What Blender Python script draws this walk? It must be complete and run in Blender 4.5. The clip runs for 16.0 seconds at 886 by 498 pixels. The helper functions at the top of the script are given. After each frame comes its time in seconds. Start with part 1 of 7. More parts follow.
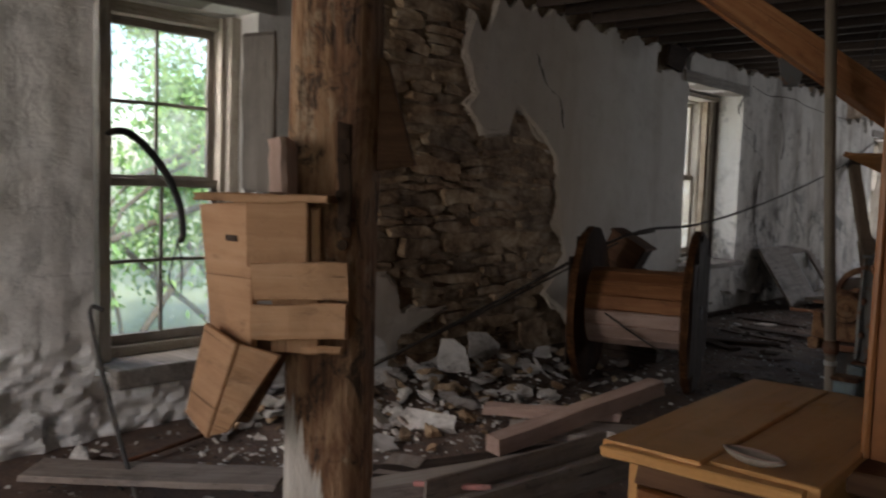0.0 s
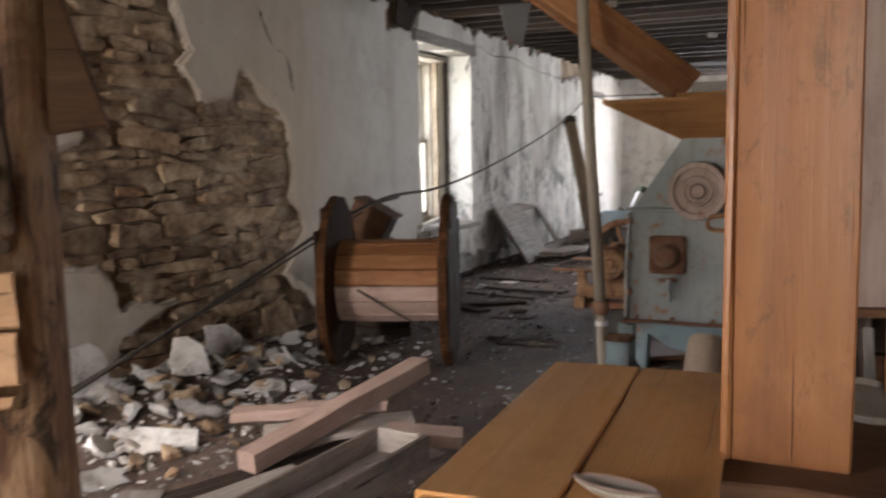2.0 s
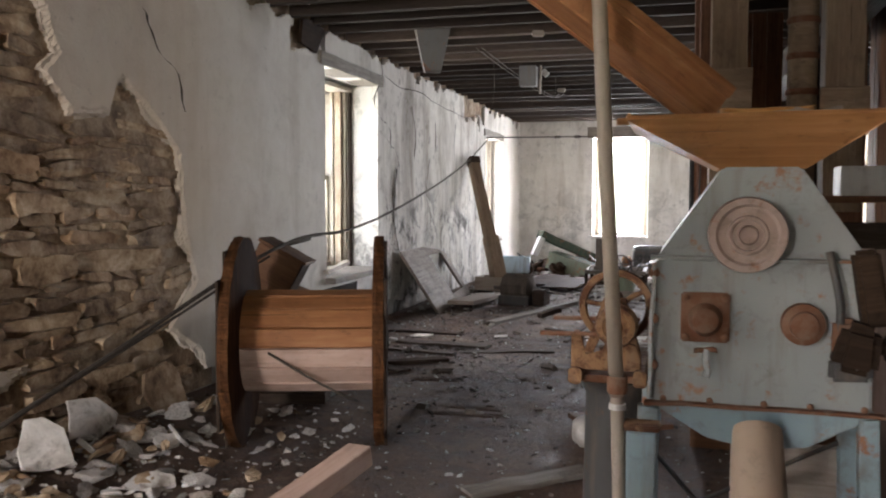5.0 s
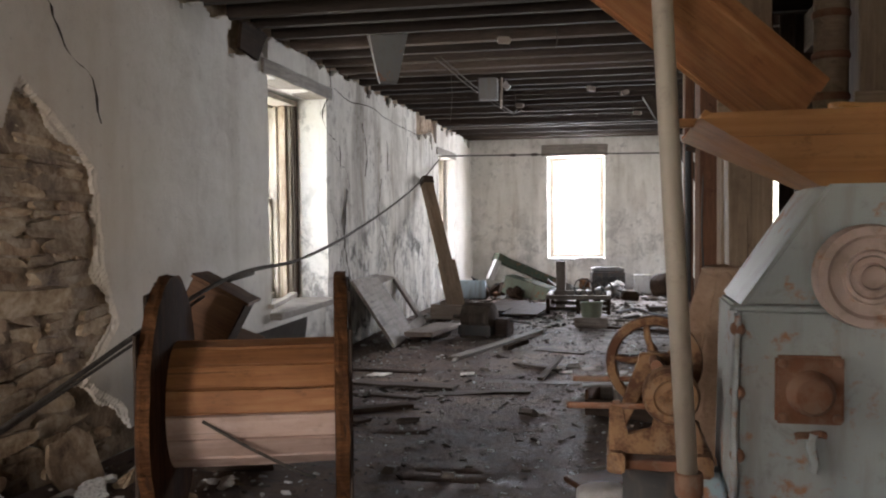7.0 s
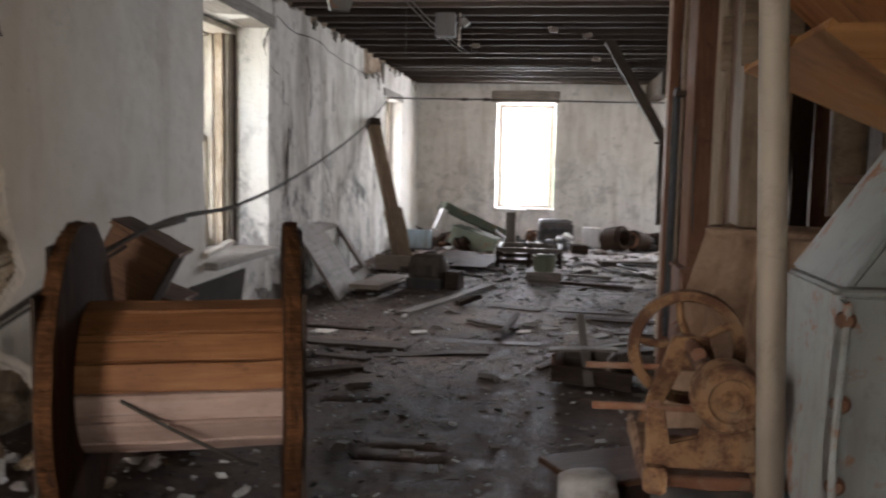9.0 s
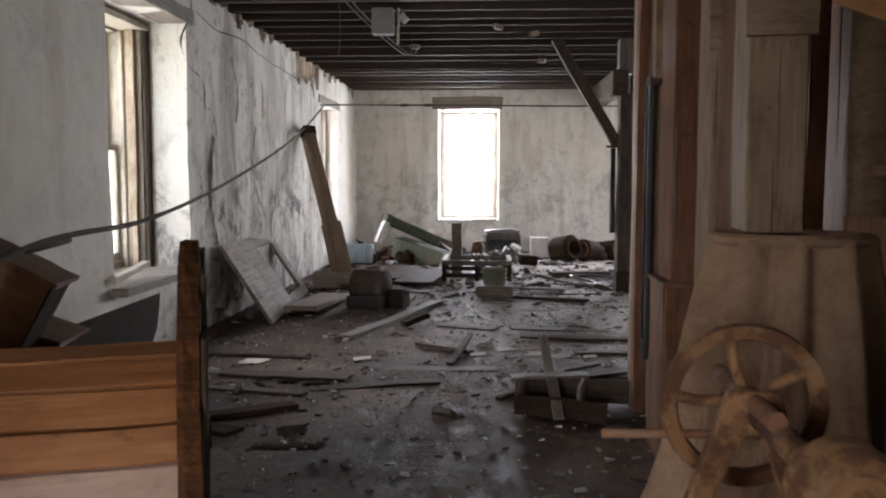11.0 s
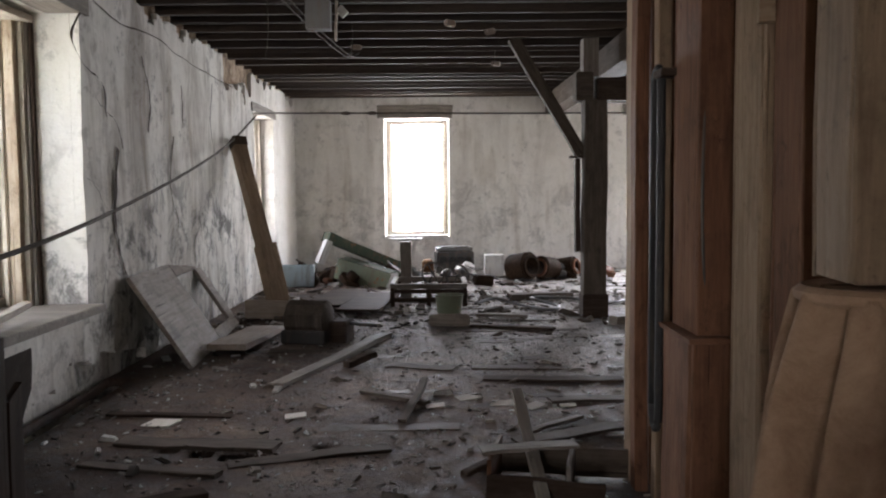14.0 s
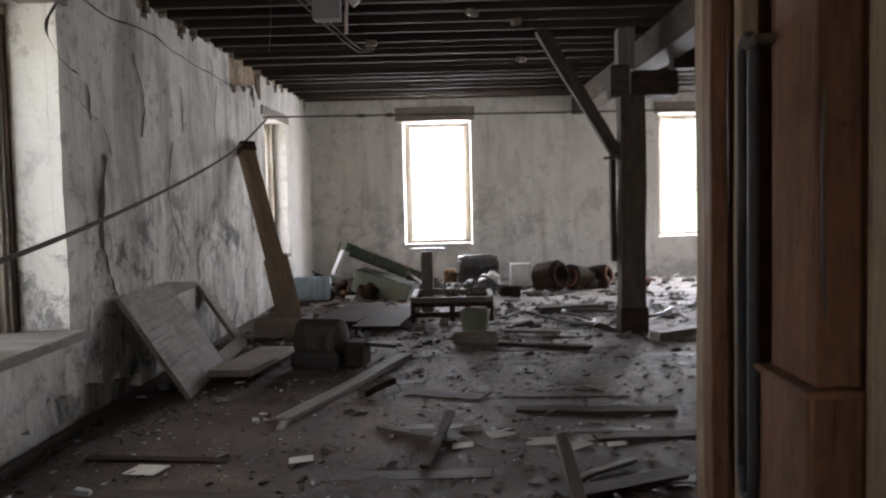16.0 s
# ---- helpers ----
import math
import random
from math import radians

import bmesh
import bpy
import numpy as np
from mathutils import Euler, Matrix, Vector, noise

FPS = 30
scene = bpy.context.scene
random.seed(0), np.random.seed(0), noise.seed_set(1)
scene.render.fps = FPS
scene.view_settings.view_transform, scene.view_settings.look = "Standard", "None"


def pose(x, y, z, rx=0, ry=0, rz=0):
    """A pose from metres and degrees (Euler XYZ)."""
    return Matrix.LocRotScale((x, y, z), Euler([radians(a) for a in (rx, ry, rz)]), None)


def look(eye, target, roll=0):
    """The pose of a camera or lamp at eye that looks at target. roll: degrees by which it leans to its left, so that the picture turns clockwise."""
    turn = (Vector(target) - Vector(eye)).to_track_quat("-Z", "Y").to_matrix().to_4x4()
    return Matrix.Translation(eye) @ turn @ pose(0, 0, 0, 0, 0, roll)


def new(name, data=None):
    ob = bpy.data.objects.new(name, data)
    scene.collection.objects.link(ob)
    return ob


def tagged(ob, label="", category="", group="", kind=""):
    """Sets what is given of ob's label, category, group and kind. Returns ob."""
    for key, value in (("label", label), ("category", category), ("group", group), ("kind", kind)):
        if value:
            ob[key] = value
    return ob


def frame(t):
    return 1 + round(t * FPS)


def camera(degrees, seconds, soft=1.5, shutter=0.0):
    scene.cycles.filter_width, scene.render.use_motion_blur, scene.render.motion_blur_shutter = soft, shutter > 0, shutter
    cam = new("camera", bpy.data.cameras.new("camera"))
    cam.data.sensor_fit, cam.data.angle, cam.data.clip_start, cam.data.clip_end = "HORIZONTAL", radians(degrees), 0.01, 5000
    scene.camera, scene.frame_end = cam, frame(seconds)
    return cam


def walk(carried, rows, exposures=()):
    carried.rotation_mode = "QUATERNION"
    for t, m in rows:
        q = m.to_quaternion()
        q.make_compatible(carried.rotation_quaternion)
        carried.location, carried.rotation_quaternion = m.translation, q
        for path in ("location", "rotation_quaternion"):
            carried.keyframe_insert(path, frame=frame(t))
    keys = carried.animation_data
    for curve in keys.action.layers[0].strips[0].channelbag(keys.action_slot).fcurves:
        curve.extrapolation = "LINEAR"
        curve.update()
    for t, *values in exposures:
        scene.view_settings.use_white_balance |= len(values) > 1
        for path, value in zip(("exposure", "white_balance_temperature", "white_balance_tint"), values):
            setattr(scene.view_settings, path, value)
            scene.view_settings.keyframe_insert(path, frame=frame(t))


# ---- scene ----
cam = camera(55.0, 16.0, soft=2.1, shutter=0.5)
PATH = [
    (0, (0.631, 0.63, 1.445), (-0.697, 2.117, 1.288), 1.9),
    (0.5, (0.509, 0.747, 1.431), (-0.689, 2.337, 1.238), 1.7),
    (1, (0.413, 0.878, 1.414), (-0.677, 2.539, 1.185), -0.3),
    (1.5, (0.36, 0.97, 1.413), (-0.644, 2.675, 1.123), -0.9),
    (2, (0.246, 1.089, 1.416), (-0.559, 2.907, 1.197), -1.0),
    (2.5, (0.124, 1.204, 1.407), (-0.488, 3.096, 1.194), -0.6),
    (3, (0.049, 1.33, 1.41), (-0.513, 3.241, 1.229), -0.5),
    (3.5, (-0.02, 1.554, 1.42), (-0.574, 3.471, 1.28), 0.5),
    (4, (-0.127, 1.679, 1.401), (-0.696, 3.594, 1.308), 0.8),
    (4.5, (-0.316, 1.757, 1.398), (-0.904, 3.667, 1.321), -2.2),
    (5, (-0.429, 1.863, 1.366), (-0.962, 3.787, 1.247), 0.1),
    (5.2, (-0.469, 1.971, 1.373), (-0.976, 3.904, 1.288), -1.3),
    (7.3, (-0.815, 2.723, 1.4), (-1.213, 4.681, 1.328), -0.4),
    (7.5, (-0.822, 2.795, 1.405), (-1.405, 4.703, 1.267), -1.9),
    (8, (-0.82, 2.926, 1.408), (-1.419, 4.831, 1.306), 0.8),
    (8.5, (-0.906, 3.046, 1.395), (-1.33, 4.997, 1.276), 2.3),
    (9, (-1.038, 3.177, 1.384), (-1.291, 5.152, 1.189), 1.2),
    (9.2, (-1.067, 3.206, 1.382), (-1.237, 5.19, 1.19), 3.4),
    (11.3, (-1.167, 4.072, 1.334), (-1.281, 6.063, 1.181), -0.1),
    (11.5, (-1.19, 4.203, 1.332), (-1.288, 6.195, 1.186), 0.9),
    (12, (-1.231, 4.333, 1.316), (-1.354, 6.319, 1.115), -1.1),
    (12.5, (-1.269, 4.426, 1.334), (-1.376, 6.414, 1.145), 1.1),
    (13, (-1.295, 4.569, 1.356), (-1.419, 6.561, 1.221), -0.3),
    (13.5, (-1.249, 4.741, 1.36), (-1.304, 6.737, 1.237), 1.8),
    (14, (-1.211, 4.931, 1.381), (-1.204, 6.926, 1.242), -0.5),
    (14.5, (-1.195, 5.04, 1.395), (-1.275, 7.036, 1.288), -1.6),
    (15, (-1.269, 5.224, 1.404), (-1.276, 7.223, 1.328), -0.1),
    (15.5, (-1.306, 5.359, 1.406), (-1.278, 7.357, 1.332), 1.9),
    (16, (-1.235, 5.661, 1.385), (-1.278, 7.657, 1.26), -1.3),
]
walk(cam, [(t, look(eye, target, roll)) for t, eye, target, roll in PATH],
     exposures=[(0, 0.35), (0.5, 0.6), (1, 1.2), (1.5, 1.75), (2, 2.15), (3, 2.35), (5, 2.4), (8, 1.95), (9, 1.9), (12, 1.95), (14, 1.7), (15, 1.45), (16, 1.3)])

# ---- world and light ----
world = bpy.data.worlds.new("overcast_sky")
scene.world = world
world.use_nodes = True
wn, wl = world.node_tree.nodes, world.node_tree.links
sky = wn.new("ShaderNodeTexSky")
sky.sky_type, sky.sun_disc = "NISHITA", False
sky.sun_elevation, sky.sun_rotation = radians(51.7), radians(108)
sky.air_density, sky.dust_density = 1.0, 1.5
wn["Background"].inputs["Strength"].default_value = 0.3
wl.new(sky.outputs[0], wn["Background"].inputs["Color"])
sun = new("sun", bpy.data.lights.new("sun", "SUN"))
sun.data.energy, sun.data.angle, sun.data.color = 5.0, radians(12), (1, 0.96, 0.9)
sun.matrix_basis = look((9, -3, 12), (0, 0, 0))

WX, FY, BY, RX, TOP = -3.69, 19.68, -1.0, 5.2, 3.22      # left wall, far wall, back wall, right wall, underside of boards
JB = 2.95                                                # underside of joists


def window_light(name, p, target, w, h, power, color=(1.0, 0.935, 0.965)):
    """Sky light at one opening, whether that opening is seen or added."""
    l = new(name, bpy.data.lights.new(name, "AREA"))
    l.data.shape, l.data.size, l.data.size_y, l.data.energy, l.data.color = "RECTANGLE", w, h, power, color
    l.matrix_basis = look(p, target)
    return l


window_light("daylight_opening_lamp", (-5.2, 2.4, 2.7), (-3.2, 4.0, 0.9), 1.4, 1.2, 50, (1.0, 0.9, 0.855))
window_light("daylight_opening_lamp", (-4.55, 10.16, 1.6), (0, 10.16, 1.2), 1.4, 1.9, 13, (1.0, 0.925, 0.93))
window_light("daylight_opening_lamp", (-4.22, 17.1, 1.5), (0, 17.1, 1.2), 1.2, 1.8, 16)
window_light("daylight_opening_lamp", (-1.6, FY + 0.5, 1.6), (-1.6, 0, 0.9), 1.05, 2.0, 80, (0.93, 0.925, 1.0))
window_light("daylight_opening_lamp", (2.5, FY + 0.5, 1.6), (2.3, 10, 0.0), 1.0, 2.0, 125, (0.93, 0.925, 1.0))
# unseen doorway behind the start, added to light desk, casing and mill front
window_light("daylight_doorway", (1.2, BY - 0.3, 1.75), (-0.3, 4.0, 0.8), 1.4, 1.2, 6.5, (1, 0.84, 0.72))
# unseen window added behind the start to brighten the left wall
window_light("daylight_opening_lamp", (-2.6, BY - 0.3, 1.5), (-3.7, 2.1, 0.7), 1.0, 1.9, 52, (1.0, 0.92, 0.9))
# unseen right-wall window, added to brighten the far wall and floor
window_light("daylight_opening_lamp", (RX + 0.5, 16.6, 1.6), (0.5, 18.6, 0.6), 1.5, 1.9, 24, (0.94, 0.925, 1.0))


# ---- materials ----
def nodes_of(name, rough=0.8, metal=0.0):
    m = bpy.data.materials.new(name)
    m.use_nodes = True
    n, l = m.node_tree.nodes, m.node_tree.links
    b = n["Principled BSDF"]
    b.inputs["Roughness"].default_value, b.inputs["Metallic"].default_value = rough, metal
    return m, n, l, b


def ramp(n, stops):
    r = n.new("ShaderNodeValToRGB")
    e = r.color_ramp.elements
    while len(e) < len(stops):
        e.new(0.5)
    for k, (p, c) in zip(e, stops):
        k.position, k.color = p, (*c, 1) if len(c) == 3 else c
    return r


def noise_tex(n, l, vec, scale, detail=4, rough=0.6, dist=0.0):
    t = n.new("ShaderNodeTexNoise")
    t.inputs["Scale"].default_value, t.inputs["Detail"].default_value = scale, detail
    t.inputs["Roughness"].default_value, t.inputs["Distortion"].default_value = rough, dist
    l.new(vec, t.inputs["Vector"])
    return t.outputs["Fac"]


def mixed(n, l, fac, a, b, mode="MIX"):
    m = n.new("ShaderNodeMix")
    m.data_type, m.blend_type = "RGBA", mode
    for socket, v in ((m.inputs[0], fac), (m.inputs[6], a), (m.inputs[7], b)):
        if isinstance(v, (int, float)):
            socket.default_value = v
        elif isinstance(v, tuple):
            socket.default_value = (*v, 1)
        else:
            l.new(v, socket)
    return m.outputs[2]


def mathn(n, l, op, a, b=0.0, clamp=False):
    m = n.new("ShaderNodeMath")
    m.operation, m.use_clamp = op, clamp
    for socket, v in ((m.inputs[0], a), (m.inputs[1], b)):
        if isinstance(v, (int, float)):
            socket.default_value = v
        else:
            l.new(v, socket)
    return m.outputs[0]


def mapped(n, l, scale=(1, 1, 1), world_space=False, shift=False):
    if world_space:
        src = n.new("ShaderNodeNewGeometry").outputs["Position"]
    else:
        src = n.new("ShaderNodeTexCoord").outputs["Object"]
    m = n.new("ShaderNodeMapping")
    m.inputs["Scale"].default_value = scale
    l.new(src, m.inputs["Vector"])
    if shift:
        info = n.new("ShaderNodeObjectInfo")
        c = n.new("ShaderNodeCombineXYZ")
        k = mathn(n, l, "MULTIPLY", info.outputs["Random"], 37.0)
        for i in range(3):
            l.new(k, c.inputs[i])
        l.new(c.outputs[0], m.inputs["Location"])
    return m.outputs[0]


def bumped(n, l, b, height, strength, distance=0.01):
    u = n.new("ShaderNodeBump")
    u.inputs["Strength"].default_value, u.inputs["Distance"].default_value = strength, distance
    l.new(height, u.inputs["Height"])
    l.new(u.outputs[0], b.inputs["Normal"])


def wood(name, dark, mid, light, rough=0.75, dirt=0.35, grain=1.0):
    """Sawn wood with grain along the piece's own x axis, knots, stains and dust."""
    m, n, l, b = nodes_of(name, rough)
    b.inputs["Specular IOR Level"].default_value = 0.2 if rough > 0.6 else 0.4
    v = mapped(n, l, (1.6 * grain, 26 * grain, 26 * grain), shift=True)
    fibre = noise_tex(n, l, v, 1.6, 6, 0.65, 0.6)
    broad = noise_tex(n, l, mapped(n, l, (1.2, 5, 5), shift=True), 1.3, 4, 0.6, 0.8)
    stain = noise_tex(n, l, mapped(n, l, (3, 3, 3), shift=True), 1.4, 5, 0.7)
    base = ramp(n, [(0.28, dark), (0.5, mid), (0.74, light)])
    l.new(mathn(n, l, "ADD", mathn(n, l, "MULTIPLY", fibre, 0.6), mathn(n, l, "MULTIPLY", broad, 0.4)), base.inputs[0])
    s = ramp(n, [(0.5, (0, 0, 0)), (0.72, (1, 1, 1))])
    l.new(stain, s.inputs[0])
    col = mixed(n, l, mathn(n, l, "MULTIPLY", s.outputs[0], dirt), base.outputs[0], tuple(c * 0.3 for c in dark))
    tone = n.new("ShaderNodeObjectInfo")
    col = mixed(n, l, mathn(n, l, "MULTIPLY", tone.outputs["Random"], 0.3), col, tuple(c * 0.62 for c in mid))
    spot = ramp(n, [(0.56, (0, 0, 0)), (0.66, (1, 1, 1))])
    l.new(noise_tex(n, l, mapped(n, l, (6, 11, 11), shift=True), 1.5, 7, 0.8, 0.5), spot.inputs[0])
    col = mixed(n, l, mathn(n, l, "MULTIPLY", spot.outputs[0], min(0.75, dirt * 1.2)), col, tuple(c * 0.45 for c in dark))
    check = ramp(n, [(0.66, (0, 0, 0)), (0.7, (1, 1, 1))])
    l.new(noise_tex(n, l, mapped(n, l, (1.1, 60, 60), shift=True), 1.2, 3, 0.6, 0.3), check.inputs[0])
    col = mixed(n, l, mathn(n, l, "MULTIPLY", check.outputs[0], min(0.8, dirt * 1.5)), col, tuple(c * 0.2 for c in dark))
    dust = ramp(n, [(0.55, (0, 0, 0)), (0.75, (1, 1, 1))])
    l.new(noise_tex(n, l, mapped(n, l, (2.2, 4, 4), shift=True), 2.1, 6, 0.75), dust.inputs[0])
    col = mixed(n, l, mathn(n, l, "MULTIPLY", dust.outputs[0], dirt * 0.7), col, tuple(0.015 + 1.12 * c for c in light))
    l.new(col, b.inputs["Base Color"])
    rg = mathn(n, l, "ADD", mathn(n, l, "MULTIPLY", dust.outputs[0], 0.3), rough - 0.08)
    l.new(rg, b.inputs["Roughness"])
    bumped(n, l, b, mathn(n, l, "SUBTRACT", fibre, mathn(n, l, "MULTIPLY", check.outputs[0], 0.8)), 0.7, 0.005)
    return m


def plaster_mat(name):
    """Limewash on plaster: grey cast, brown water stains, mould, fine relief."""
    m, n, l, b = nodes_of(name, 0.92)
    p = mapped(n, l, (1, 1, 1), True)
    big = noise_tex(n, l, p, 0.55, 5, 0.6, 0.3)
    med = noise_tex(n, l, p, 3.2, 6, 0.7, 0.4)
    fine = noise_tex(n, l, p, 28, 5, 0.7)
    drip = noise_tex(n, l, mapped(n, l, (3.6, 3.6, 0.45), True), 1.0, 5, 0.6, 0.2)
    base = ramp(n, [(0.26, (0.55, 0.51, 0.46)), (0.46, (0.71, 0.68, 0.63)), (0.66, (0.83, 0.81, 0.775))])
    l.new(mathn(n, l, "ADD", mathn(n, l, "MULTIPLY", big, 0.5), mathn(n, l, "MULTIPLY", med, 0.5)), base.inputs[0])
    d = ramp(n, [(0.56, (0, 0, 0)), (0.7, (1, 1, 1))])
    l.new(drip, d.inputs[0])
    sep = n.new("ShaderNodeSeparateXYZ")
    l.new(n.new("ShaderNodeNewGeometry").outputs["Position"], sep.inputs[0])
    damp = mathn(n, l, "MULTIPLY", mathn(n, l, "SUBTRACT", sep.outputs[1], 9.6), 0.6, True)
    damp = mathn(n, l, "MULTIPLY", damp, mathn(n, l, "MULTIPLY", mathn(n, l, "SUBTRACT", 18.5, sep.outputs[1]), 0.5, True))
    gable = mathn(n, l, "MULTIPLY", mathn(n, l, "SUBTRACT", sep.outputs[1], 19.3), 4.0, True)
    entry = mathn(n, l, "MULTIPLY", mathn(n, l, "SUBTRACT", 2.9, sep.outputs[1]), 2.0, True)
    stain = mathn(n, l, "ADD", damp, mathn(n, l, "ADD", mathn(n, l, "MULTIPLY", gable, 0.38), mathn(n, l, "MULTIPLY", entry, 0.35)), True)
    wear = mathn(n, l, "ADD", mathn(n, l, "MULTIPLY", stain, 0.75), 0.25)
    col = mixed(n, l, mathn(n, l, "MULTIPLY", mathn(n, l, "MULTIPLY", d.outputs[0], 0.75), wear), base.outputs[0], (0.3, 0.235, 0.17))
    flake = ramp(n, [(0.58, (0, 0, 0)), (0.64, (1, 1, 1))])
    l.new(mathn(n, l, "ADD", mathn(n, l, "MULTIPLY", med, 0.75), mathn(n, l, "MULTIPLY", big, 0.3)), flake.inputs[0])
    col = mixed(n, l, mathn(n, l, "MULTIPLY", mathn(n, l, "MULTIPLY", flake.outputs[0], 0.6), wear), col, (0.25, 0.22, 0.19))
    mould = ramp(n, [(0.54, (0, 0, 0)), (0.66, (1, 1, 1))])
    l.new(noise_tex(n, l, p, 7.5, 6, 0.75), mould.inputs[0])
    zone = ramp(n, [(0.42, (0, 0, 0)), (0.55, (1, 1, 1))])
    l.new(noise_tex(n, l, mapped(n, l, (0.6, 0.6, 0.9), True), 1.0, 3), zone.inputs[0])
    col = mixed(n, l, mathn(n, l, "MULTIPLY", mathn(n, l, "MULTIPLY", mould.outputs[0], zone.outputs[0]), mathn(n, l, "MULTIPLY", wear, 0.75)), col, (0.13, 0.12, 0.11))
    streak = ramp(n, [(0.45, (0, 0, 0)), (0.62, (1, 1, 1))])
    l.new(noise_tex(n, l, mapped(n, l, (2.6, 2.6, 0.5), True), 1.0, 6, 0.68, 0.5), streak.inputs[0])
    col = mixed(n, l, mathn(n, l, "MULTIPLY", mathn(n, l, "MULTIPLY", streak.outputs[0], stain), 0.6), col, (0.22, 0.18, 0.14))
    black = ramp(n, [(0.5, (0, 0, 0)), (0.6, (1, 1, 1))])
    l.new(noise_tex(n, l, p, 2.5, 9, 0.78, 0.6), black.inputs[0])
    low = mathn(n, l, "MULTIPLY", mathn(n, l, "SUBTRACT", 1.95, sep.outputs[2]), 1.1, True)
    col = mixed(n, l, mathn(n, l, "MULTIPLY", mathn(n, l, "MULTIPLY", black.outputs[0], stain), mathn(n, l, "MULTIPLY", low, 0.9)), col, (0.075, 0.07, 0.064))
    tan_a = mathn(n, l, "MULTIPLY", mathn(n, l, "SUBTRACT", sep.outputs[1], 4.2), 1.5, True)
    tan_b = mathn(n, l, "MULTIPLY", mathn(n, l, "SUBTRACT", 8.3, sep.outputs[1]), 0.7, True)
    soak = mathn(n, l, "MULTIPLY", mathn(n, l, "MULTIPLY", tan_a, tan_b), mathn(n, l, "MULTIPLY", mathn(n, l, "ADD", big, mathn(n, l, "MULTIPLY", drip, 0.6)), 0.85))
    col = mixed(n, l, soak, col, (0.5, 0.385, 0.265))
    speck = ramp(n, [(0.64, (0, 0, 0)), (0.7, (1, 1, 1))])
    l.new(noise_tex(n, l, p, 16, 4, 0.7), speck.inputs[0])
    col = mixed(n, l, mathn(n, l, "MULTIPLY", speck.outputs[0], 0.35), col, (0.22, 0.19, 0.16))
    l.new(col, b.inputs["Base Color"])
    bumped(n, l, b, mathn(n, l, "ADD", med, mathn(n, l, "MULTIPLY", fine, 0.35)), 0.7, 0.025)
    return m


def stone_mat(name, stops, rough=0.9, shift=True, scale=6, tone=False):
    m, n, l, b = nodes_of(name, rough)
    p = mapped(n, l, (1, 1, 1), not shift, shift)
    a = noise_tex(n, l, p, scale, 6, 0.7, 0.3)
    f = noise_tex(n, l, p, scale * 6, 5, 0.7)
    r = ramp(n, stops)
    l.new(mathn(n, l, "ADD", mathn(n, l, "MULTIPLY", a, 0.82), mathn(n, l, "MULTIPLY", f, 0.18)), r.inputs[0])
    col = r.outputs[0]
    if shift or tone:
        info = n.new("ShaderNodeObjectInfo")
        t = ramp(n, [(0.0, (0.55, 0.5, 0.45)), (0.4, (0.92, 0.87, 0.8)), (0.75, (1.08, 1.02, 0.93)), (1.0, (0.8, 0.66, 0.54))])
        l.new(info.outputs["Random"], t.inputs[0])
        col = mixed(n, l, 1.0, col, t.outputs[0], "MULTIPLY")
    l.new(col, b.inputs["Base Color"])
    bumped(n, l, b, mathn(n, l, "ADD", a, mathn(n, l, "MULTIPLY", f, 0.18)), 0.7, 0.02)
    return m


def paint_metal(name, paint, paint2, rust=(0.2, 0.09, 0.045), amount=0.5, rough=0.55, metal=0.0):
    """Old painted iron with chips, rust blooms and grime."""
    m, n, l, b = nodes_of(name, rough, metal)
    p = mapped(n, l, (1, 1, 1), shift=False)
    a = noise_tex(n, l, p, 6, 6, 0.7, 0.3)
    c = noise_tex(n, l, p, 24, 6, 0.75)
    big = noise_tex(n, l, p, 2.2, 4, 0.6)
    base = mixed(n, l, big, paint, paint2)
    grime = noise_tex(n, l, mapped(n, l, (9, 9, 1.4)), 1.0, 5, 0.65)
    gr = ramp(n, [(0.5, (0, 0, 0)), (0.7, (1, 1, 1))])
    l.new(grime, gr.inputs[0])
    base = mixed(n, l, mathn(n, l, "MULTIPLY", gr.outputs[0], 0.6), base, (0.16, 0.12, 0.085))
    soot = ramp(n, [(0.54, (0, 0, 0)), (0.68, (1, 1, 1))])
    l.new(noise_tex(n, l, p, 11, 7, 0.78, 0.4), soot.inputs[0])
    base = mixed(n, l, mathn(n, l, "MULTIPLY", soot.outputs[0], 0.4), base, (0.1, 0.08, 0.065))
    r = ramp(n, [(0.62 - 0.2 * amount, (0, 0, 0)), (0.7 - 0.2 * amount, (1, 1, 1))])
    l.new(mathn(n, l, "ADD", mathn(n, l, "MULTIPLY", a, 0.6), mathn(n, l, "MULTIPLY", c, 0.4)), r.inputs[0])
    col = mixed(n, l, r.outputs[0], base, mixed(n, l, c, rust, tuple(v * 1.7 for v in rust)))
    l.new(col, b.inputs["Base Color"])
    l.new(mathn(n, l, "ADD", mathn(n, l, "MULTIPLY", r.outputs[0], 0.3), rough), b.inputs["Roughness"])
    bumped(n, l, b, mathn(n, l, "ADD", a, mathn(n, l, "MULTIPLY", c, 0.5)), 0.3, 0.004)
    return m


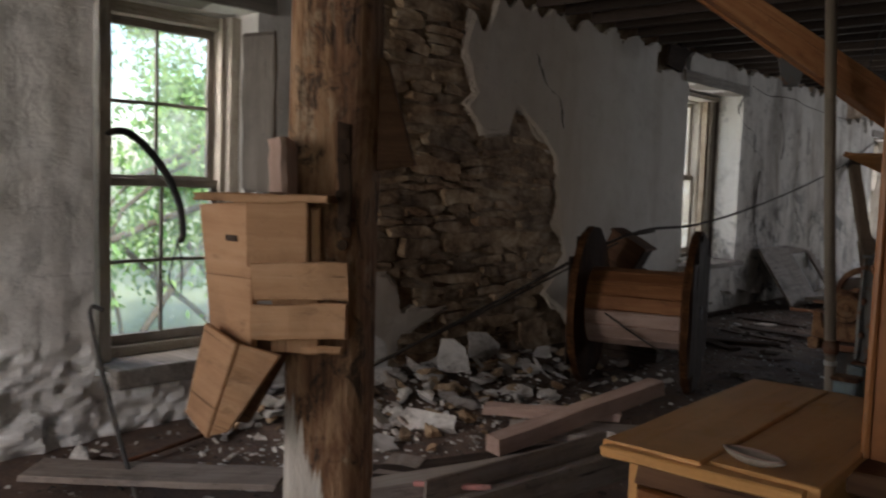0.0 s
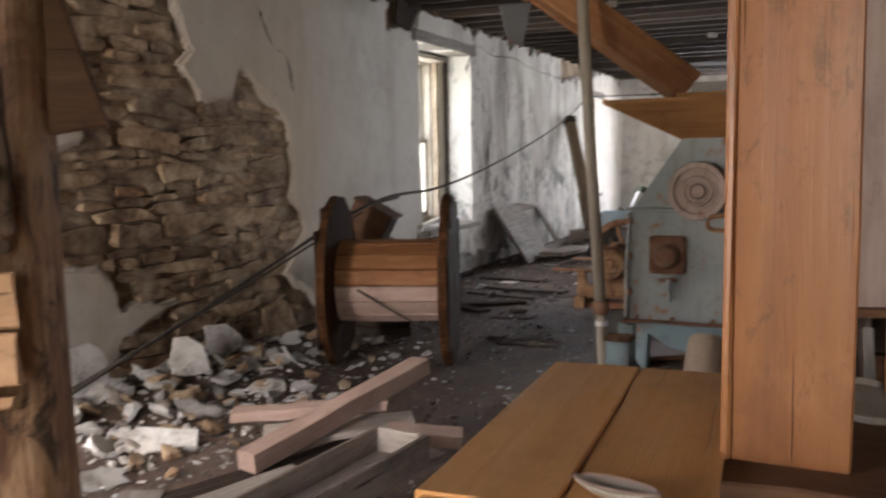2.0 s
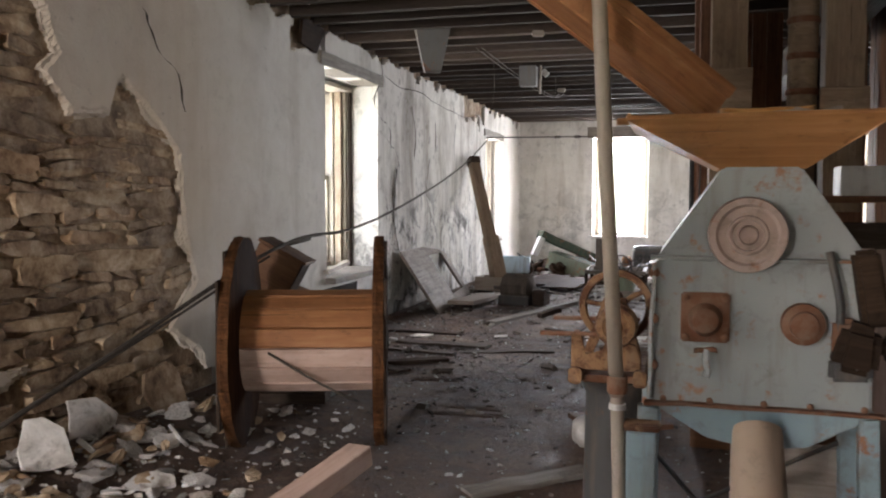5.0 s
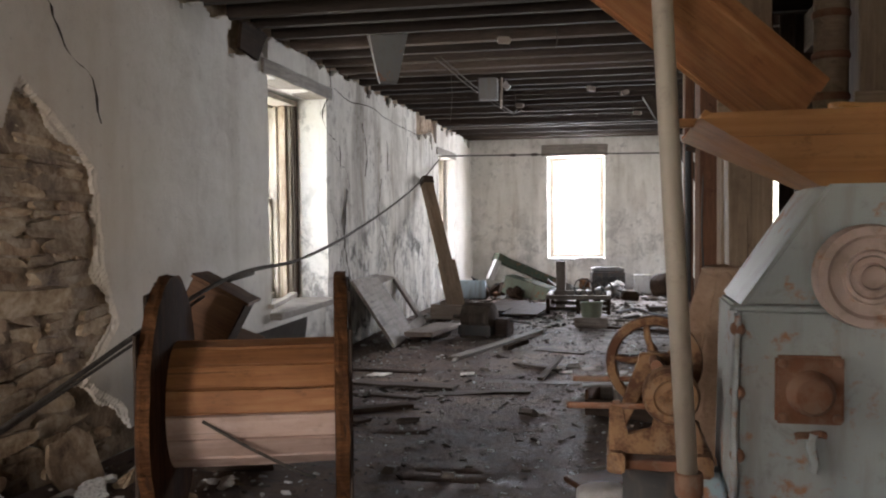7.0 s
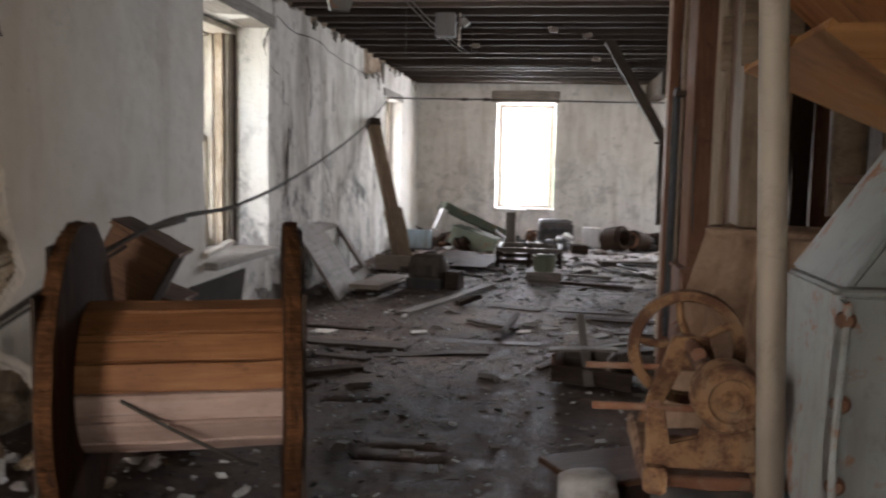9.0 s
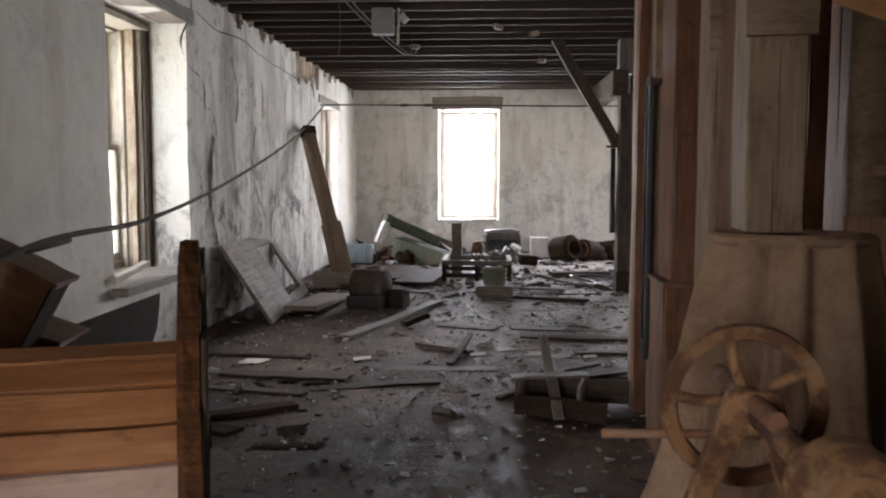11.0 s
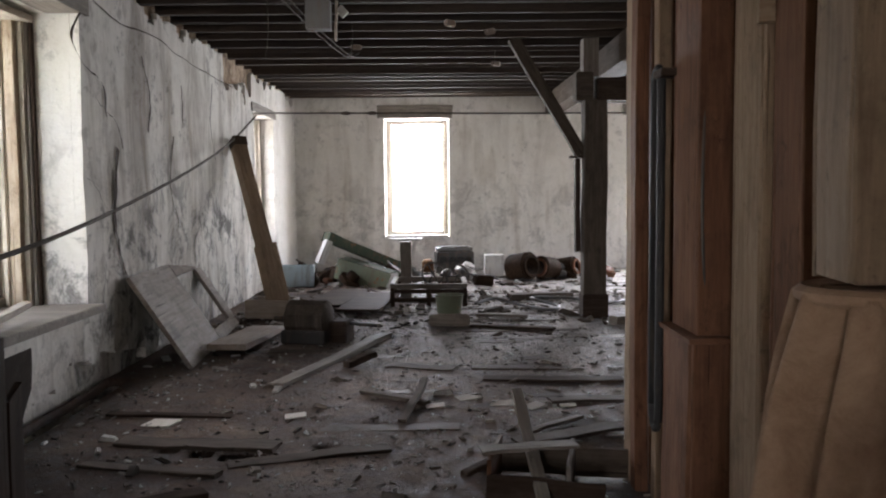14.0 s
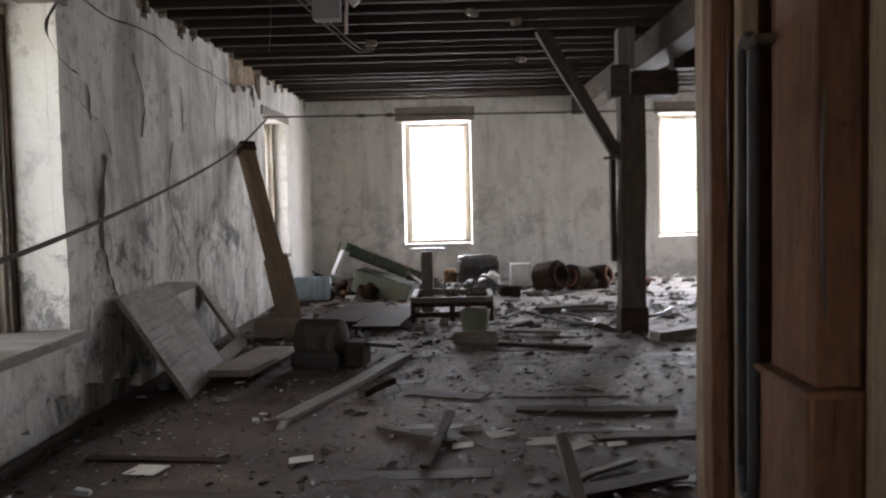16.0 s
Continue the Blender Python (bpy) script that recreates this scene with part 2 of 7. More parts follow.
def floor_mat():
    m, n, l, b = nodes_of("dirt_floor", 0.85)
    b.inputs["Specular IOR Level"].default_value = 0.4
    p = mapped(n, l, (1, 1, 1), True)
    a = noise_tex(n, l, p, 0.9, 5, 0.65, 0.4)
    c = noise_tex(n, l, p, 7, 7, 0.75)
    f = noise_tex(n, l, p, 60, 5, 0.8)
    r = ramp(n, [(0.38, (0.022, 0.0135, 0.0095)), (0.5, (0.1, 0.062, 0.044)), (0.62, (0.26, 0.185, 0.14))])
    l.new(mathn(n, l, "ADD", mathn(n, l, "MULTIPLY", a, 0.45), mathn(n, l, "ADD", mathn(n, l, "MULTIPLY", c, 0.35), mathn(n, l, "MULTIPLY", f, 0.2))), r.inputs[0])
    chips = ramp(n, [(0.68, (0, 0, 0)), (0.72, (1, 1, 1))])
    l.new(noise_tex(n, l, p, 38, 3, 0.6), chips.inputs[0])
    col = mixed(n, l, mathn(n, l, "MULTIPLY", chips.outputs[0], 0.6), r.outputs[0], (0.33, 0.31, 0.28))
    sep = n.new("ShaderNodeSeparateXYZ")
    l.new(p, sep.inputs[0])
    near = mathn(n, l, "MULTIPLY", mathn(n, l, "SUBTRACT", 8.2, sep.outputs[1]), 0.3, True)
    earth = ramp(n, [(0.38, (0.06, 0.034, 0.023)), (0.52, (0.17, 0.105, 0.075)), (0.66, (0.31, 0.22, 0.17))])
    l.new(mathn(n, l, "ADD", mathn(n, l, "MULTIPLY", c, 0.6), mathn(n, l, "MULTIPLY", f, 0.4)), earth.inputs[0])
    col = mixed(n, l, mathn(n, l, "MULTIPLY", near, 0.88), col, earth.outputs[0])
    # far floor: pale dust, lightened further with window sheen put into the colour
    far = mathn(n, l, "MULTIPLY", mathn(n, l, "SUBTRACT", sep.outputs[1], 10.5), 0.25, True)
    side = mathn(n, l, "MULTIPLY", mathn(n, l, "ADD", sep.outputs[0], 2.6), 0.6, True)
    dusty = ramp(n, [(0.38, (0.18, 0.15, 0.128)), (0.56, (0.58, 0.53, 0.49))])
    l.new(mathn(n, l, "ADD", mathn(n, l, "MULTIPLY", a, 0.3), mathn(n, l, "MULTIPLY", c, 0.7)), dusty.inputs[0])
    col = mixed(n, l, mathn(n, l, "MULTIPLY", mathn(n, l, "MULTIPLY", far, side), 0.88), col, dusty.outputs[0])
    l.new(col, b.inputs["Base Color"])
    rr = ramp(n, [(0.4, (0.55, 0.55, 0.55)), (0.62, (0.95, 0.95, 0.95))])
    l.new(c, rr.inputs[0])
    l.new(rr.outputs[0], b.inputs["Roughness"])
    bumped(n, l, b, mathn(n, l, "ADD", c, mathn(n, l, "MULTIPLY", f, 0.6)), 1.0, 0.035)
    return m


def island_mat(name, stops, rough=0.9, grain=(1, 1, 1)):
    """Many joined bits, each with a tone of its own."""
    m, n, l, b = nodes_of(name, rough)
    g = n.new("ShaderNodeNewGeometry")
    r = ramp(n, stops)
    f = noise_tex(n, l, mapped(n, l, grain, True), 9, 5, 0.7)
    l.new(g.outputs["Random Per Island"], r.inputs[0])
    sh = ramp(n, [(0.3, (0.5, 0.5, 0.5)), (0.7, (1.15, 1.15, 1.15))])
    l.new(f, sh.inputs[0])
    l.new(mixed(n, l, 1.0, r.outputs[0], sh.outputs[0], "MULTIPLY"), b.inputs["Base Color"])
    bumped(n, l, b, f, 0.4, 0.006)
    return m


def post_mat():
    """Hewn old timber: brown, tan and black weathering, bare splintered wood at the foot."""
    m, n, l, b = nodes_of("hewn_post_wood", 0.8)
    fib = noise_tex(n, l, mapped(n, l, (1.5, 22, 22)), 1.6, 6, 0.7, 0.8)
    blot = noise_tex(n, l, mapped(n, l, (2.2, 6, 6)), 1.3, 6, 0.7, 0.9)
    r = ramp(n, [(0.36, (0.05, 0.025, 0.014)), (0.45, (0.21, 0.1, 0.048)), (0.56, (0.38, 0.22, 0.115)), (0.7, (0.48, 0.34, 0.22))])
    l.new(mathn(n, l, "ADD", mathn(n, l, "MULTIPLY", fib, 0.45), mathn(n, l, "MULTIPLY", blot, 0.55)), r.inputs[0])
    sep = n.new("ShaderNodeSeparateXYZ")
    l.new(n.new("ShaderNodeTexCoord").outputs["Object"], sep.inputs[0])
    edge = mathn(n, l, "ADD", mathn(n, l, "MULTIPLY", sep.outputs[0], -1.0), mathn(n, l, "ADD", mathn(n, l, "MULTIPLY", sep.outputs[2], 2.7), mathn(n, l, "MULTIPLY", fib, 0.5)))
    bare = ramp(n, [(0.0, (0, 0, 0)), (1.0, (1, 1, 1))])
    bare.color_ramp.elements[0].position, bare.color_ramp.elements[1].position = 0.452, 0.472
    l.new(mathn(n, l, "MULTIPLY", mathn(n, l, "SUBTRACT", edge, 0.25), 0.5), bare.inputs[0])
    pale = ramp(n, [(0.3, (0.42, 0.35, 0.28)), (0.65, (0.74, 0.68, 0.6))])
    l.new(fib, pale.inputs[0])
    black = ramp(n, [(0.53, (0, 0, 0)), (0.6, (1, 1, 1))])
    l.new(noise_tex(n, l, mapped(n, l, (5, 9, 9)), 1.2, 7, 0.78, 0.6), black.inputs[0])
    skin_ = mixed(n, l, mathn(n, l, "MULTIPLY", black.outputs[0], 0.85), r.outputs[0], (0.022, 0.013, 0.009))
    tan = ramp(n, [(0.57, (0, 0, 0)), (0.63, (1, 1, 1))])
    l.new(noise_tex(n, l, mapped(n, l, (3.1, 7, 7), shift=True), 1.7, 7, 0.75, 0.4), tan.inputs[0])
    skin_ = mixed(n, l, mathn(n, l, "MULTIPLY", tan.outputs[0], 0.7), skin_, (0.42, 0.3, 0.19))
    l.new(mixed(n, l, bare.outputs[0], skin_, pale.outputs[0]), b.inputs["Base Color"])
    bumped(n, l, b, mathn(n, l, "ADD", fib, mathn(n, l, "MULTIPLY", blot, 1.5)), 1.0, 0.02)
    return m


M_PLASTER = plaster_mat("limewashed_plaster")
M_MORTAR = stone_mat("old_mortar", [(0.36, (0.12, 0.076, 0.046)), (0.5, (0.3, 0.208, 0.13)), (0.64, (0.5, 0.395, 0.285))], shift=False)
M_STONE = stone_mat("field_stone", [(0.34, (0.1, 0.058, 0.034)), (0.44, (0.27, 0.185, 0.115)), (0.54, (0.46, 0.355, 0.245)), (0.66, (0.66, 0.57, 0.45))], tone=True, shift=False, scale=5)
M_CHUNK = stone_mat("fallen_plaster", [(0.36, (0.3, 0.275, 0.255)), (0.46, (0.6, 0.59, 0.58)), (0.6, (0.82, 0.82, 0.83))])
M_FLOOR = floor_mat()
M_BITS = island_mat("litter", [(0.0, (0.05, 0.04, 0.032)), (0.45, (0.14, 0.11, 0.085)), (0.7, (0.3, 0.26, 0.22)), (1.0, (0.7, 0.69, 0.66))])
M_CEIL = island_mat("smoked_ceiling_timber", [(0.0, (0.026, 0.017, 0.012)), (0.5, (0.062, 0.042, 0.03)), (1.0, (0.13, 0.092, 0.07))], 0.85, (1, 12, 12))
M_GREYWOOD = wood("weathered_grey_wood", (0.12, 0.1, 0.085), (0.24, 0.21, 0.18), (0.38, 0.35, 0.31))
M_PALEWOOD = wood("pale_dusty_wood", (0.28, 0.22, 0.18), (0.44, 0.37, 0.31), (0.58, 0.51, 0.45), dirt=0.25)
M_PINKWOOD = wood("pinkish_fresh_wood", (0.34, 0.21, 0.16), (0.47, 0.32, 0.255), (0.58, 0.43, 0.355), dirt=0.32)
M_PINKGREY = wood("pink_grey_dusty_boards", (0.3, 0.2, 0.165), (0.4, 0.29, 0.245), (0.48, 0.37, 0.32), 0.75, 0.25)
M_ORANGE = wood("orange_varnished_wood", (0.17, 0.06, 0.02), (0.29, 0.108, 0.036), (0.39, 0.165, 0.058), 0.42, 0.45, 0.35)
M_HOPPER = wood("worn_orange_pine", (0.24, 0.095, 0.032), (0.4, 0.185, 0.068), (0.5, 0.26, 0.11), 0.6, 0.4, 0.6)
M_YELLOW = wood("yellow_pine", (0.52, 0.24, 0.075), (0.66, 0.33, 0.115), (0.72, 0.4, 0.16), 0.42, 0.22, 0.5)
M_BROWN = wood("brown_stained_wood", (0.055, 0.026, 0.014), (0.13, 0.062, 0.032), (0.22, 0.115, 0.06), 0.7)
M_DARK = wood("dark_old_wood", (0.025, 0.017, 0.013), (0.06, 0.042, 0.032), (0.12, 0.09, 0.07), 0.8)
M_RUSTWOOD = wood("reddish_worn_wood", (0.15, 0.058, 0.024), (0.31, 0.13, 0.052), (0.46, 0.23, 0.105), 0.7)
M_GREASE = wood("greasy_black_iron", (0.018, 0.012, 0.009), (0.04, 0.025, 0.017), (0.1, 0.06, 0.035), 0.8, 0.4)
M_POST = post_mat()
M_BOX = wood("tan_new_pine", (0.3, 0.15, 0.07), (0.43, 0.24, 0.125), (0.54, 0.34, 0.2), 0.65, 0.4, 0.7)
M_OLDSP = wood("red_brown_old_boards", (0.065, 0.03, 0.017), (0.155, 0.072, 0.04), (0.27, 0.145, 0.085), 0.75, 0.5)
M_REEL = wood("reel_flange_wood", (0.018, 0.009, 0.006), (0.045, 0.022, 0.013), (0.12, 0.055, 0.026), 0.9, 0.35)
M_RIM = wood("splintered_orange_wood", (0.03, 0.014, 0.008), (0.085, 0.036, 0.016), (0.27, 0.12, 0.045), 0.8, 0.6, 2.0)
M_OLD = wood("dark_brown_timber", (0.045, 0.035, 0.028), (0.1, 0.08, 0.064), (0.18, 0.15, 0.125), 0.8)
M_DIRTY = wood("mud_caked_board", (0.045, 0.034, 0.026), (0.1, 0.077, 0.06), (0.2, 0.16, 0.13), 0.85, 0.5)
M_FRAME = wood("peeling_cream_paint_wood", (0.26, 0.21, 0.16), (0.45, 0.4, 0.33), (0.66, 0.62, 0.55), 0.7, 0.5)
M_BLUE = paint_metal("blue_grey_machine_paint", (0.2, 0.235, 0.24), (0.37, 0.35, 0.315), amount=0.36)
M_BLUEB = paint_metal("faded_blue_paint", (0.18, 0.28, 0.32), (0.32, 0.37, 0.37), amount=0.32)
M_RUST = paint_metal("rusty_iron", (0.15, 0.075, 0.045), (0.22, 0.11, 0.06), (0.12, 0.05, 0.026), amount=0.8, rough=0.8)
M_YRUST = paint_metal("rusty_ochre_casting", (0.15, 0.072, 0.03), (0.28, 0.15, 0.062), (0.065, 0.027, 0.013), amount=0.8, rough=0.75)
M_IRON = paint_metal("dark_iron", (0.035, 0.033, 0.032), (0.06, 0.055, 0.05), (0.1, 0.055, 0.03), amount=0.3, rough=0.6)
M_ZINC = paint_metal("dull_galvanised_sheet", (0.13, 0.13, 0.13), (0.18, 0.175, 0.17), amount=0.15, rough=0.5, metal=0.4)
M_PIPE = paint_metal("greyed_pipe", (0.25, 0.2, 0.155), (0.35, 0.285, 0.225), amount=0.2, rough=0.6)
M_PULLEY = paint_metal("pink_brown_pulley", (0.37, 0.26, 0.21), (0.42, 0.31, 0.26), amount=0.3, rough=0.75)
M_SPOUT = paint_metal("tan_spout_tube", (0.33, 0.24, 0.17), (0.4, 0.3, 0.22), amount=0.2, rough=0.7)
M_GREEN = paint_metal("faded_green_paint", (0.13, 0.155, 0.1), (0.24, 0.27, 0.185), amount=0.35)
M_DKGREEN = paint_metal("dark_green_paint", (0.045, 0.06, 0.045), (0.08, 0.095, 0.07), amount=0.3, rough=0.85)
M_CYAN = paint_metal("pale_blue_enamel", (0.4, 0.52, 0.58), (0.5, 0.6, 0.64), amount=0.1)
M_WHITE = paint_metal("dirty_white_paint", (0.6, 0.58, 0.55), (0.68, 0.67, 0.64), amount=0.08)
M_OLDWHITE = wood("grimy_whitewashed_wood", (0.15, 0.118, 0.098), (0.28, 0.238, 0.205), (0.43, 0.385, 0.345), 0.85, 0.55)
M_JAMB = wood("water_stained_cream_wood", (0.24, 0.14, 0.075), (0.42, 0.33, 0.24), (0.6, 0.53, 0.43), 0.7, 0.6)
M_TANW = wood("dusty_tan_old_wood", (0.16, 0.105, 0.068), (0.275, 0.195, 0.13), (0.4, 0.31, 0.225), 0.8, 0.45)
M_PLANK = wood("dirty_floor_board", (0.04, 0.028, 0.021), (0.09, 0.066, 0.051), (0.19, 0.15, 0.12), 0.7, 0.5)
M_DUSTY = wood("dust_caked_plank", (0.17, 0.13, 0.105), (0.3, 0.24, 0.2), (0.44, 0.375, 0.325), 0.85, 0.55)
M_RUBBER = paint_metal("black_rubber", (0.018, 0.018, 0.02), (0.03, 0.03, 0.03), (0.06, 0.05, 0.045), amount=0.2, rough=0.7)
M_ROPE = stone_mat("tarred_rope", [(0.3, (0.035, 0.028, 0.022)), (0.7, (0.1, 0.08, 0.062))], shift=False, scale=40)
M_CANVAS = stone_mat("dusty_canvas", [(0.3, (0.2, 0.115, 0.068)), (0.7, (0.4, 0.27, 0.18))], shift=False, scale=8)
M_FELT = stone_mat("dark_fibre_board", [(0.3, (0.04, 0.034, 0.03)), (0.7, (0.075, 0.064, 0.057))], 0.95, False, 3)
M_PAPER = stone_mat("dirty_paper", [(0.3, (0.55, 0.54, 0.52)), (0.7, (0.78, 0.78, 0.77))])
M_RED = paint_metal("faded_red_paint", (0.55, 0.2, 0.18), (0.6, 0.28, 0.24), amount=0.1)
# grass and leaf colours are lightened to stand in for overexposed daylight
M_GRASS = island_mat("pale_sunlit_grass", [(0.0, (0.3, 0.36, 0.2)), (1.0, (0.36, 0.4, 0.26))])
M_LEAF = island_mat("leaves", [(0.0, (0.1, 0.24, 0.05)), (0.5, (0.2, 0.38, 0.1)), (1.0, (0.34, 0.5, 0.18))])
M_BARK = stone_mat("bark", [(0.3, (0.06, 0.045, 0.035)), (0.7, (0.15, 0.12, 0.09))], shift=False, scale=12)
for _m in (M_DARK, M_REEL, M_FELT, M_OLD, M_GREASE, M_RIM, M_DKGREEN):
    _m.node_tree.nodes["Principled BSDF"].inputs["Specular IOR Level"].default_value = 0.04
M_GLASS, _n, _l, _b = nodes_of("dusty_glass", 0.08)
_b.inputs["Transmission Weight"].default_value, _b.inputs["Base Color"].default_value = 1.0, (0.95, 0.98, 0.96, 1)
_b.inputs["IOR"].default_value = 1.05
_dust = _n.new("ShaderNodeBsdfTranslucent")
_dust.inputs["Color"].default_value = (0.85, 0.9, 0.84, 1)
_mix = _n.new("ShaderNodeMixShader")
_film = ramp(_n, [(0.4, (0.02, 0.02, 0.02)), (0.75, (0.35, 0.35, 0.35))])
_l.new(noise_tex(_n, _l, mapped(_n, _l, (1, 1, 1), True), 3.0, 5, 0.65, 0.4), _film.inputs[0])
_l.new(_film.outputs[0], _mix.inputs[0])
_l.new(_b.outputs[0], _mix.inputs[1])
_l.new(_dust.outputs[0], _mix.inputs[2])
_l.new(_mix.outputs[0], _n["Material Output"].inputs["Surface"])


# ---- building helpers ----
def thing(name, label, category, m=None, group="", kind=""):
    ob = new(name)
    ob.empty_display_size = 0.1
    if m is not None:
        ob.matrix_basis = m
    return tagged(ob, label, category, group, kind)


def part(name, bm, material, parent=None, label="", m=None, smooth=False):
    """Link a bmesh as one mesh object."""
    bmesh.ops.recalc_face_normals(bm, faces=bm.faces)
    me = bpy.data.meshes.new(name)
    bm.to_mesh(me)
    bm.free()
    if smooth:
        me.shade_smooth()
    me.materials.append(material)
    ob = new(name, me)
    ob.parent = parent
    if m is not None:
        ob.matrix_basis = m
    return tagged(ob, label)


def from_lists(name, verts, faces, material, parent=None, smooth=False):
    me = bpy.data.meshes.new(name)
    me.from_pydata(verts, [], faces)
    me.materials.append(material)
    if smooth:
        me.shade_smooth()
    ob = new(name, me)
    ob.parent = parent
    return ob


def span(p0, p1, roll=0.0):
    """Pose whose x axis runs from p0 to p1, at their middle."""
    a, b = Vector(p0), Vector(p1)
    x = (b - a).normalized()
    up = Vector((0, 0, 1)) if abs(x.z) < 0.95 else Vector((0, 1, 0))
    y = up.cross(x).normalized()
    z = x.cross(y)
    r = Matrix((x, y, z)).transposed().to_4x4()
    return Matrix.Translation((a + b) / 2) @ r @ Matrix.Rotation(radians(roll), 4, "X")


def board_bm(L, W, T, wear=0.003, ch=0.004, n=5, seed=0):
    """A board along x with worn arrises and uneven ends."""
    rnd = random.Random(seed)
    bm = bmesh.new()
    ch = min(ch, W * 0.3, T * 0.3)
    prof = [(-W / 2 + ch, -T / 2), (W / 2 - ch, -T / 2), (W / 2, -T / 2 + ch), (W / 2, T / 2 - ch),
            (W / 2 - ch, T / 2), (-W / 2 + ch, T / 2), (-W / 2, T / 2 - ch), (-W / 2, -T / 2 + ch)]
    rings = []
    for i in range(n + 1):
        x = -L / 2 + L * i / n
        oy, oz = rnd.uniform(-wear, wear), rnd.uniform(-wear, wear)
        end = wear * 2 if i in (0, n) else 0
        rings.append([bm.verts.new((x + rnd.uniform(-end, end), y + oy + rnd.uniform(-wear, wear) * 0.5, z + oz + rnd.uniform(-wear, wear) * 0.5)) for y, z in prof])
    for a, b in zip(rings, rings[1:]):
        for k in range(8):
            bm.faces.new((a[k], a[(k + 1) % 8], b[(k + 1) % 8], b[k]))
    bm.faces.new(rings[0][::-1])
    bm.faces.new(rings[-1])
    return bm


_seed = [0]


def beam(name, p0, p1, W, T, material, parent=None, roll=0.0, label="", wear=0.003, ch=0.004, n=5):
    """A board or timber from p0 to p1, W wide and T thick (given in the parent's space)."""
    _seed[0] += 1
    L = (Vector(p1) - Vector(p0)).length
    return part(name, board_bm(L, W, T, wear, ch, n, _seed[0]), material, parent, label, span(p0, p1, roll))


def block(name, c, s, material, parent=None, label="", rot=(0, 0, 0), bevel=0.005, wear=0.0):
    """A bevelled box of size s, centred at c."""
    bm = bmesh.new()
    bmesh.ops.create_cube(bm, size=1)
    for v in bm.verts:
        v.co = Vector((v.co.x * s[0], v.co.y * s[1], v.co.z * s[2]))
    bmesh.ops.bevel(bm, geom=bm.edges[:], offset=min(bevel, min(s) * 0.3), segments=2, affect="EDGES")
    if wear:
        for v in bm.verts:
            v.co += Vector((noise.noise(v.co * 9), noise.noise(v.co * 9 + Vector((7, 0, 0))), noise.noise(v.co * 9 + Vector((0, 5, 0))))) * wear
    return part(name, bm, material, parent, label, pose(*c, *rot))


def lathe(name, prof, m, material, parent=None, label="", n=28, closed=True, smooth=True):
    """Turn a profile of (radius, height) about the local z axis."""
    bm = bmesh.new()
    rings = []
    for r, z in prof:
        rings.append([bm.verts.new((r * math.cos(2 * math.pi * k / n), r * math.sin(2 * math.pi * k / n), z)) for k in range(n)])
    for a, b in zip(rings, rings[1:]):
        for k in range(n):
            bm.faces.new((a[k], a[(k + 1) % n], b[(k + 1) % n], b[k]))
    if closed:
        bm.faces.new(rings[0][::-1])
        bm.faces.new(rings[-1])
    ob = part(name, bm, material, parent, label, m)
    if smooth:
        ob.data.shade_smooth()
        ob.data.set_sharp_from_angle(angle=radians(35))
    return ob


def tube(name, pts, r, material, parent=None, label="", n=8, wob=0.0):
    """A round bar, pipe or rope through points."""
    bm = bmesh.new()
    P = [Vector(p) for p in pts]
    rings = []
    for i, p in enumerate(P):
        d = (P[min(i + 1, len(P) - 1)] - P[max(i - 1, 0)]).normalized()
        up = Vector((0, 0, 1)) if abs(d.z) < 0.9 else Vector((1, 0, 0))
        a = d.cross(up).normalized()
        b = d.cross(a)
        rr = r * (1 + wob * noise.noise(p * 13))
        rings.append([bm.verts.new(p + (a * math.cos(2 * math.pi * k / n) + b * math.sin(2 * math.pi * k / n)) * rr) for k in range(n)])
    for a, b in zip(rings, rings[1:]):
        for k in range(n):
            bm.faces.new((a[k], a[(k + 1) % n], b[(k + 1) % n], b[k]))
    bm.faces.new(rings[0][::-1])
    bm.faces.new(rings[-1])
    return part(name, bm, material, parent, label, None, True)


def curve_pts(ctrl, steps=8):
    """Smooth points through a few controls."""
    c = [Vector(p) for p in ctrl]
    c = [c[0] * 2 - c[1]] + c + [c[-1] * 2 - c[-2]]
    out = []
    for i in range(1, len(c) - 2):
        for s in range(steps):
            t = s / steps
            out.append(0.5 * ((2 * c[i]) + (c[i + 1] - c[i - 1]) * t + (2 * c[i - 1] - 5 * c[i] + 4 * c[i + 1] - c[i + 2]) * t * t
                              + (3 * c[i] - c[i - 1] - 3 * c[i + 1] + c[i + 2]) * t ** 3))
    return out + [c[-2]]


def plate(name, poly, t, m, material, parent=None, label="", bevel=0.004):
    """A flat shape in local x, z given by its outline, t thick along y."""
    bm = bmesh.new()
    a = [bm.verts.new((x, -t / 2, z)) for x, z in poly]
    b = [bm.verts.new((x, t / 2, z)) for x, z in poly]
    k = len(poly)
    bm.faces.new(a)
    bm.faces.new(b[::-1])
    for i in range(k):
        bm.faces.new((a[i], b[i], b[(i + 1) % k], a[(i + 1) % k]))
    if bevel:
        bmesh.ops.bevel(bm, geom=bm.edges[:], offset=min(bevel, t * 0.3), segments=1, affect="EDGES")
    return part(name, bm, material, parent, label, m)


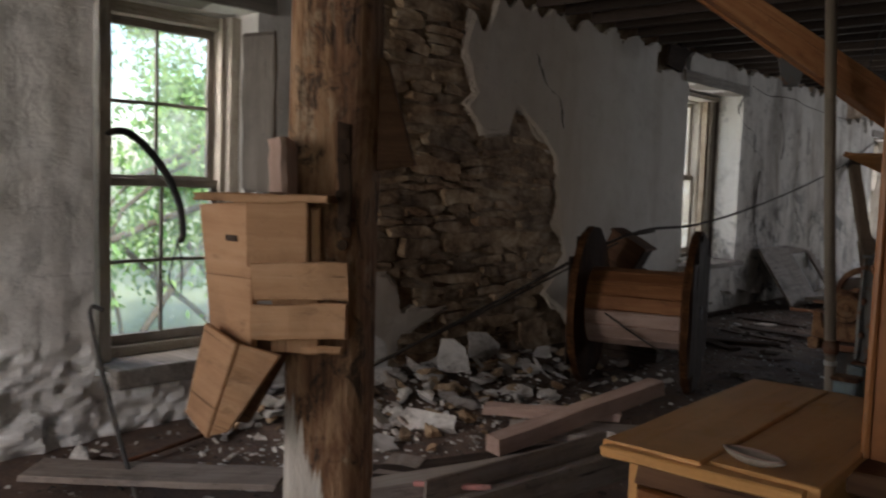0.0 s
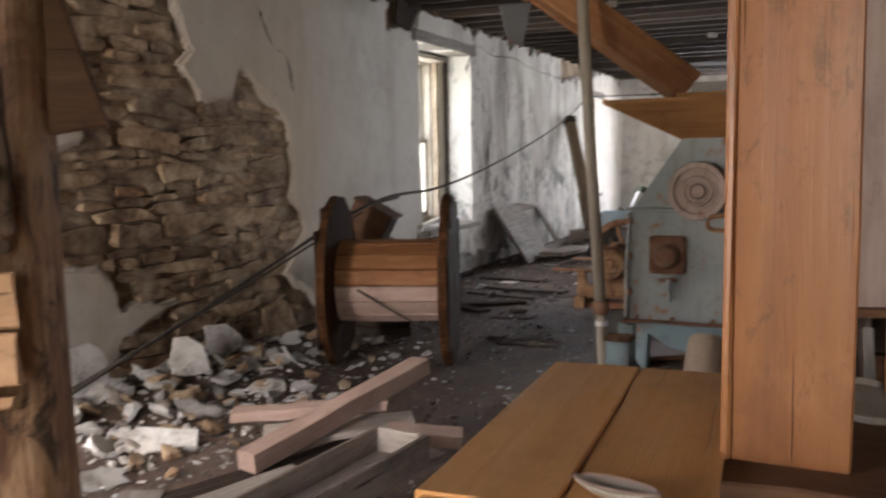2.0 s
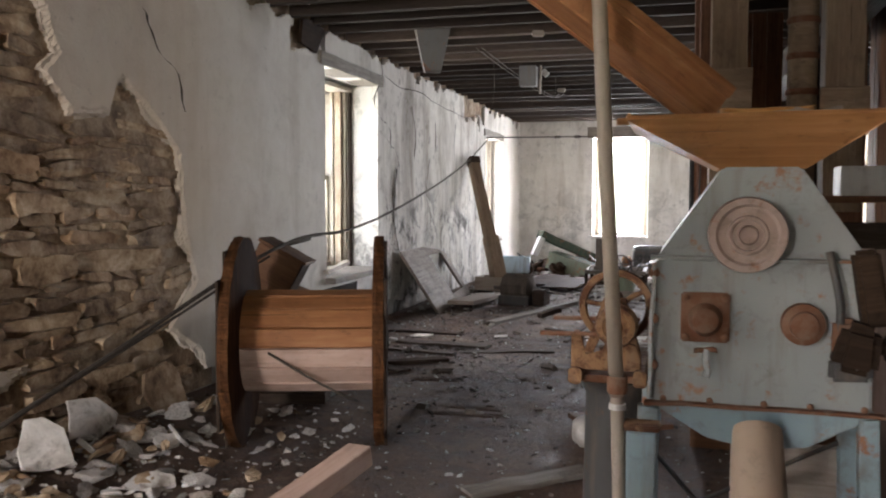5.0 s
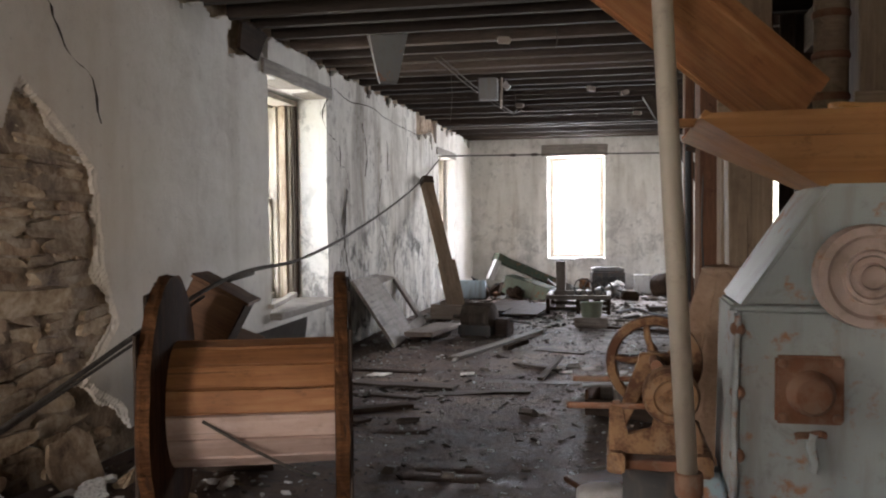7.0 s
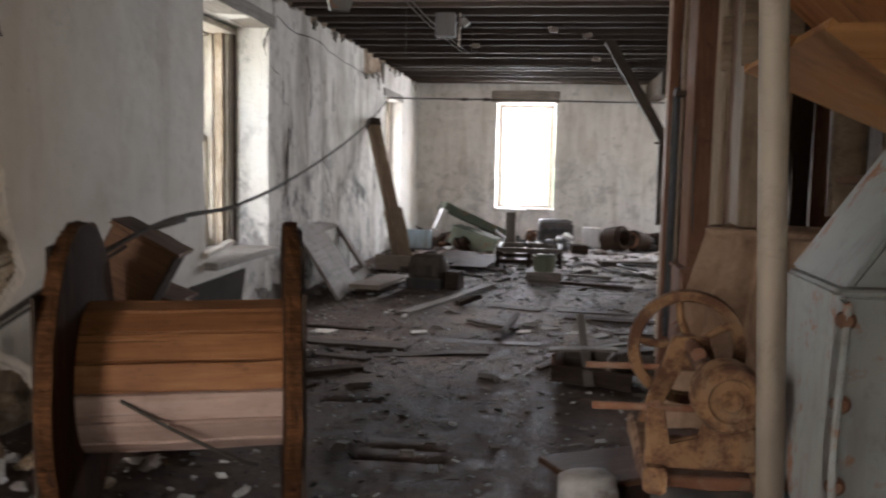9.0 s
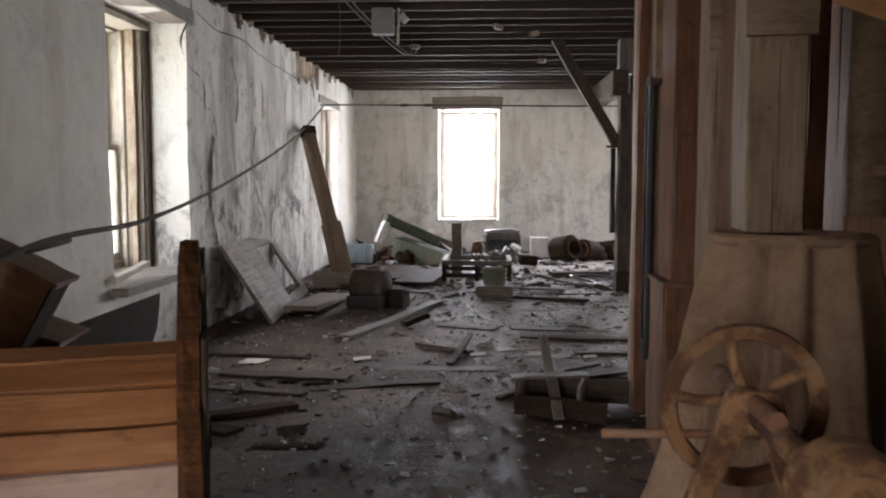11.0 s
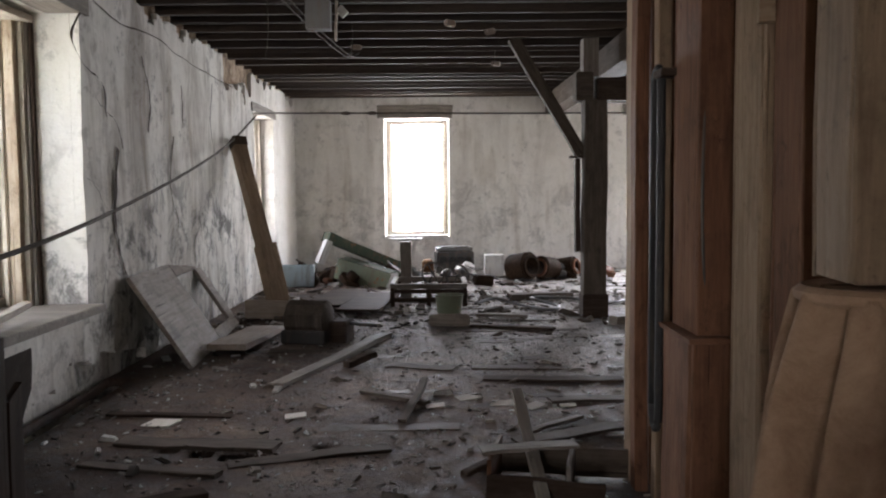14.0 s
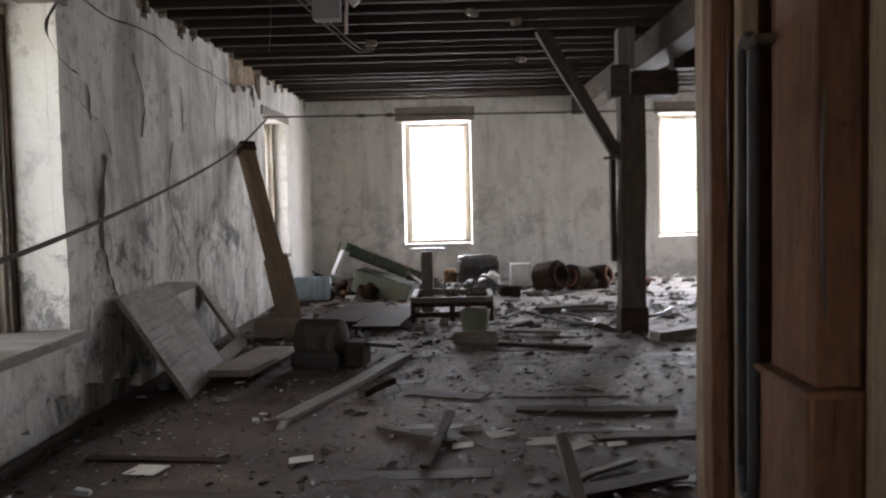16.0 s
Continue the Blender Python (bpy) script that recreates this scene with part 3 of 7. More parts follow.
def gridshell(name, us, zs, solid, place, depth, material, parent=None, back=True, smooth=False):
    """A slab over a grid of cells with holes: front at depth 0, back at the given depth, edges closed."""
    verts, faces, index = [], [], {}

    def vert(i, j, d):
        key = (i, j, d)
        if key not in index:
            index[key] = len(verts)
            verts.append(place(us[i], zs[j], d))
        return index[key]
    nu, nz = len(us) - 1, len(zs) - 1
    S = [[solid((us[i] + us[i + 1]) / 2, (zs[j] + zs[j + 1]) / 2) for j in range(nz)] for i in range(nu)]
    for i in range(nu):
        for j in range(nz):
            if not S[i][j]:
                continue
            faces.append((vert(i, j, 0), vert(i + 1, j, 0), vert(i + 1, j + 1, 0), vert(i, j + 1, 0)))
            if back:
                faces.append((vert(i, j, depth), vert(i, j + 1, depth), vert(i + 1, j + 1, depth), vert(i + 1, j, depth)))
            for di, dj, a, b in ((-1, 0, (i, j), (i, j + 1)), (1, 0, (i + 1, j + 1), (i + 1, j)), (0, -1, (i + 1, j), (i, j)), (0, 1, (i, j + 1), (i + 1, j + 1))):
                ii, jj = i + di, j + dj
                if not (0 <= ii < nu and 0 <= jj < nz) or not S[ii][jj]:
                    faces.append((vert(*a, 0), vert(*b, 0), vert(*b, depth), vert(*a, depth)))
    return from_lists(name, verts, faces, material, parent, smooth)


def steps_between(a, b, step, extra=()):
    n = max(1, round((b - a) / step))
    s = sorted({round(a + (b - a) * i / n, 4) for i in range(n + 1)} | {round(e, 4) for e in extra if a <= e <= b})
    keep = {round(e, 4) for e in extra} | {round(a, 4), round(b, 4)}
    out = []
    for v in s:
        if out and v - out[-1] < step * 0.35:
            if v in keep and out[-1] not in keep:
                out[-1] = v
            elif v in keep:
                out.append(v)
            continue
        out.append(v)
    return out


def inside(poly, x, y):
    hit = False
    for (x0, y0), (x1, y1) in zip(poly, poly[1:] + poly[:1]):
        if (y0 > y) != (y1 > y) and x < (x1 - x0) * (y - y0) / (y1 - y0) + x0:
            hit = not hit
    return hit


# ---- the large structure ----
W1, W2, W3 = (2.72, 3.74, 0.36, 2.42), (9.43, 10.9, 0.58, 2.62), (16.45, 17.75, 0.6, 2.45)
F1, F2 = (-2.16, -1.04, 0.57, 2.61), (2.02, 3.1, 0.63, 2.64)
PATCH = [(4.2, 3.2), (4.64, 2.35), (4.81, 2.02), (4.84, 1.52), (4.6, 1.45), (4.57, 0.83), (4.89, 0.79), (5.13, 0.52), (5.64, 0.48), (5.05, 0.27),
         (4.97, -0.1), (7.3, -0.1), (7.2, 0.26), (6.78, 0.49), (7.14, 0.79), (7.0, 1.13), (6.94, 1.67), (6.62, 1.92), (6.36, 2.08), (6.27, 1.86),
         (5.91, 1.83), (5.68, 2.04), (5.8, 2.15), (5.63, 2.48), (5.9, 3.2)]


def in_opening(u, z, openings):
    return any(a < u < b and c < z < d for a, b, c, d in openings)


def rough(u, z, k):
    return 0.018 * noise.noise(Vector((u * 1.3, z * 1.3, k))) + 0.007 * noise.noise(Vector((u * 7, z * 7, k + 3)))


def edges_of(openings, k):
    return [v for o in openings for v in o[k:k + 2]]


LEFT = (W1, W2, W3)
us = steps_between(BY, FY + 0.5, 0.5, edges_of(LEFT, 0))
zs = steps_between(-0.3, TOP + 0.2, 0.5, edges_of(LEFT, 2))
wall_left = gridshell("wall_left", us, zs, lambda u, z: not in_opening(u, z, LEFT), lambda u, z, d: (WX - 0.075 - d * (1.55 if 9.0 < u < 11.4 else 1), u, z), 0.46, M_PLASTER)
tagged(wall_left, "thick stone wall with stained peeling limewash", "wall", kind="structure")


def plaster_here(u, z):
    if in_opening(u, z, LEFT):
        return False
    j = 0.07 * noise.noise(Vector((u * 3.5, z * 3.5, 2))) + 0.03 * noise.noise(Vector((u * 7, z * 7, 2))) + 0.01 * noise.noise(Vector((u * 14, z * 14, 2)))
    if inside(PATCH, u + j, z + j * 0.8):
        return False
    if z > 2.96 - 0.14 * abs(noise.noise(Vector((u * 2.3, 0, 5)))) * (2 if u > 8 else 4):
        return False
    if 8.72 + 2 * j < u < 9.45 and z > 2.66 + 3 * j:
        return False
    if 14.9 < u < 16.3 and z > 2.62 + 3 * j:
        return False
    return not (z < 0.16 + 2.2 * j and 3.7 < u < 12)


def skin_place(u, z, d):
    k = 2.4 if u < 4.2 and z < 0.9 else 1.8 if u < 2.8 else 1.0
    near = 0 if any(abs(u - e) < 0.02 for e in edges_of(LEFT, 0)) or any(abs(z - e) < 0.02 for e in edges_of(LEFT, 2)) else 1
    jx = (0.012 * noise.noise(Vector((u * 9, z * 9, 8))) + 0.008 * noise.noise(Vector((u * 60, z * 60, 8)))) * near
    jz = (0.012 * noise.noise(Vector((u * 9, z * 9, 9))) + 0.009 * noise.noise(Vector((u * 60, z * 60, 9)))) * near
    worn = 0.026 * sum(inside(PATCH, u + a, z + b) for a, b in ((0.035, 0), (-0.035, 0), (0, 0.035), (0, -0.035))) / 2 if 4.1 < u < 7.4 and not d else 0
    lumps = (0.045 * noise.noise(Vector((u * 7, z * 10, 4))) + 0.03 * noise.noise(Vector((u * 17, z * 19, 6)))) * min(1, max(0, (0.62 - z) * 4)) if u < 4.2 else 0
    return (WX - worn + (rough(u, z, 1) * k + lumps if not d else 0) - d, u + jx, z + jz)


us = steps_between(BY, 4.1, 0.05, edges_of(LEFT, 0)) + steps_between(4.115, 7.4, 0.0125) + steps_between(7.45, 12, 0.05, edges_of(LEFT, 0)) + steps_between(12.08, FY, 0.08, edges_of(LEFT, 0))
zs = steps_between(0.0, 3.16, 0.015, edges_of(LEFT, 2))
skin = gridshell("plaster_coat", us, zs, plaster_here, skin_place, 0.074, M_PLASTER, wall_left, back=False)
mortar = gridshell("mortar_bed", steps_between(4.1, 7.4, 0.04), steps_between(0, 3.2, 0.04), lambda u, z: True,
                   lambda u, z, d: (WX - 0.064 + 0.018 * min(1, max(0, (u - 5.5) / 0.9)) + rough(u, z, 4) * 0.9 - d * 0.5, u, z), 0.004, M_MORTAR, wall_left, back=False)

wall_head = gridshell("wall_head", steps_between(3.8, FY, 0.12), steps_between(2.45, 3.2, 0.06), lambda u, z: not in_opening(u, z, LEFT),
                      lambda u, z, d: (WX - 0.058 + rough(u * 3, z * 3, 9) * 1.2 - d * 0.3, u, z), 0.004, M_MORTAR, wall_left, back=False)
tagged(wall_head, "broken rubble masonry at the wall head")

FAR = (F1, F2)
us = steps_between(WX - 0.03, RX, 0.09, edges_of(FAR, 0))
zs = steps_between(-0.3, TOP + 0.2, 0.09, edges_of(FAR, 2))
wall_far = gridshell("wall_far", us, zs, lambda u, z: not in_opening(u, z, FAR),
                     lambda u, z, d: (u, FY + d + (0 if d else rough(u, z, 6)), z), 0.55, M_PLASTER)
tagged(wall_far, "whitewashed gable wall with grey stains and cracks", "wall", kind="structure")
# unseen back wall set close to the start, openings added for light
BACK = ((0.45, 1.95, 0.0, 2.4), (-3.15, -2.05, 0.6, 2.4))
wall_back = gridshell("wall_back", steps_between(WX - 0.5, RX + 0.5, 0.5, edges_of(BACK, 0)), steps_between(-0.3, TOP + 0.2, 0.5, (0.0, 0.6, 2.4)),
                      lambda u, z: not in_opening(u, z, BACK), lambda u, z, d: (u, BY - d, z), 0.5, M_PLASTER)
tagged(wall_back, "plain unseen back wall with added doorway and window openings", "wall", kind="structure")
# unseen opening added for the lamp that brightens the far end
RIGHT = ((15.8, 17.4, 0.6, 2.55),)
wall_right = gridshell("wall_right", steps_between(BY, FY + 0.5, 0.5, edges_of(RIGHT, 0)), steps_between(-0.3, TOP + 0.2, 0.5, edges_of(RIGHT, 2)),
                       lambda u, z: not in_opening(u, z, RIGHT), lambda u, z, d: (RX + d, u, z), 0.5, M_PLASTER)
tagged(wall_right, "plain whitewashed wall in shade", "wall", kind="structure")

HOLES = [(-2.74, -2.62, 9.38, 9.46), (-2.55, -2.42, 9.3, 9.42), (-2.38, -2.14, 9.24, 9.35), (-1.9, -1.82, 9.42, 9.5),
         (-1.9, -1.52, 7.18, 7.22), (-1.96, -1.5, 7.02, 7.06), (-2.35, -2.0, 7.95, 8.0), (-3.68, -3.52, 8.6, 11.2)]
us = steps_between(WX - 0.02, RX + 0.02, 0.1, edges_of(HOLES, 0))
vs = steps_between(BY - 0.02, FY + 0.02, 0.1, edges_of(HOLES, 2))


def floor_place(x, y, d):
    heap = 0.16 * max(0, 1 - abs(x + 3.4) / 0.75) * max(0, 1 - abs(y - 4.9) / 2.7)
    return (x, y, -d + heap + 0.012 * noise.noise(Vector((x * 1.1, y * 1.1, 0))) + 0.006 * noise.noise(Vector((x * 5, y * 5, 3))) - 0.008)


def floor_z(x, y):
    return floor_place(x, y, 0)[2]


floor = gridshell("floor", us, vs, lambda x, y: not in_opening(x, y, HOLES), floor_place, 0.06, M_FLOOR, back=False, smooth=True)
tagged(floor, "old board floor under dirt and plaster dust, with broken holes", "floor", kind="structure")
subfloor = from_lists("subfloor", [(WX - 0.5, BY - 0.5, -0.35), (RX + 0.5, BY - 0.5, -0.35), (RX + 0.5, FY + 0.5, -0.35), (WX - 0.5, FY + 0.5, -0.35)], [(0, 1, 2, 3)], M_MORTAR)
tagged(subfloor, "dark earth below the floor", "ground", kind="structure")

# ceiling: boards above, joists across, one mesh
bmc = bmesh.new()


def add_box(bm, c, s, jitter=0.0):
    vs_ = [bm.verts.new((c[0] + s[0] * (a - 0.5) + random.uniform(-jitter, jitter), c[1] + s[1] * (b - 0.5) + random.uniform(-jitter, jitter),
                         c[2] + s[2] * (e - 0.5) + random.uniform(-jitter, jitter))) for a in (0, 1) for b in (0, 1) for e in (0, 1)]
    for f in ((0, 1, 3, 2), (4, 6, 7, 5), (0, 4, 5, 1), (2, 3, 7, 6), (0, 2, 6, 4), (1, 5, 7, 3)):
        bm.faces.new([vs_[i] for i in f])


x = WX - 0.03
while x < RX:
    w = random.uniform(0.13, 0.2)
    add_box(bmc, (x + w / 2, (BY + FY) / 2, TOP + 0.015 + random.uniform(0, 0.006)), (w - 0.007, FY - BY, 0.025))
    x += w
y = BY + 0.3
while y < FY:
    add_box(bmc, ((WX + RX) / 2, y, (JB + TOP) / 2 + random.uniform(-0.012, 0.012)), (RX - WX + 0.06, 0.062, TOP - JB), 0.006)
    y += 0.43
ceiling = part("ceiling", bmc, M_CEIL)
tagged(ceiling, "dark open ceiling of closely set joists and boards", "ceiling", kind="structure")
roof_deck = gridshell("ceiling_deck", [WX - 0.5, RX + 0.5], [BY - 0.5, FY + 0.6], lambda x_, y_: True,
                      lambda x_, y_, d: (x_, y_, TOP + 0.05 + d), 0.03, M_DARK)
tagged(roof_deck, "dark boards above the joists", "ceiling", kind="structure")
girder = thing("girder", "heavy old timber girder carrying the joists", "beam", kind="structure")
beam("timber", (0.75, 4.0, 2.8), (0.75, FY, 2.8), 0.26, 0.29, M_OLD, girder, wear=0.008, n=14)

# boards added to block right-hand light and most of the second gable window
partition = thing("wall_boards", "rough brown board partition added to block light behind the mill casings", "partition", kind="structure")
xb = 0.04
rb = random.Random(31)
while xb < 1.05:
    wb_ = rb.uniform(0.11, 0.17)
    if xb < 0.40 < xb + wb_:
        wb_ = 0.40 - xb + 0.001
    beam("board", (xb + wb_ / 2, 9.7 + rb.uniform(-0.006, 0.006), 0.0), (xb + wb_ / 2, 9.7, 2.95), wb_ - 0.004, 0.025, rb.choice((M_BROWN, M_OLDSP, M_DARK)), partition)
    xb += wb_ + (0.045 if abs(xb + wb_ - 0.40) < 0.01 else 0)
yb = 3.5
while yb < 9.65:
    wb_ = rb.uniform(0.14, 0.22)
    beam("board", (1.12 + rb.uniform(-0.006, 0.006), yb + wb_ / 2, 0.0), (1.12, yb + wb_ / 2, 2.95), 0.025, wb_ - 0.005, rb.choice((M_BROWN, M_OLDSP, M_BROWN)), partition)
    yb += wb_

# plain boards added here to keep doorway light off the casings behind
bulkhead = thing("wall_light_block", "plain brown boards added to block doorway light beside the casing", "partition", kind="structure")
xb = 0.68
while xb < 1.12:
    beam("board", (xb + 0.073, 4.05, 0.0), (xb + 0.073, 4.05, 2.95), 0.142, 0.025, rb.choice((M_BROWN, M_OLDSP)), bulkhead)
    xb += 0.147

# ground outside
ground = from_lists("ground", [(-3000, -3000, -0.45), (3000, -3000, -0.45), (3000, 3000, -0.45), (-3000, 3000, -0.45)], [(0, 1, 2, 3)], M_GRASS)
tagged(ground, "overgrown grassy ground outside", "ground", kind="structure")


def foliage(name, c, size, count, label):
    """An uneven thicket of small leaf blades on bare stems."""
    rnd = random.Random(int(c[1] * 10) + 5)
    t = thing(name, label, "shrub", pose(*c))
    verts, faces = [], []
    blobs = [(Vector((rnd.gauss(0, size[0] * 0.3), rnd.gauss(0, size[1] * 0.35), rnd.uniform(0.15, 1) * size[2])), rnd.uniform(0.25, 0.7)) for _ in range(26)]
    for k in range(count):
        p, r = rnd.choice(blobs)
        q = p + Vector((rnd.gauss(0, r * 0.55), rnd.gauss(0, r * 0.55), rnd.gauss(0, r * 0.45)))
        if q.z < 0.02:
            q.z = rnd.uniform(0.02, 0.5)
        s = rnd.uniform(0.03, 0.075)
        m = Matrix.Translation(q) @ Euler((rnd.uniform(0, 6), rnd.uniform(0, 6), rnd.uniform(0, 6))).to_matrix().to_4x4()
        b = len(verts)
        verts += [m @ Vector(v) for v in ((-s, 0, 0), (0, -s * 0.4, s * 0.12), (s, 0, 0), (0, s * 0.4, s * 0.12))]
        faces += [(b, b + 1, b + 2), (b, b + 2, b + 3)]
    from_lists("crown", verts, faces, M_LEAF, t)
    for k in range(7):
        tube("stem", curve_pts([(rnd.uniform(-0.3, 0.3), rnd.uniform(-1, 1), 0), (rnd.uniform(-0.5, 0.5), rnd.uniform(-1.2, 1.2), size[2] * 0.5), blobs[k][0]], 4), rnd.uniform(0.015, 0.04), M_BARK, t)
    return t


foliage("shrub", (-8.4, 5.8, -0.45), (2, 4, 3.0), 9000, "bright green leafy shrub outside the window")
foliage("shrub", (-11.0, 9.0, -0.45), (3, 5, 6.8), 15000, "tall green shrub outside the window")
foliage("shrub", (-11.5, 12.5, -0.45), (3, 4, 5.0), 7000, "tall green shrub outside the window")


# ---- windows ----
def sash_window(name, label, axis, a, b, z0, z1, at, rows, bars=1, glass=True, sill=None, sashes=True, sash_mat=None):
    """Wooden sash window in an opening. axis 'y': in the left wall; 'x': in the far wall."""
    w = thing(name, label, "window", kind="structure")
    mat = M_FRAME

    def P(u, z, d=0.0):
        return (at + d, u, z) if axis == "y" else (u, at - d, z)
    dj = 0.24 if axis == "y" else 0.14
    beam("window_frame", P(a + 0.035, z0, dj / 2 - 0.07), P(a + 0.035, z1, dj / 2 - 0.07), 0.07, dj, mat, w, 90 if axis == "y" else 0)
    beam("stop_bead", P(b - 0.085, z0, 0.1), P(b - 0.085, z1, 0.1), 0.03, 0.03, mat, w)
    beam("stop_bead", P(a + 0.085, z0, 0.1), P(a + 0.085, z1, 0.1), 0.03, 0.03, mat, w)
    beam("window_frame", P(b - 0.035, z0, dj / 2 - 0.07), P(b - 0.035, z1, dj / 2 - 0.07), 0.07, dj, mat, w, 90 if axis == "y" else 0)
    beam("window_frame", P(a + 0.07, z1 - 0.035), P(b - 0.07, z1 - 0.035), 0.14, 0.07, mat, w)
    beam("window_frame", P(a + 0.07, z0 + 0.03), P(b - 0.07, z0 + 0.03), 0.16, 0.06, mat, w)
    mid = (z0 + z1) / 2
    mat = sash_mat or mat
    for lo, hi, d in ((z0 + 0.06, mid + 0.02, 0.03), (mid - 0.02, z1 - 0.07, -0.03)) if sashes else ():
        s = part("sash", board_bm(b - a - 0.15, 0.035, 0.05, seed=3), mat, w, "", span(P(a + 0.075, hi - 0.025, d), P(b - 0.075, hi - 0.025, d)))
        for u in (a + 0.09, b - 0.09):
            beam("stile", P(u, lo, d), P(u, hi - 0.05, d), 0.035, 0.04, mat, w)
        beam("rail", P(a + 0.11, lo + 0.03, d), P(b - 0.11, lo + 0.03, d), 0.035, 0.06, mat, w)
        for k in range(1, bars + 1):
            u = a + (b - a) * k / (bars + 1)
            beam("muntin", P(u, lo + 0.06, d), P(u, hi - 0.05, d), 0.02, 0.022, mat, w)
        for k in range(1, rows):
            z = lo + (hi - lo) * k / rows
            beam("muntin", P(a + 0.11, z, d), P(b - 0.11, z, d), 0.02, 0.022, mat, w)
        if glass:
            bm = bmesh.new()
            f = [bm.verts.new(P(u, z, d)) for u, z in ((a + 0.1, lo + 0.05), (b - 0.1, lo + 0.05), (b - 0.1, hi - 0.04), (a + 0.1, hi - 0.04))]
            bm.faces.new(f)
            g = part("pane", bm, M_GLASS, w)
            g.visible_shadow = False
    if sill:
        d0, d1, over, t = sill
        c = [(d0 + d1) / 2, (a + b) / 2 + 0.0, z0 - t / 2]
        if axis == "y":
            block("window_sill", (c[0], c[1], c[2]), (abs(d1 - d0), b - a + 2 * over, t), M_GREYWOOD, w, "dusty grey board sill", bevel=0.008, wear=0.006)
        else:
            block("window_sill", (c[1], c[0], c[2]), (b - a + 2 * over, abs(d1 - d0), t), M_PLASTER, w, bevel=0.008, wear=0.006)
    return w


# window 1 sash takes darker wood: backlit shade of its bars, put into colour
sash_window("window_1", "tall sash window with peeling cream frame and dusty panes", "y", 2.84, 3.74, 0.38, 2.4, -4.04, 2, 1, True, (-4.1, -3.6, 0.03, 0.1), sash_mat=M_GREYWOOD)
sash_window("window_2", "tall sash window with weathered cream frame in a deep reveal", "y", 9.45, 10.88, 0.6, 2.6, -4.3, 1, 1, True, (-4.36, -3.58, 0.06, 0.06))
sash_window("window_3", "tall bright sash window in a deep reveal", "y", 16.47, 17.73, 0.62, 2.43, -4.04, 1, 1, False, (-4.1, -3.66, 0.0, 0.05))
sash_window("window_4", "tall overexposed gable window with a plain frame", "x", -2.14, -1.06, 0.6, 2.59, FY + 0.32, 1, 0, False, (FY + 0.3, FY - 0.02, 0.0, 0.05), False)
sash_window("window_5", "tall overexposed gable window with a plain frame", "x", 2.04, 3.08, 0.65, 2.62, FY + 0.32, 1, 0, False, (FY + 0.3, FY - 0.02, 0.0, 0.05), False)
for name, p0, p1, w, t in (("lintel", (WX - 0.1, 9.3, 2.68), (WX - 0.1, 11.0, 2.68), 0.26, 0.12), ("lintel", (WX - 0.1, 16.3, 2.51), (WX - 0.1, 17.9, 2.51), 0.24, 0.12),
                           ("lintel", (WX - 0.1, 2.55, 2.49), (WX - 0.1, 3.85, 2.49), 0.26, 0.14), ("lintel", (-2.27, FY + 0.08, 2.72), (-0.98, FY + 0.08, 2.72), 0.24, 0.22),
                           ("lintel", (1.95, FY + 0.08, 2.73), (3.2, FY + 0.08, 2.73), 0.24, 0.18)):
    tagged(beam(name, p0, p1, w, t, M_GREYWOOD, wear=0.006), "weathered timber lintel over a window", "lintel", kind="structure")


jamb = thing("window_casing", "weathered wooden box casing with stained bands inside the reveal", "window casing", kind="structure")
for k, (x_, y_, w_, t_, m_) in enumerate(((-4.19, 10.845, 0.075, 0.06, M_FRAME), (-4.115, 10.815, 0.07, 0.11, M_JAMB), (-4.06, 10.84, 0.035, 0.07, M_FRAME), (-4.03, 10.86, 0.022, 0.05, M_GREYWOOD), (-4.008, 10.875, 0.02, 0.04, M_DARK))):
    beam("band", (x_, y_, 0.6), (x_, y_, 2.6), w_, t_, m_, jamb, wear=0.003)
    beam("band", (x_, 9.45 + (10.88 - y_), 0.6), (x_, 9.45 + (10.88 - y_), 2.6), w_, t_, m_, jamb, wear=0.003)
beam("head", (-4.1, 9.45, 2.57), (-4.1, 10.88, 2.57), 0.22, 0.05, M_FRAME, jamb)

# ---- things by the entrance: timber post with nailed-on boxes ----
R45 = Matrix(((0.836, -0.549, 0, 0), (0.549, 0.836, 0, 0), (0, 0, 1, 0), (0, 0, 0, 1)))


def rough_timber(L, W, D, seed):
    """A hewn round-edged post with checks and worn flanks, along x."""
    bm = bmesh.new()
    n, k = 40, 22
    rings = []
    for i in range(n + 1):
        x = -L / 2 + L * i / n
        ring = []
        for j in range(k):
            a = 2 * math.pi * j / k
            c, s_ = math.cos(a), math.sin(a)
            e = 0.55
            y, z = math.copysign(abs(c) ** e, c) * W / 2, math.copysign(abs(s_) ** e, s_) * D / 2
            q = Vector((x * 0.9, c * 1.2, s_ * 1.2 + seed))
            f = 1 + 0.07 * noise.noise(q * 1.6) + 0.05 * noise.noise(Vector((x * 1.2, c * 7, s_ * 7 + seed)))
            ring.append(bm.verts.new((x, y * f, z * f)))
        rings.append(ring)
    for a, b in zip(rings, rings[1:]):
        for j in range(k):
            bm.faces.new((a[j], a[(j + 1) % k], b[(j + 1) % k], b[j]))
    bm.faces.new(rings[0][::-1])
    bm.faces.new(rings[-1])
    return bm


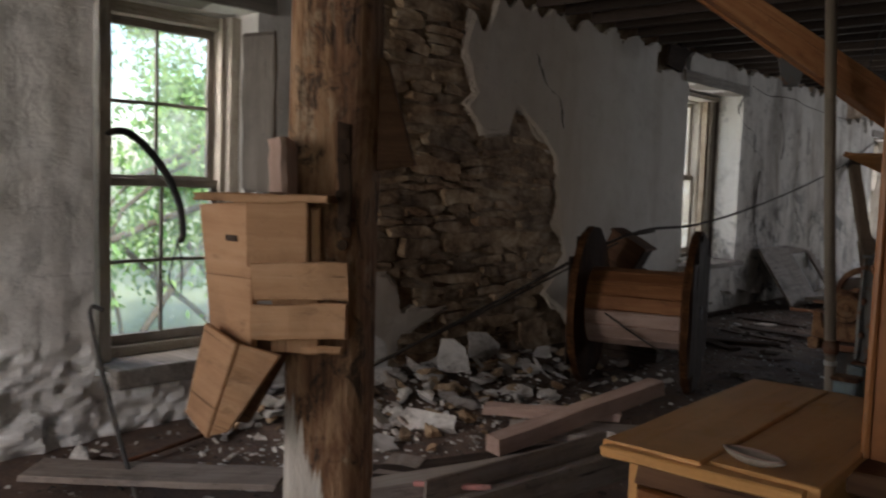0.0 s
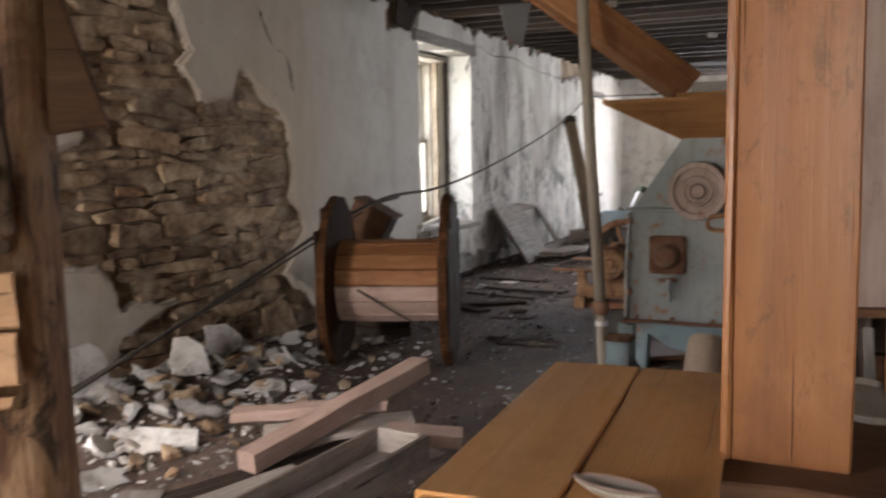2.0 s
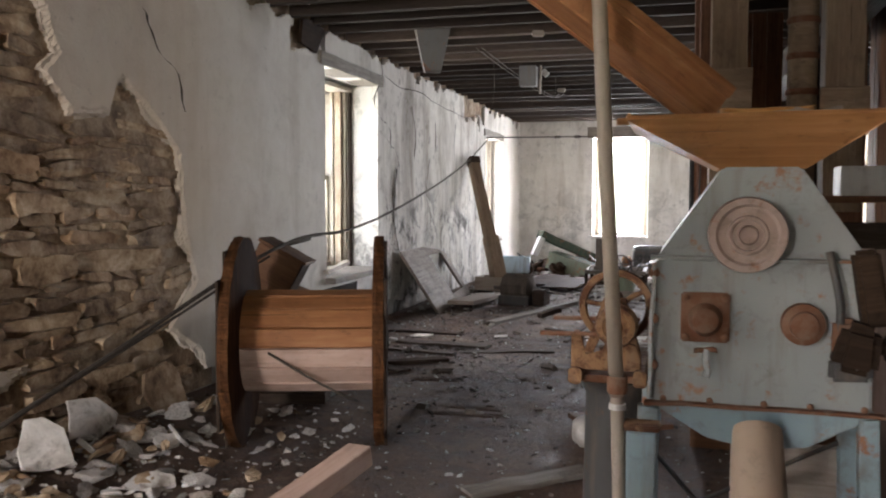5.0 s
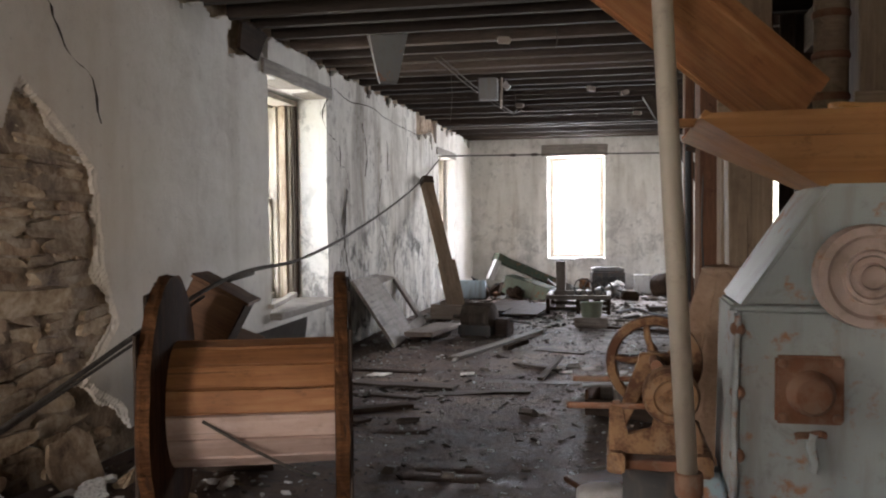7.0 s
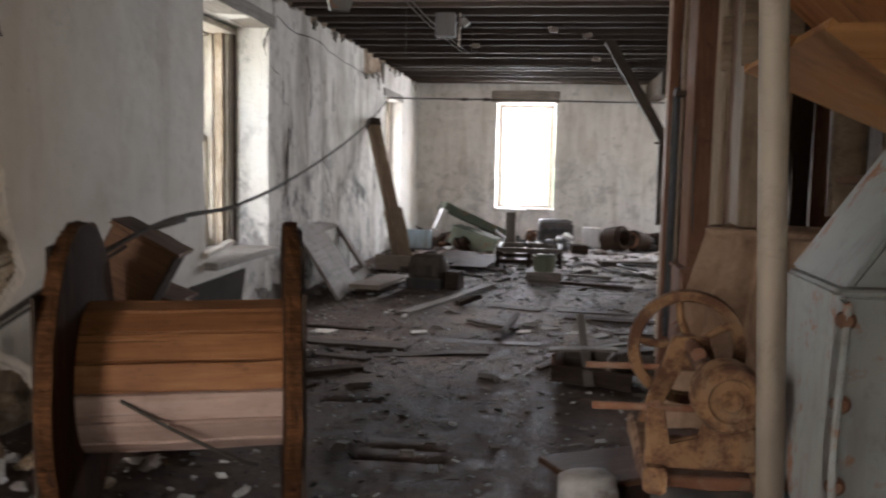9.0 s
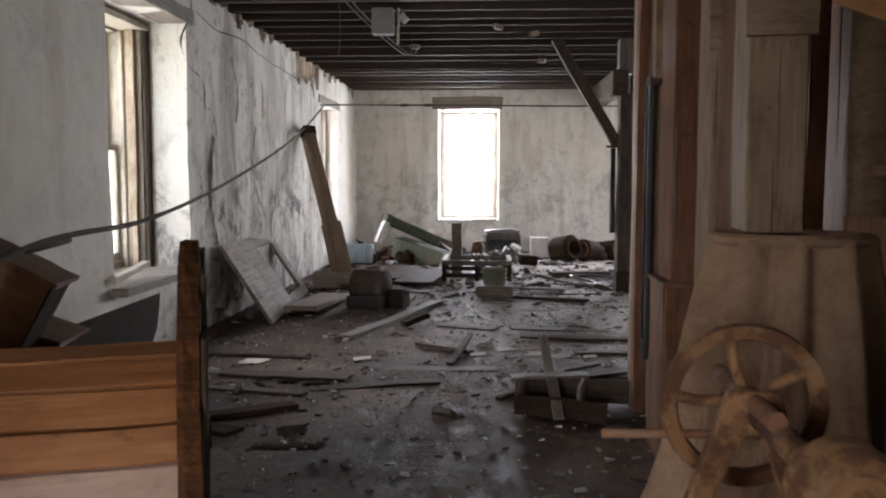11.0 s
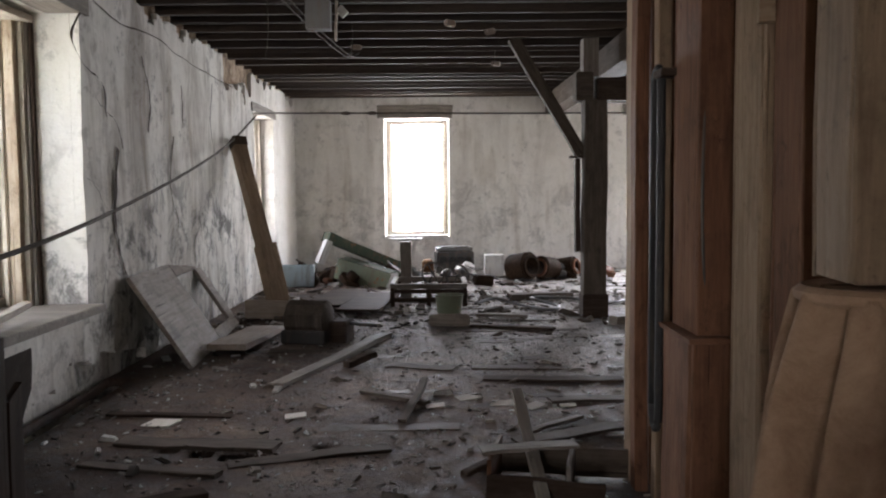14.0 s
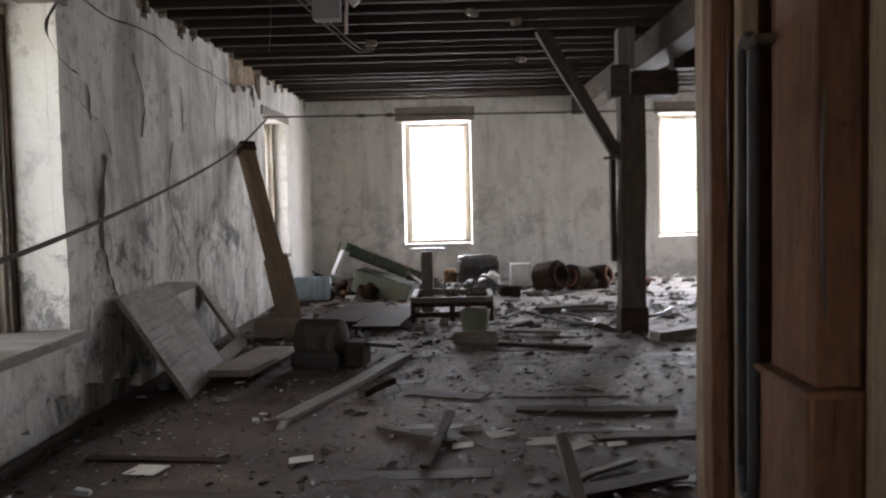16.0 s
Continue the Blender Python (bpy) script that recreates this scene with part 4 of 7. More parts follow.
post = thing("timber_post", "rough hewn brown timber post with bare pale wood below", "post", Matrix.Translation((-1.307, 2.306, 0)) @ R45)
part("shaft", rough_timber(2.95, 0.235, 0.25, 3), M_POST, post, "", pose(0.0, 0, 1.475, 0, -90, 0), True)
box = thing("spout_box", "square wooden spout box of pale new boards nailed to a post", "wooden box", Matrix.Translation((-1.307, 2.306, 0)) @ R45)
beam("front_board", (-0.17, -0.2, 1.15), (0.1, -0.2, 1.165), 0.022, 0.105, M_BOX, box)
beam("front_board", (-0.17, -0.198, 1.035), (0.1, -0.198, 1.055), 0.022, 0.1, M_BOX, box)
beam("batten", (-0.02, -0.215, 0.965), (0.09, -0.215, 0.975), 0.018, 0.02, M_BOX, box)
block("upper_panel", (-0.105, -0.19, 1.285), (0.18, 0.025, 0.2), M_BOX, box, rot=(4, 0, 0))
plate("side_panel", [(0.0, 0.0), (0.19, 0.0), (0.26, 0.4), (0.0, 0.42)], 0.025, pose(-0.17, -0.19, 0.955, 0, 0, 148), M_BOX, box, "tan board with a slot")
# no cut here: a dark strip carries the slot's shade in its colour
block("slot", (-0.257, -0.152, 1.265), (0.006, 0.055, 0.018), M_DARK, box, "dark strip in place of a cut slot", rot=(0, 0, 58), bevel=0.002)
beam("ledge", (-0.34, -0.16, 1.385), (0.05, -0.17, 1.385), 0.12, 0.022, M_BOX, box)
beam("inner_board", (-0.06, -0.16, 0.95), (-0.06, -0.16, 1.36), 0.022, 0.14, M_BOX, box, 90)
ch = thing("wooden_spout", "slanting square wooden spout of tan boards on a post", "chute", Matrix.Translation((-1.307, 2.306, 0)) @ R45 @ pose(-0.19, -0.16, 0.8, 0, 16, 0))
plate("side_panel", [(-0.06, -0.12), (0.07, -0.1), (0.1, 0.17), (-0.07, 0.17)], 0.02, pose(-0.11, -0.045, 0, 0, 0, 146), M_BOX, ch)
plate("front_panel", [(-0.07, -0.11), (-0.02, -0.08), (0.06, 0.18), (-0.06, 0.17)], 0.02, pose(0.01, -0.075, 0), M_BOX, ch)
plate("back_panel", [(-0.07, -0.11), (0.02, -0.09), (0.08, 0.18), (-0.06, 0.17)], 0.02, pose(-0.02, 0.06, 0), M_BROWN, ch)
hung = thing("hung_board", "dark grey board hanging beside the post", "board", Matrix.Translation((-1.307, 2.306, 0)) @ R45)
beam("board", (-0.22, -0.05, 1.4), (-0.23, -0.03, 1.86), 0.1, 0.025, M_GREYWOOD, hung, 0, wear=0.006)
blk = thing("wood_block", "small pale wood block on the ledge", "wood block", Matrix.Translation((-1.307, 2.306, 0)) @ R45)
beam("block", (-0.1, -0.17, 1.398), (-0.105, -0.16, 1.55), 0.075, 0.06, M_PINKWOOD, blk, 75, wear=0.004, ch=0.012)
strap = thing("iron_hasp", "rusty iron hasp and chain nailed to the post", "hasp", Matrix.Translation((-1.307, 2.306, 0)) @ R45)
beam("strap", (0.075, -0.15, 1.3), (0.07, -0.15, 1.6), 0.04, 0.012, M_GREASE, strap)
for z in (1.26, 1.295, 1.33, 1.4, 1.5, 1.57):
    lathe("link", [(0.006, -0.006), (0.016, -0.004), (0.016, 0.004), (0.006, 0.006)], pose(0.07 + 0.012 * math.sin(z * 40), -0.16, z, 90, 30, 0), M_GREASE, strap, n=10)
hook = thing("corner_bracket", "dark triangular board bracket behind the post", "bracket", Matrix.Translation((-1.307, 2.306, 0)) @ R45)
plate("bracket", [(0.1, 0.0), (0.22, 0.02), (0.13, 0.32), (0.1, 0.34)], 0.03, pose(0.02, 0.02, 1.47), M_BROWN, hook)

# ---- yellow desk and the orange elevator leg ----
desk = thing("writing_desk", "yellow pine box desk with a sloping plank lid", "desk", pose(-0.13, 2.75, 0, 0, 0, 3))
beam("lid", (-0.115, -0.47, 0.872), (-0.115, 0.5, 0.852), 0.225, 0.028, M_YELLOW, desk, wear=0.0015)
beam("lid", (0.1125, -0.44, 0.8655), (0.1125, 0.5, 0.8505), 0.2275, 0.028, M_YELLOW, desk, wear=0.0015)
beam("lid_edge", (-0.215, -0.485, 0.868), (0.2, -0.455, 0.86), 0.035, 0.026, M_YELLOW, desk)
for x_ in (-0.185, 0.185):
    beam("side_panel", (x_, -0.4, 0.42), (x_, 0.46, 0.42), 0.022, 0.8, M_YELLOW, desk)
beam("front_panel", (-0.172, -0.395, 0.4), (0.172, -0.395, 0.4), 0.022, 0.74, M_ORANGE, desk)
beam("front_rail", (-0.172, -0.40, 0.805), (0.172, -0.40, 0.805), 0.03, 0.05, M_BROWN, desk)
beam("back_panel", (-0.172, 0.45, 0.42), (0.172, 0.45, 0.42), 0.022, 0.8, M_YELLOW, desk)
dish = thing("metal_dish", "small boat-shaped dented metal dish on the desk lid", "dish", pose(-0.03, 2.36, 0.888, 0, 0, -12) @ Matrix.Diagonal((0.76, 0.8, 0.8, 1)))
bm = bmesh.new()
rings = []
for i in range(13):
    u = -1 + 2 * i / 12
    w = 0.034 * (1 - abs(u) ** 2.4) + 0.001
    rings.append([bm.verts.new((u * 0.095, w * math.cos(a), 0.018 - 0.026 * (1 - abs(u) ** 2) * math.sin(a))) for a in [math.pi * k / 8 for k in range(9)]])
for a, b in zip(rings, rings[1:]):
    for k in range(8):
        bm.faces.new((a[k], a[k + 1], b[k + 1], b[k]))
bowl = part("bowl", bm, M_PIPE, dish, "dull grey metal", None, True)
sol = bowl.modifiers.new("thick", "SOLIDIFY")
sol.thickness = 0.003
lathe("rim", [(0.9, 0), (1.0, 0.03), (0.9, 0.06)], pose(0, 0, 0.017) @ Matrix.Diagonal((0.098, 0.035, 0.09, 1)), M_PINKWOOD, dish, closed=False)

leg = thing("grain_elevator", "tall orange varnished wooden grain elevator casing", "wooden casing", pose(0.21, 2.8, 0))
beam("casing_front", (0.0, -0.125, 0.86), (0.0, -0.125, 2.95), 0.2, 0.025, M_ORANGE, leg, wear=0.002, roll=0)
beam("casing_side", (-0.088, 0, 0.86), (-0.088, 0, 2.95), 0.024, 0.225, M_ORANGE, leg)
beam("casing_side", (0.088, 0, 0.86), (0.088, 0, 2.95), 0.024, 0.225, M_ORANGE, leg)
beam("casing_back", (0.0, 0.125, 0.86), (0.0, 0.125, 2.95), 0.2, 0.025, M_ORANGE, leg)
beam("edge_strip", (-0.108, -0.13, 0.86), (-0.108, -0.13, 2.95), 0.016, 0.03, M_ORANGE, leg)
hd = tube("handle", curve_pts([(-0.1, 0.05, 1.288), (-0.155, 0.03, 1.286), (-0.158, 0.03, 1.262), (-0.1, 0.05, 1.258)], 5), 0.0045, M_YRUST, leg, "bent ochre iron handle")
boot = thing("elevator_boot", "brown wooden boot box under the elevator casing", "wooden box", pose(0.4, 2.85, 0))
block("body", (0, 0.02, 0.4), (0.56, 0.56, 0.8), M_BROWN, boot, bevel=0.006)
beam("top_board", (-0.3, 0.02, 0.83), (0.3, 0.02, 0.83), 0.62, 0.05, M_BROWN, boot)
beam("front_batten", (-0.27, -0.275, 0.62), (0.28, -0.275, 0.62), 0.025, 0.09, M_BROWN, boot)
pp = thing("pale_panel", "pale pinkish board panel with small iron plates behind the casing", "panel", pose(0.5, 4.05, 0))
for x_, w_ in ((-0.09, 0.155), (0.075, 0.165)):
    beam("board", (x_, 0, 0.92), (x_, 0, 2.95), w_, 0.022, M_PINKGREY, pp, wear=0.002)
for z_ in (1.12, 1.36, 1.62):
    block("iron_plate", (0.02, -0.016, z_), (0.075, 0.01, 0.05), M_ZINC, pp, "small dark iron plate", bevel=0.003)
beam("bottom_rail", (-0.165, 0.0, 0.9), (0.155, 0.0, 0.9), 0.05, 0.03, M_BROWN, pp)
beam("leg", (0.1, 0.03, 0.0), (0.1, 0.03, 0.89), 0.06, 0.05, M_BROWN, pp)
jb = thing("casing_board", "orange-brown upright board standing on the boot box", "board", pose(0.5, 3.1, 0))
beam("board", (-0.03, 0.0, 0.857), (-0.03, 0.0, 2.95), 0.17, 0.03, M_RUSTWOOD, jb, wear=0.003)
beam("batten", (0.075, 0.03, 0.857), (0.075, 0.03, 2.95), 0.05, 0.04, M_OLDSP, jb, wear=0.003)
tin = thing("tin_lid", "round dull grey tin lid lying on the boot box", "lid", pose(0.35, 3.06, 0.872, 14, 6, 0))
lathe("lid", [(0.0, 0.0), (0.078, 0.0), (0.085, 0.006), (0.085, 0.02), (0.079, 0.022), (0.07, 0.012), (0.0, 0.012)], pose(0, 0, 0), M_PIPE, tin, "", 28, False)
for k in range(4):
    sl = thing("loose_lath", "dark thin slat leaning below the pale panel", "slat", group="slats below the panel")
    beam("slat", (0.4 + 0.06 * k, 3.8, 0.0), (0.34 + 0.06 * k, 4.0, 0.86), 0.03, 0.016, M_GREYWOOD if k % 2 else M_DARK, sl)

# ---- cable reel ----
reel = thing("cable_reel", "large wooden cable reel with dark round flanges lying on its rims", "cable reel", pose(-2.395, 6.21, 0.575, 0, 0, 19))


def flange(x, R, parent):
    fl = lathe("flange", [(0.04, -0.03), (R - 0.02, -0.03), (R - 0.004, -0.024), (R, -0.012), (R, 0.012), (R - 0.004, 0.024), (R - 0.02, 0.03), (0.04, 0.03)],
               pose(x, 0, 0, 0, 90, 0), M_REEL, parent, "dark weathered planks with a worn rim", 48)
    bm = bmesh.new()
    rings = []
    for i in range(72):
        a = 2 * math.pi * i / 72
        q = Vector((math.cos(a) * 7, math.sin(a) * 7, x * 9))
        ring = []
        for d, r_ in ((-0.022, -0.03), (-0.027, 0.002), (-0.012, 0.007), (0.008, 0.004), (0.026, 0.003), (0.021, -0.03)):
            r_ = R + r_ + 0.009 * noise.noise(q * 1.3 + Vector((d * 60, 0, 0))) - 0.014 * max(0, noise.noise(q * 0.6 + Vector((d * 90, 4, 0))))
            ring.append(bm.verts.new((d + 0.006 * noise.noise(q + Vector((0, 9, r_))), r_ * math.cos(a), r_ * math.sin(a))))
        rings.append(ring)
    for i in range(72):
        for k in range(5):
            bm.faces.new((rings[i][k], rings[i][k + 1], rings[(i + 1) % 72][k + 1], rings[(i + 1) % 72][k]))
    part("rim", bm, M_RIM, parent, "splintered orange-brown end grain", pose(x, 0, 0))
    for k, w in enumerate((-0.42, -0.21, 0, 0.21, 0.42)):
        h = math.sqrt(R * R - w * w) * 0.96
        beam("plank", (x - math.copysign(0.036, -x), w, -h), (x - math.copysign(0.036, -x), w, h), 0.014, 0.2, M_DARK, parent, wear=0.002)
    for k in range(6):
        a = k * math.pi / 3 + 0.3
        lathe("bolt", [(0.014, 0), (0.014, 0.012), (0.008, 0.016)], pose(x + math.copysign(0.03, -x), 0.22 * math.cos(a), 0.22 * math.sin(a), 0, -90 if x > 0 else 90, 0), M_IRON, parent, n=8)


flange(-0.38, 0.575, reel)
flange(0.38, 0.575, reel)
for k in range(16):
    a = 2 * math.pi * (k + 0.5) / 16
    ca, sa = math.cos(a), math.sin(a)
    _seed[0] += 1
    part("slat", board_bm(0.71, 0.099, 0.03, 0.0025, seed=_seed[0]), M_PINKWOOD if sa < -0.02 else M_RUSTWOOD, reel, "", pose(0, 0.262 * ca, 0.262 * sa) @ Matrix.Rotation(a - math.pi / 2, 4, "X"))
tube("rope_end", curve_pts([(-0.2, -0.285, -0.02), (0.0, -0.3, -0.14), (0.2, -0.26, -0.26), (0.26, -0.2, -0.3)], 5), 0.007, M_ROPE, reel, "loose dark rope end")
lathe("hub", [(0.05, -0.43), (0.05, 0.43)], pose(0, 0, 0, 0, 90, 0), M_IRON, reel, n=16)
for name, c, s_, rot in (("wooden_crate", (-3.0, 6.98, 0.86), (0.3, 0.26, 0.34), (0, 28, 12)), ("wooden_crate", (-3.12, 7.22, 0.55), (0.36, 0.3, 0.4), (0, 20, 8))):
    cr = thing(name, "dark brown wooden crate stacked behind the reel", "crate", pose(*c, *rot), group="crates behind the reel")
    for sx in (-1, 1):
        beam("side_panel", (sx * s_[0] / 2, -s_[1] / 2, 0), (sx * s_[0] / 2, s_[1] / 2, 0), 0.018, s_[2], M_DARK, cr)
        beam("end_panel", (-s_[0] / 2, sx * s_[1] / 2, 0), (s_[0] / 2, sx * s_[1] / 2, 0), 0.018, s_[2], M_BROWN, cr)
    beam("lid", (-s_[0] / 2 - 0.02, 0, s_[2] / 2 + 0.012), (s_[0] / 2 + 0.02, 0, s_[2] / 2 + 0.012), s_[1] + 0.05, 0.02, M_BROWN, cr)
    beam("bottom", (-s_[0] / 2, 0, -s_[2] / 2), (s_[0] / 2, 0, -s_[2] / 2), s_[1], 0.02, M_DARK, cr)
stk = thing("plank_stack", "dark planks stacked below the crates", "planks", pose(-3.05, 7.1, 0.0, 0, 0, 10))
for k in range(5):
    beam("plank", (-0.3, random.uniform(-0.05, 0.05), 0.04 + 0.075 * k), (0.35, random.uniform(-0.05, 0.05), 0.04 + 0.075 * k), 0.34, 0.072, M_DARK, stk)
sheet = thing("fibre_panel", "smooth dark grey-brown fibre panel leaning on the wall under a window", "panel", pose(-3.3, 8.6, 0.36, 0, 18, 5))
plate("panel", [(-1.45, -0.36), (0.76, -0.36), (0.75, 0.0), (0.64, 0.16), (0.56, 0.26), (-1.45, 0.31)], 0.008, pose(0, 0, 0, 0, 0, 90), M_FELT, sheet)
beam("bottom_rail", (0.015, -1.4, -0.34), (0.015, 0.74, -0.34), 0.02, 0.03, M_DARK, sheet)

# ---- feed mill ----
mill = thing("feed_mill", "old blue-grey cast iron feed mill with flaking paint and rust", "mill machine", pose(-0.17, 4.8, 0))
D = 0.42


def mill_shell(name, outline, d0, d1, label=""):
    bm = bmesh.new()
    a = [bm.verts.new((x, d0, z)) for x, z in outline]
    b = [bm.verts.new((x, d1, z)) for x, z in outline]
    k = len(outline)
    bm.faces.new(a)
    bm.faces.new(b[::-1])
    for i in range(k):
        bm.faces.new((a[i], b[i], b[(i + 1) % k], a[(i + 1) % k]))
    bmesh.ops.bevel(bm, geom=bm.edges[:], offset=0.008, segments=2, affect="EDGES")
    return part(name, bm, M_BLUE, mill, label)


mill_shell("housing", [(-0.34, 0.68), (0.345, 0.68), (0.335, 1.165), (-0.33, 1.165)], 0.0, D)
mill_shell("lower_housing", [(-0.345, 0.675), (0.37, 0.675), (0.16, 0.555), (0.0, 0.535), (-0.16, 0.565)], 0.01, D - 0.01, "faded brighter blue paint").data.materials[0] = M_BLUEB
mill_shell("upper_housing", [(-0.325, 1.17), (0.33, 1.17), (0.12, 1.47), (-0.12, 1.47)], 0.02, D - 0.02)
beam("seam_flange", (-0.36, 0.0, 0.678), (0.38, 0.0, 0.678), 0.05, 0.012, M_RUST, mill)
beam("seam_flange", (-0.345, 0.01, 1.168), (0.345, 0.01, 1.168), 0.05, 0.012, M_BLUE, mill)
beam("side_flange", (-0.345, -0.006, 0.7), (-0.335, -0.006, 1.15), 0.014, 0.05, M_BLUE, mill)
for z in (0.81, 0.965, 1.12):
    lathe("bolt", [(0.018, 0), (0.018, 0.012), (0.01, 0.018)], pose(-0.335, -0.013, z, 90, 0, 0), M_RUST, mill, n=10)
for x_ in (-0.3, -0.15, 0.02, 0.16, 0.32):
    lathe("bolt", [(0.011, 0), (0.011, 0.009), (0.006, 0.013)], pose(x_, -0.004, 0.695, 90, 0, 0), M_RUST, mill, n=8)
lathe("pulley", [(0.0, 0.035), (0.03, 0.035), (0.034, 0.05), (0.04, 0.035), (0.055, 0.03), (0.06, 0.042), (0.07, 0.042), (0.075, 0.03), (0.105, 0.03), (0.115, 0.042), (0.138, 0.042), (0.142, 0.02), (0.142, -0.02), (0.1, -0.02)],
      pose(-0.045, -0.03, 1.25, 90, 0, 0) @ Matrix.Diagonal((0.86, 0.86, 1, 1)), M_PULLEY, mill, "pinkish brown turned pulley", 40)
block("bearing_plate", (-0.17, -0.012, 0.975), (0.155, 0.022, 0.165), M_RUST, mill, "rusty square bearing", bevel=0.012)
lathe("bearing_cap", [(0.055, 0), (0.052, 0.03), (0.04, 0.05), (0.02, 0.055)], pose(-0.17, -0.02, 0.97, 90, 0, 0), M_RUST, mill)
for sx in (-1, 1):
    for sz in (-1, 1):
        lathe("bolt", [(0.012, 0), (0.012, 0.01), (0.006, 0.014)], pose(-0.17 + sx * 0.062, -0.022, 0.975 + sz * 0.066, 90, 0, 0), M_RUST, mill, n=8)
beam("lever", (-0.165, -0.02, 0.87), (-0.16, -0.02, 0.78), 0.02, 0.022, M_BLUE, mill)
beam("lever_bar", (-0.2, -0.02, 0.865), (-0.13, -0.02, 0.868), 0.02, 0.016, M_RUST, mill)
lathe("bearing_cap", [(0.068, 0), (0.066, 0.03), (0.045, 0.04), (0.042, 0.06), (0.02, 0.065)], pose(0.13, -0.01, 0.965, 90, 0, 0), M_RUST, mill, "rusty round bearing")
tube("crank_arm", curve_pts([(0.2, -0.04, 1.2), (0.23, -0.06, 1.05), (0.24, -0.05, 0.95), (0.29, -0.08, 0.84)], 5), 0.013, M_IRON, mill)
block("latch", (0.27, -0.04, 0.83), (0.12, 0.06, 0.08), M_IRON, mill, bevel=0.015, wear=0.008)
block("latch", (0.25, -0.04, 0.93), (0.07, 0.05, 0.12), M_RUST, mill, bevel=0.015, wear=0.008)
block("gear_case", (0.285, -0.05, 0.9), (0.12, 0.12, 0.16), M_GREASE, mill, "dark greasy gear case", rot=(0, 12, 0), bevel=0.025, wear=0.02)
block("gear_case", (0.32, -0.035, 1.09), (0.085, 0.08, 0.24), M_GREASE, mill, "dark bracket", rot=(0, -9, 0), bevel=0.015, wear=0.014)
lathe("shaft_collar", [(0.0, -0.1), (0.022, -0.1), (0.022, -0.03), (0.04, -0.03), (0.04, 0.03), (0.022, 0.03), (0.022, 0.16), (0.0, 0.16)], pose(0.4, -0.03, 0.9, 0, 90, 0), M_GREASE, mill, "", 16, False)
for x0, y0 in ((-0.36, 0.02), (0.35, 0.02), (-0.36, D - 0.04), (0.35, D - 0.04)):
    beam("leg", (x0, y0, 0.0), (x0 * 0.97, y0, 0.66), 0.07 if x0 < 0 else 0.06, 0.06, M_BLUEB, mill)
beam("brace", (-0.34, 0.02, 0.52), (0.05, 0.02, 0.06), 0.025, 0.012, M_IRON, mill)
beam("brace", (0.34, 0.02, 0.42), (0.02, 0.02, 0.1), 0.025, 0.012, M_IRON, mill)
beam("brace", (-0.34, D - 0.04, 0.12), (0.34, D - 0.04, 0.5), 0.025, 0.012, M_IRON, mill)
beam("footing", (-0.4, 0.02, 0.03), (0.4, 0.02, 0.03), 0.1, 0.06, M_GREYWOOD, mill)
lathe("discharge_spout", [(0.075, 0), (0.078, 0.02), (0.088, 0.3), (0.1, 0.64), (0.09, 0.64), (0.07, 0.02)], span((0.0, -0.02, 0.62), (-0.01, -0.42, 0.08)) @ pose(-0.33, 0, 0, 0, 90, 0), M_SPOUT, mill, "tan sheet metal discharge tube", 24, False)
part("inner_board", board_bm(0.42, 0.3, 0.02, seed=8), M_PALEWOOD, mill, "pale board behind the legs", pose(0.16, D + 0.02, 0.3, 90, 0, 0))

hop = thing("mill_hopper", "shallow orange wooden hopper on top of the mill", "hopper", pose(-0.17, 4.8, 0))
T4 = [(-0.43, -0.12), (0.37, -0.12), (0.37, 0.5), (-0.43, 0.5)]
B4 = [(-0.13, 0.06), (0.14, 0.06), (0.14, 0.36), (-0.13, 0.36)]
for k in range(4):
    j = (k + 1) % 4
    q = [Vector((*B4[k], 1.465)), Vector((*B4[j], 1.465)), Vector((*T4[j], 1.625)), Vector((*T4[k], 1.62))]
    nrm = (q[1] - q[0]).cross(q[3] - q[0]).normalized() * 0.018
    bm = bmesh.new()
    a = [bm.verts.new(v) for v in q]
    b = [bm.verts.new(v - nrm) for v in q]
    bm.faces.new(a)
    bm.faces.new(b[::-1])
    for i in range(4):
        bm.faces.new((a[i], b[i], b[(i + 1) % 4], a[(i + 1) % 4]))
    part("hopper_panel", bm, M_HOPPER, hop)
beam("rim_batten", (-0.47, 0.1, 1.632), (0.4, 0.12, 1.632), 0.03, 0.02, M_HOPPER, hop)
for k in range(3):
    r_ = thing("wood_scrap", "broken pale wood scrap lying across the hopper", "wood scrap", group="scraps on the hopper")
    beam("scrap", (-0.3 + 0.12 * k, 4.74 + 0.07 * k, 1.645), (-0.02 + 0.1 * k, 4.9 + 0.05 * k, 1.66), 0.05, 0.014, M_PALEWOOD if k else M_YELLOW, r_, wear=0.006)

pipe = thing("standing_pipe", "tall grey iron pipe with a rusty coupling", "pipe")
tube("pipe", [(-0.6, 4.78, 0.0), (-0.62, 4.76, 0.7)], 0.023, M_PIPE, pipe, n=14)
tube("pipe", [(-0.62, 4.76, 0.7), (-0.66, 4.73, 1.4), (-0.74, 4.7, 2.95)], 0.025, M_PIPE, pipe, n=14)
lathe("coupling", [(0.031, 0), (0.034, 0.008), (0.034, 0.055), (0.03, 0.06)], pose(-0.62, 4.76, 0.71), M_RUST, pipe, "rusty pipe coupling")
lathe("collar", [(0.028, 0), (0.028, 0.02)], pose(-0.619, 4.76, 0.655), M_WHITE, pipe, "white paint-marked collar")
stand = thing("pipe_stand", "blue-grey painted iron leg beside the pipe", "machine leg", pose(-0.535, 4.74, 0))
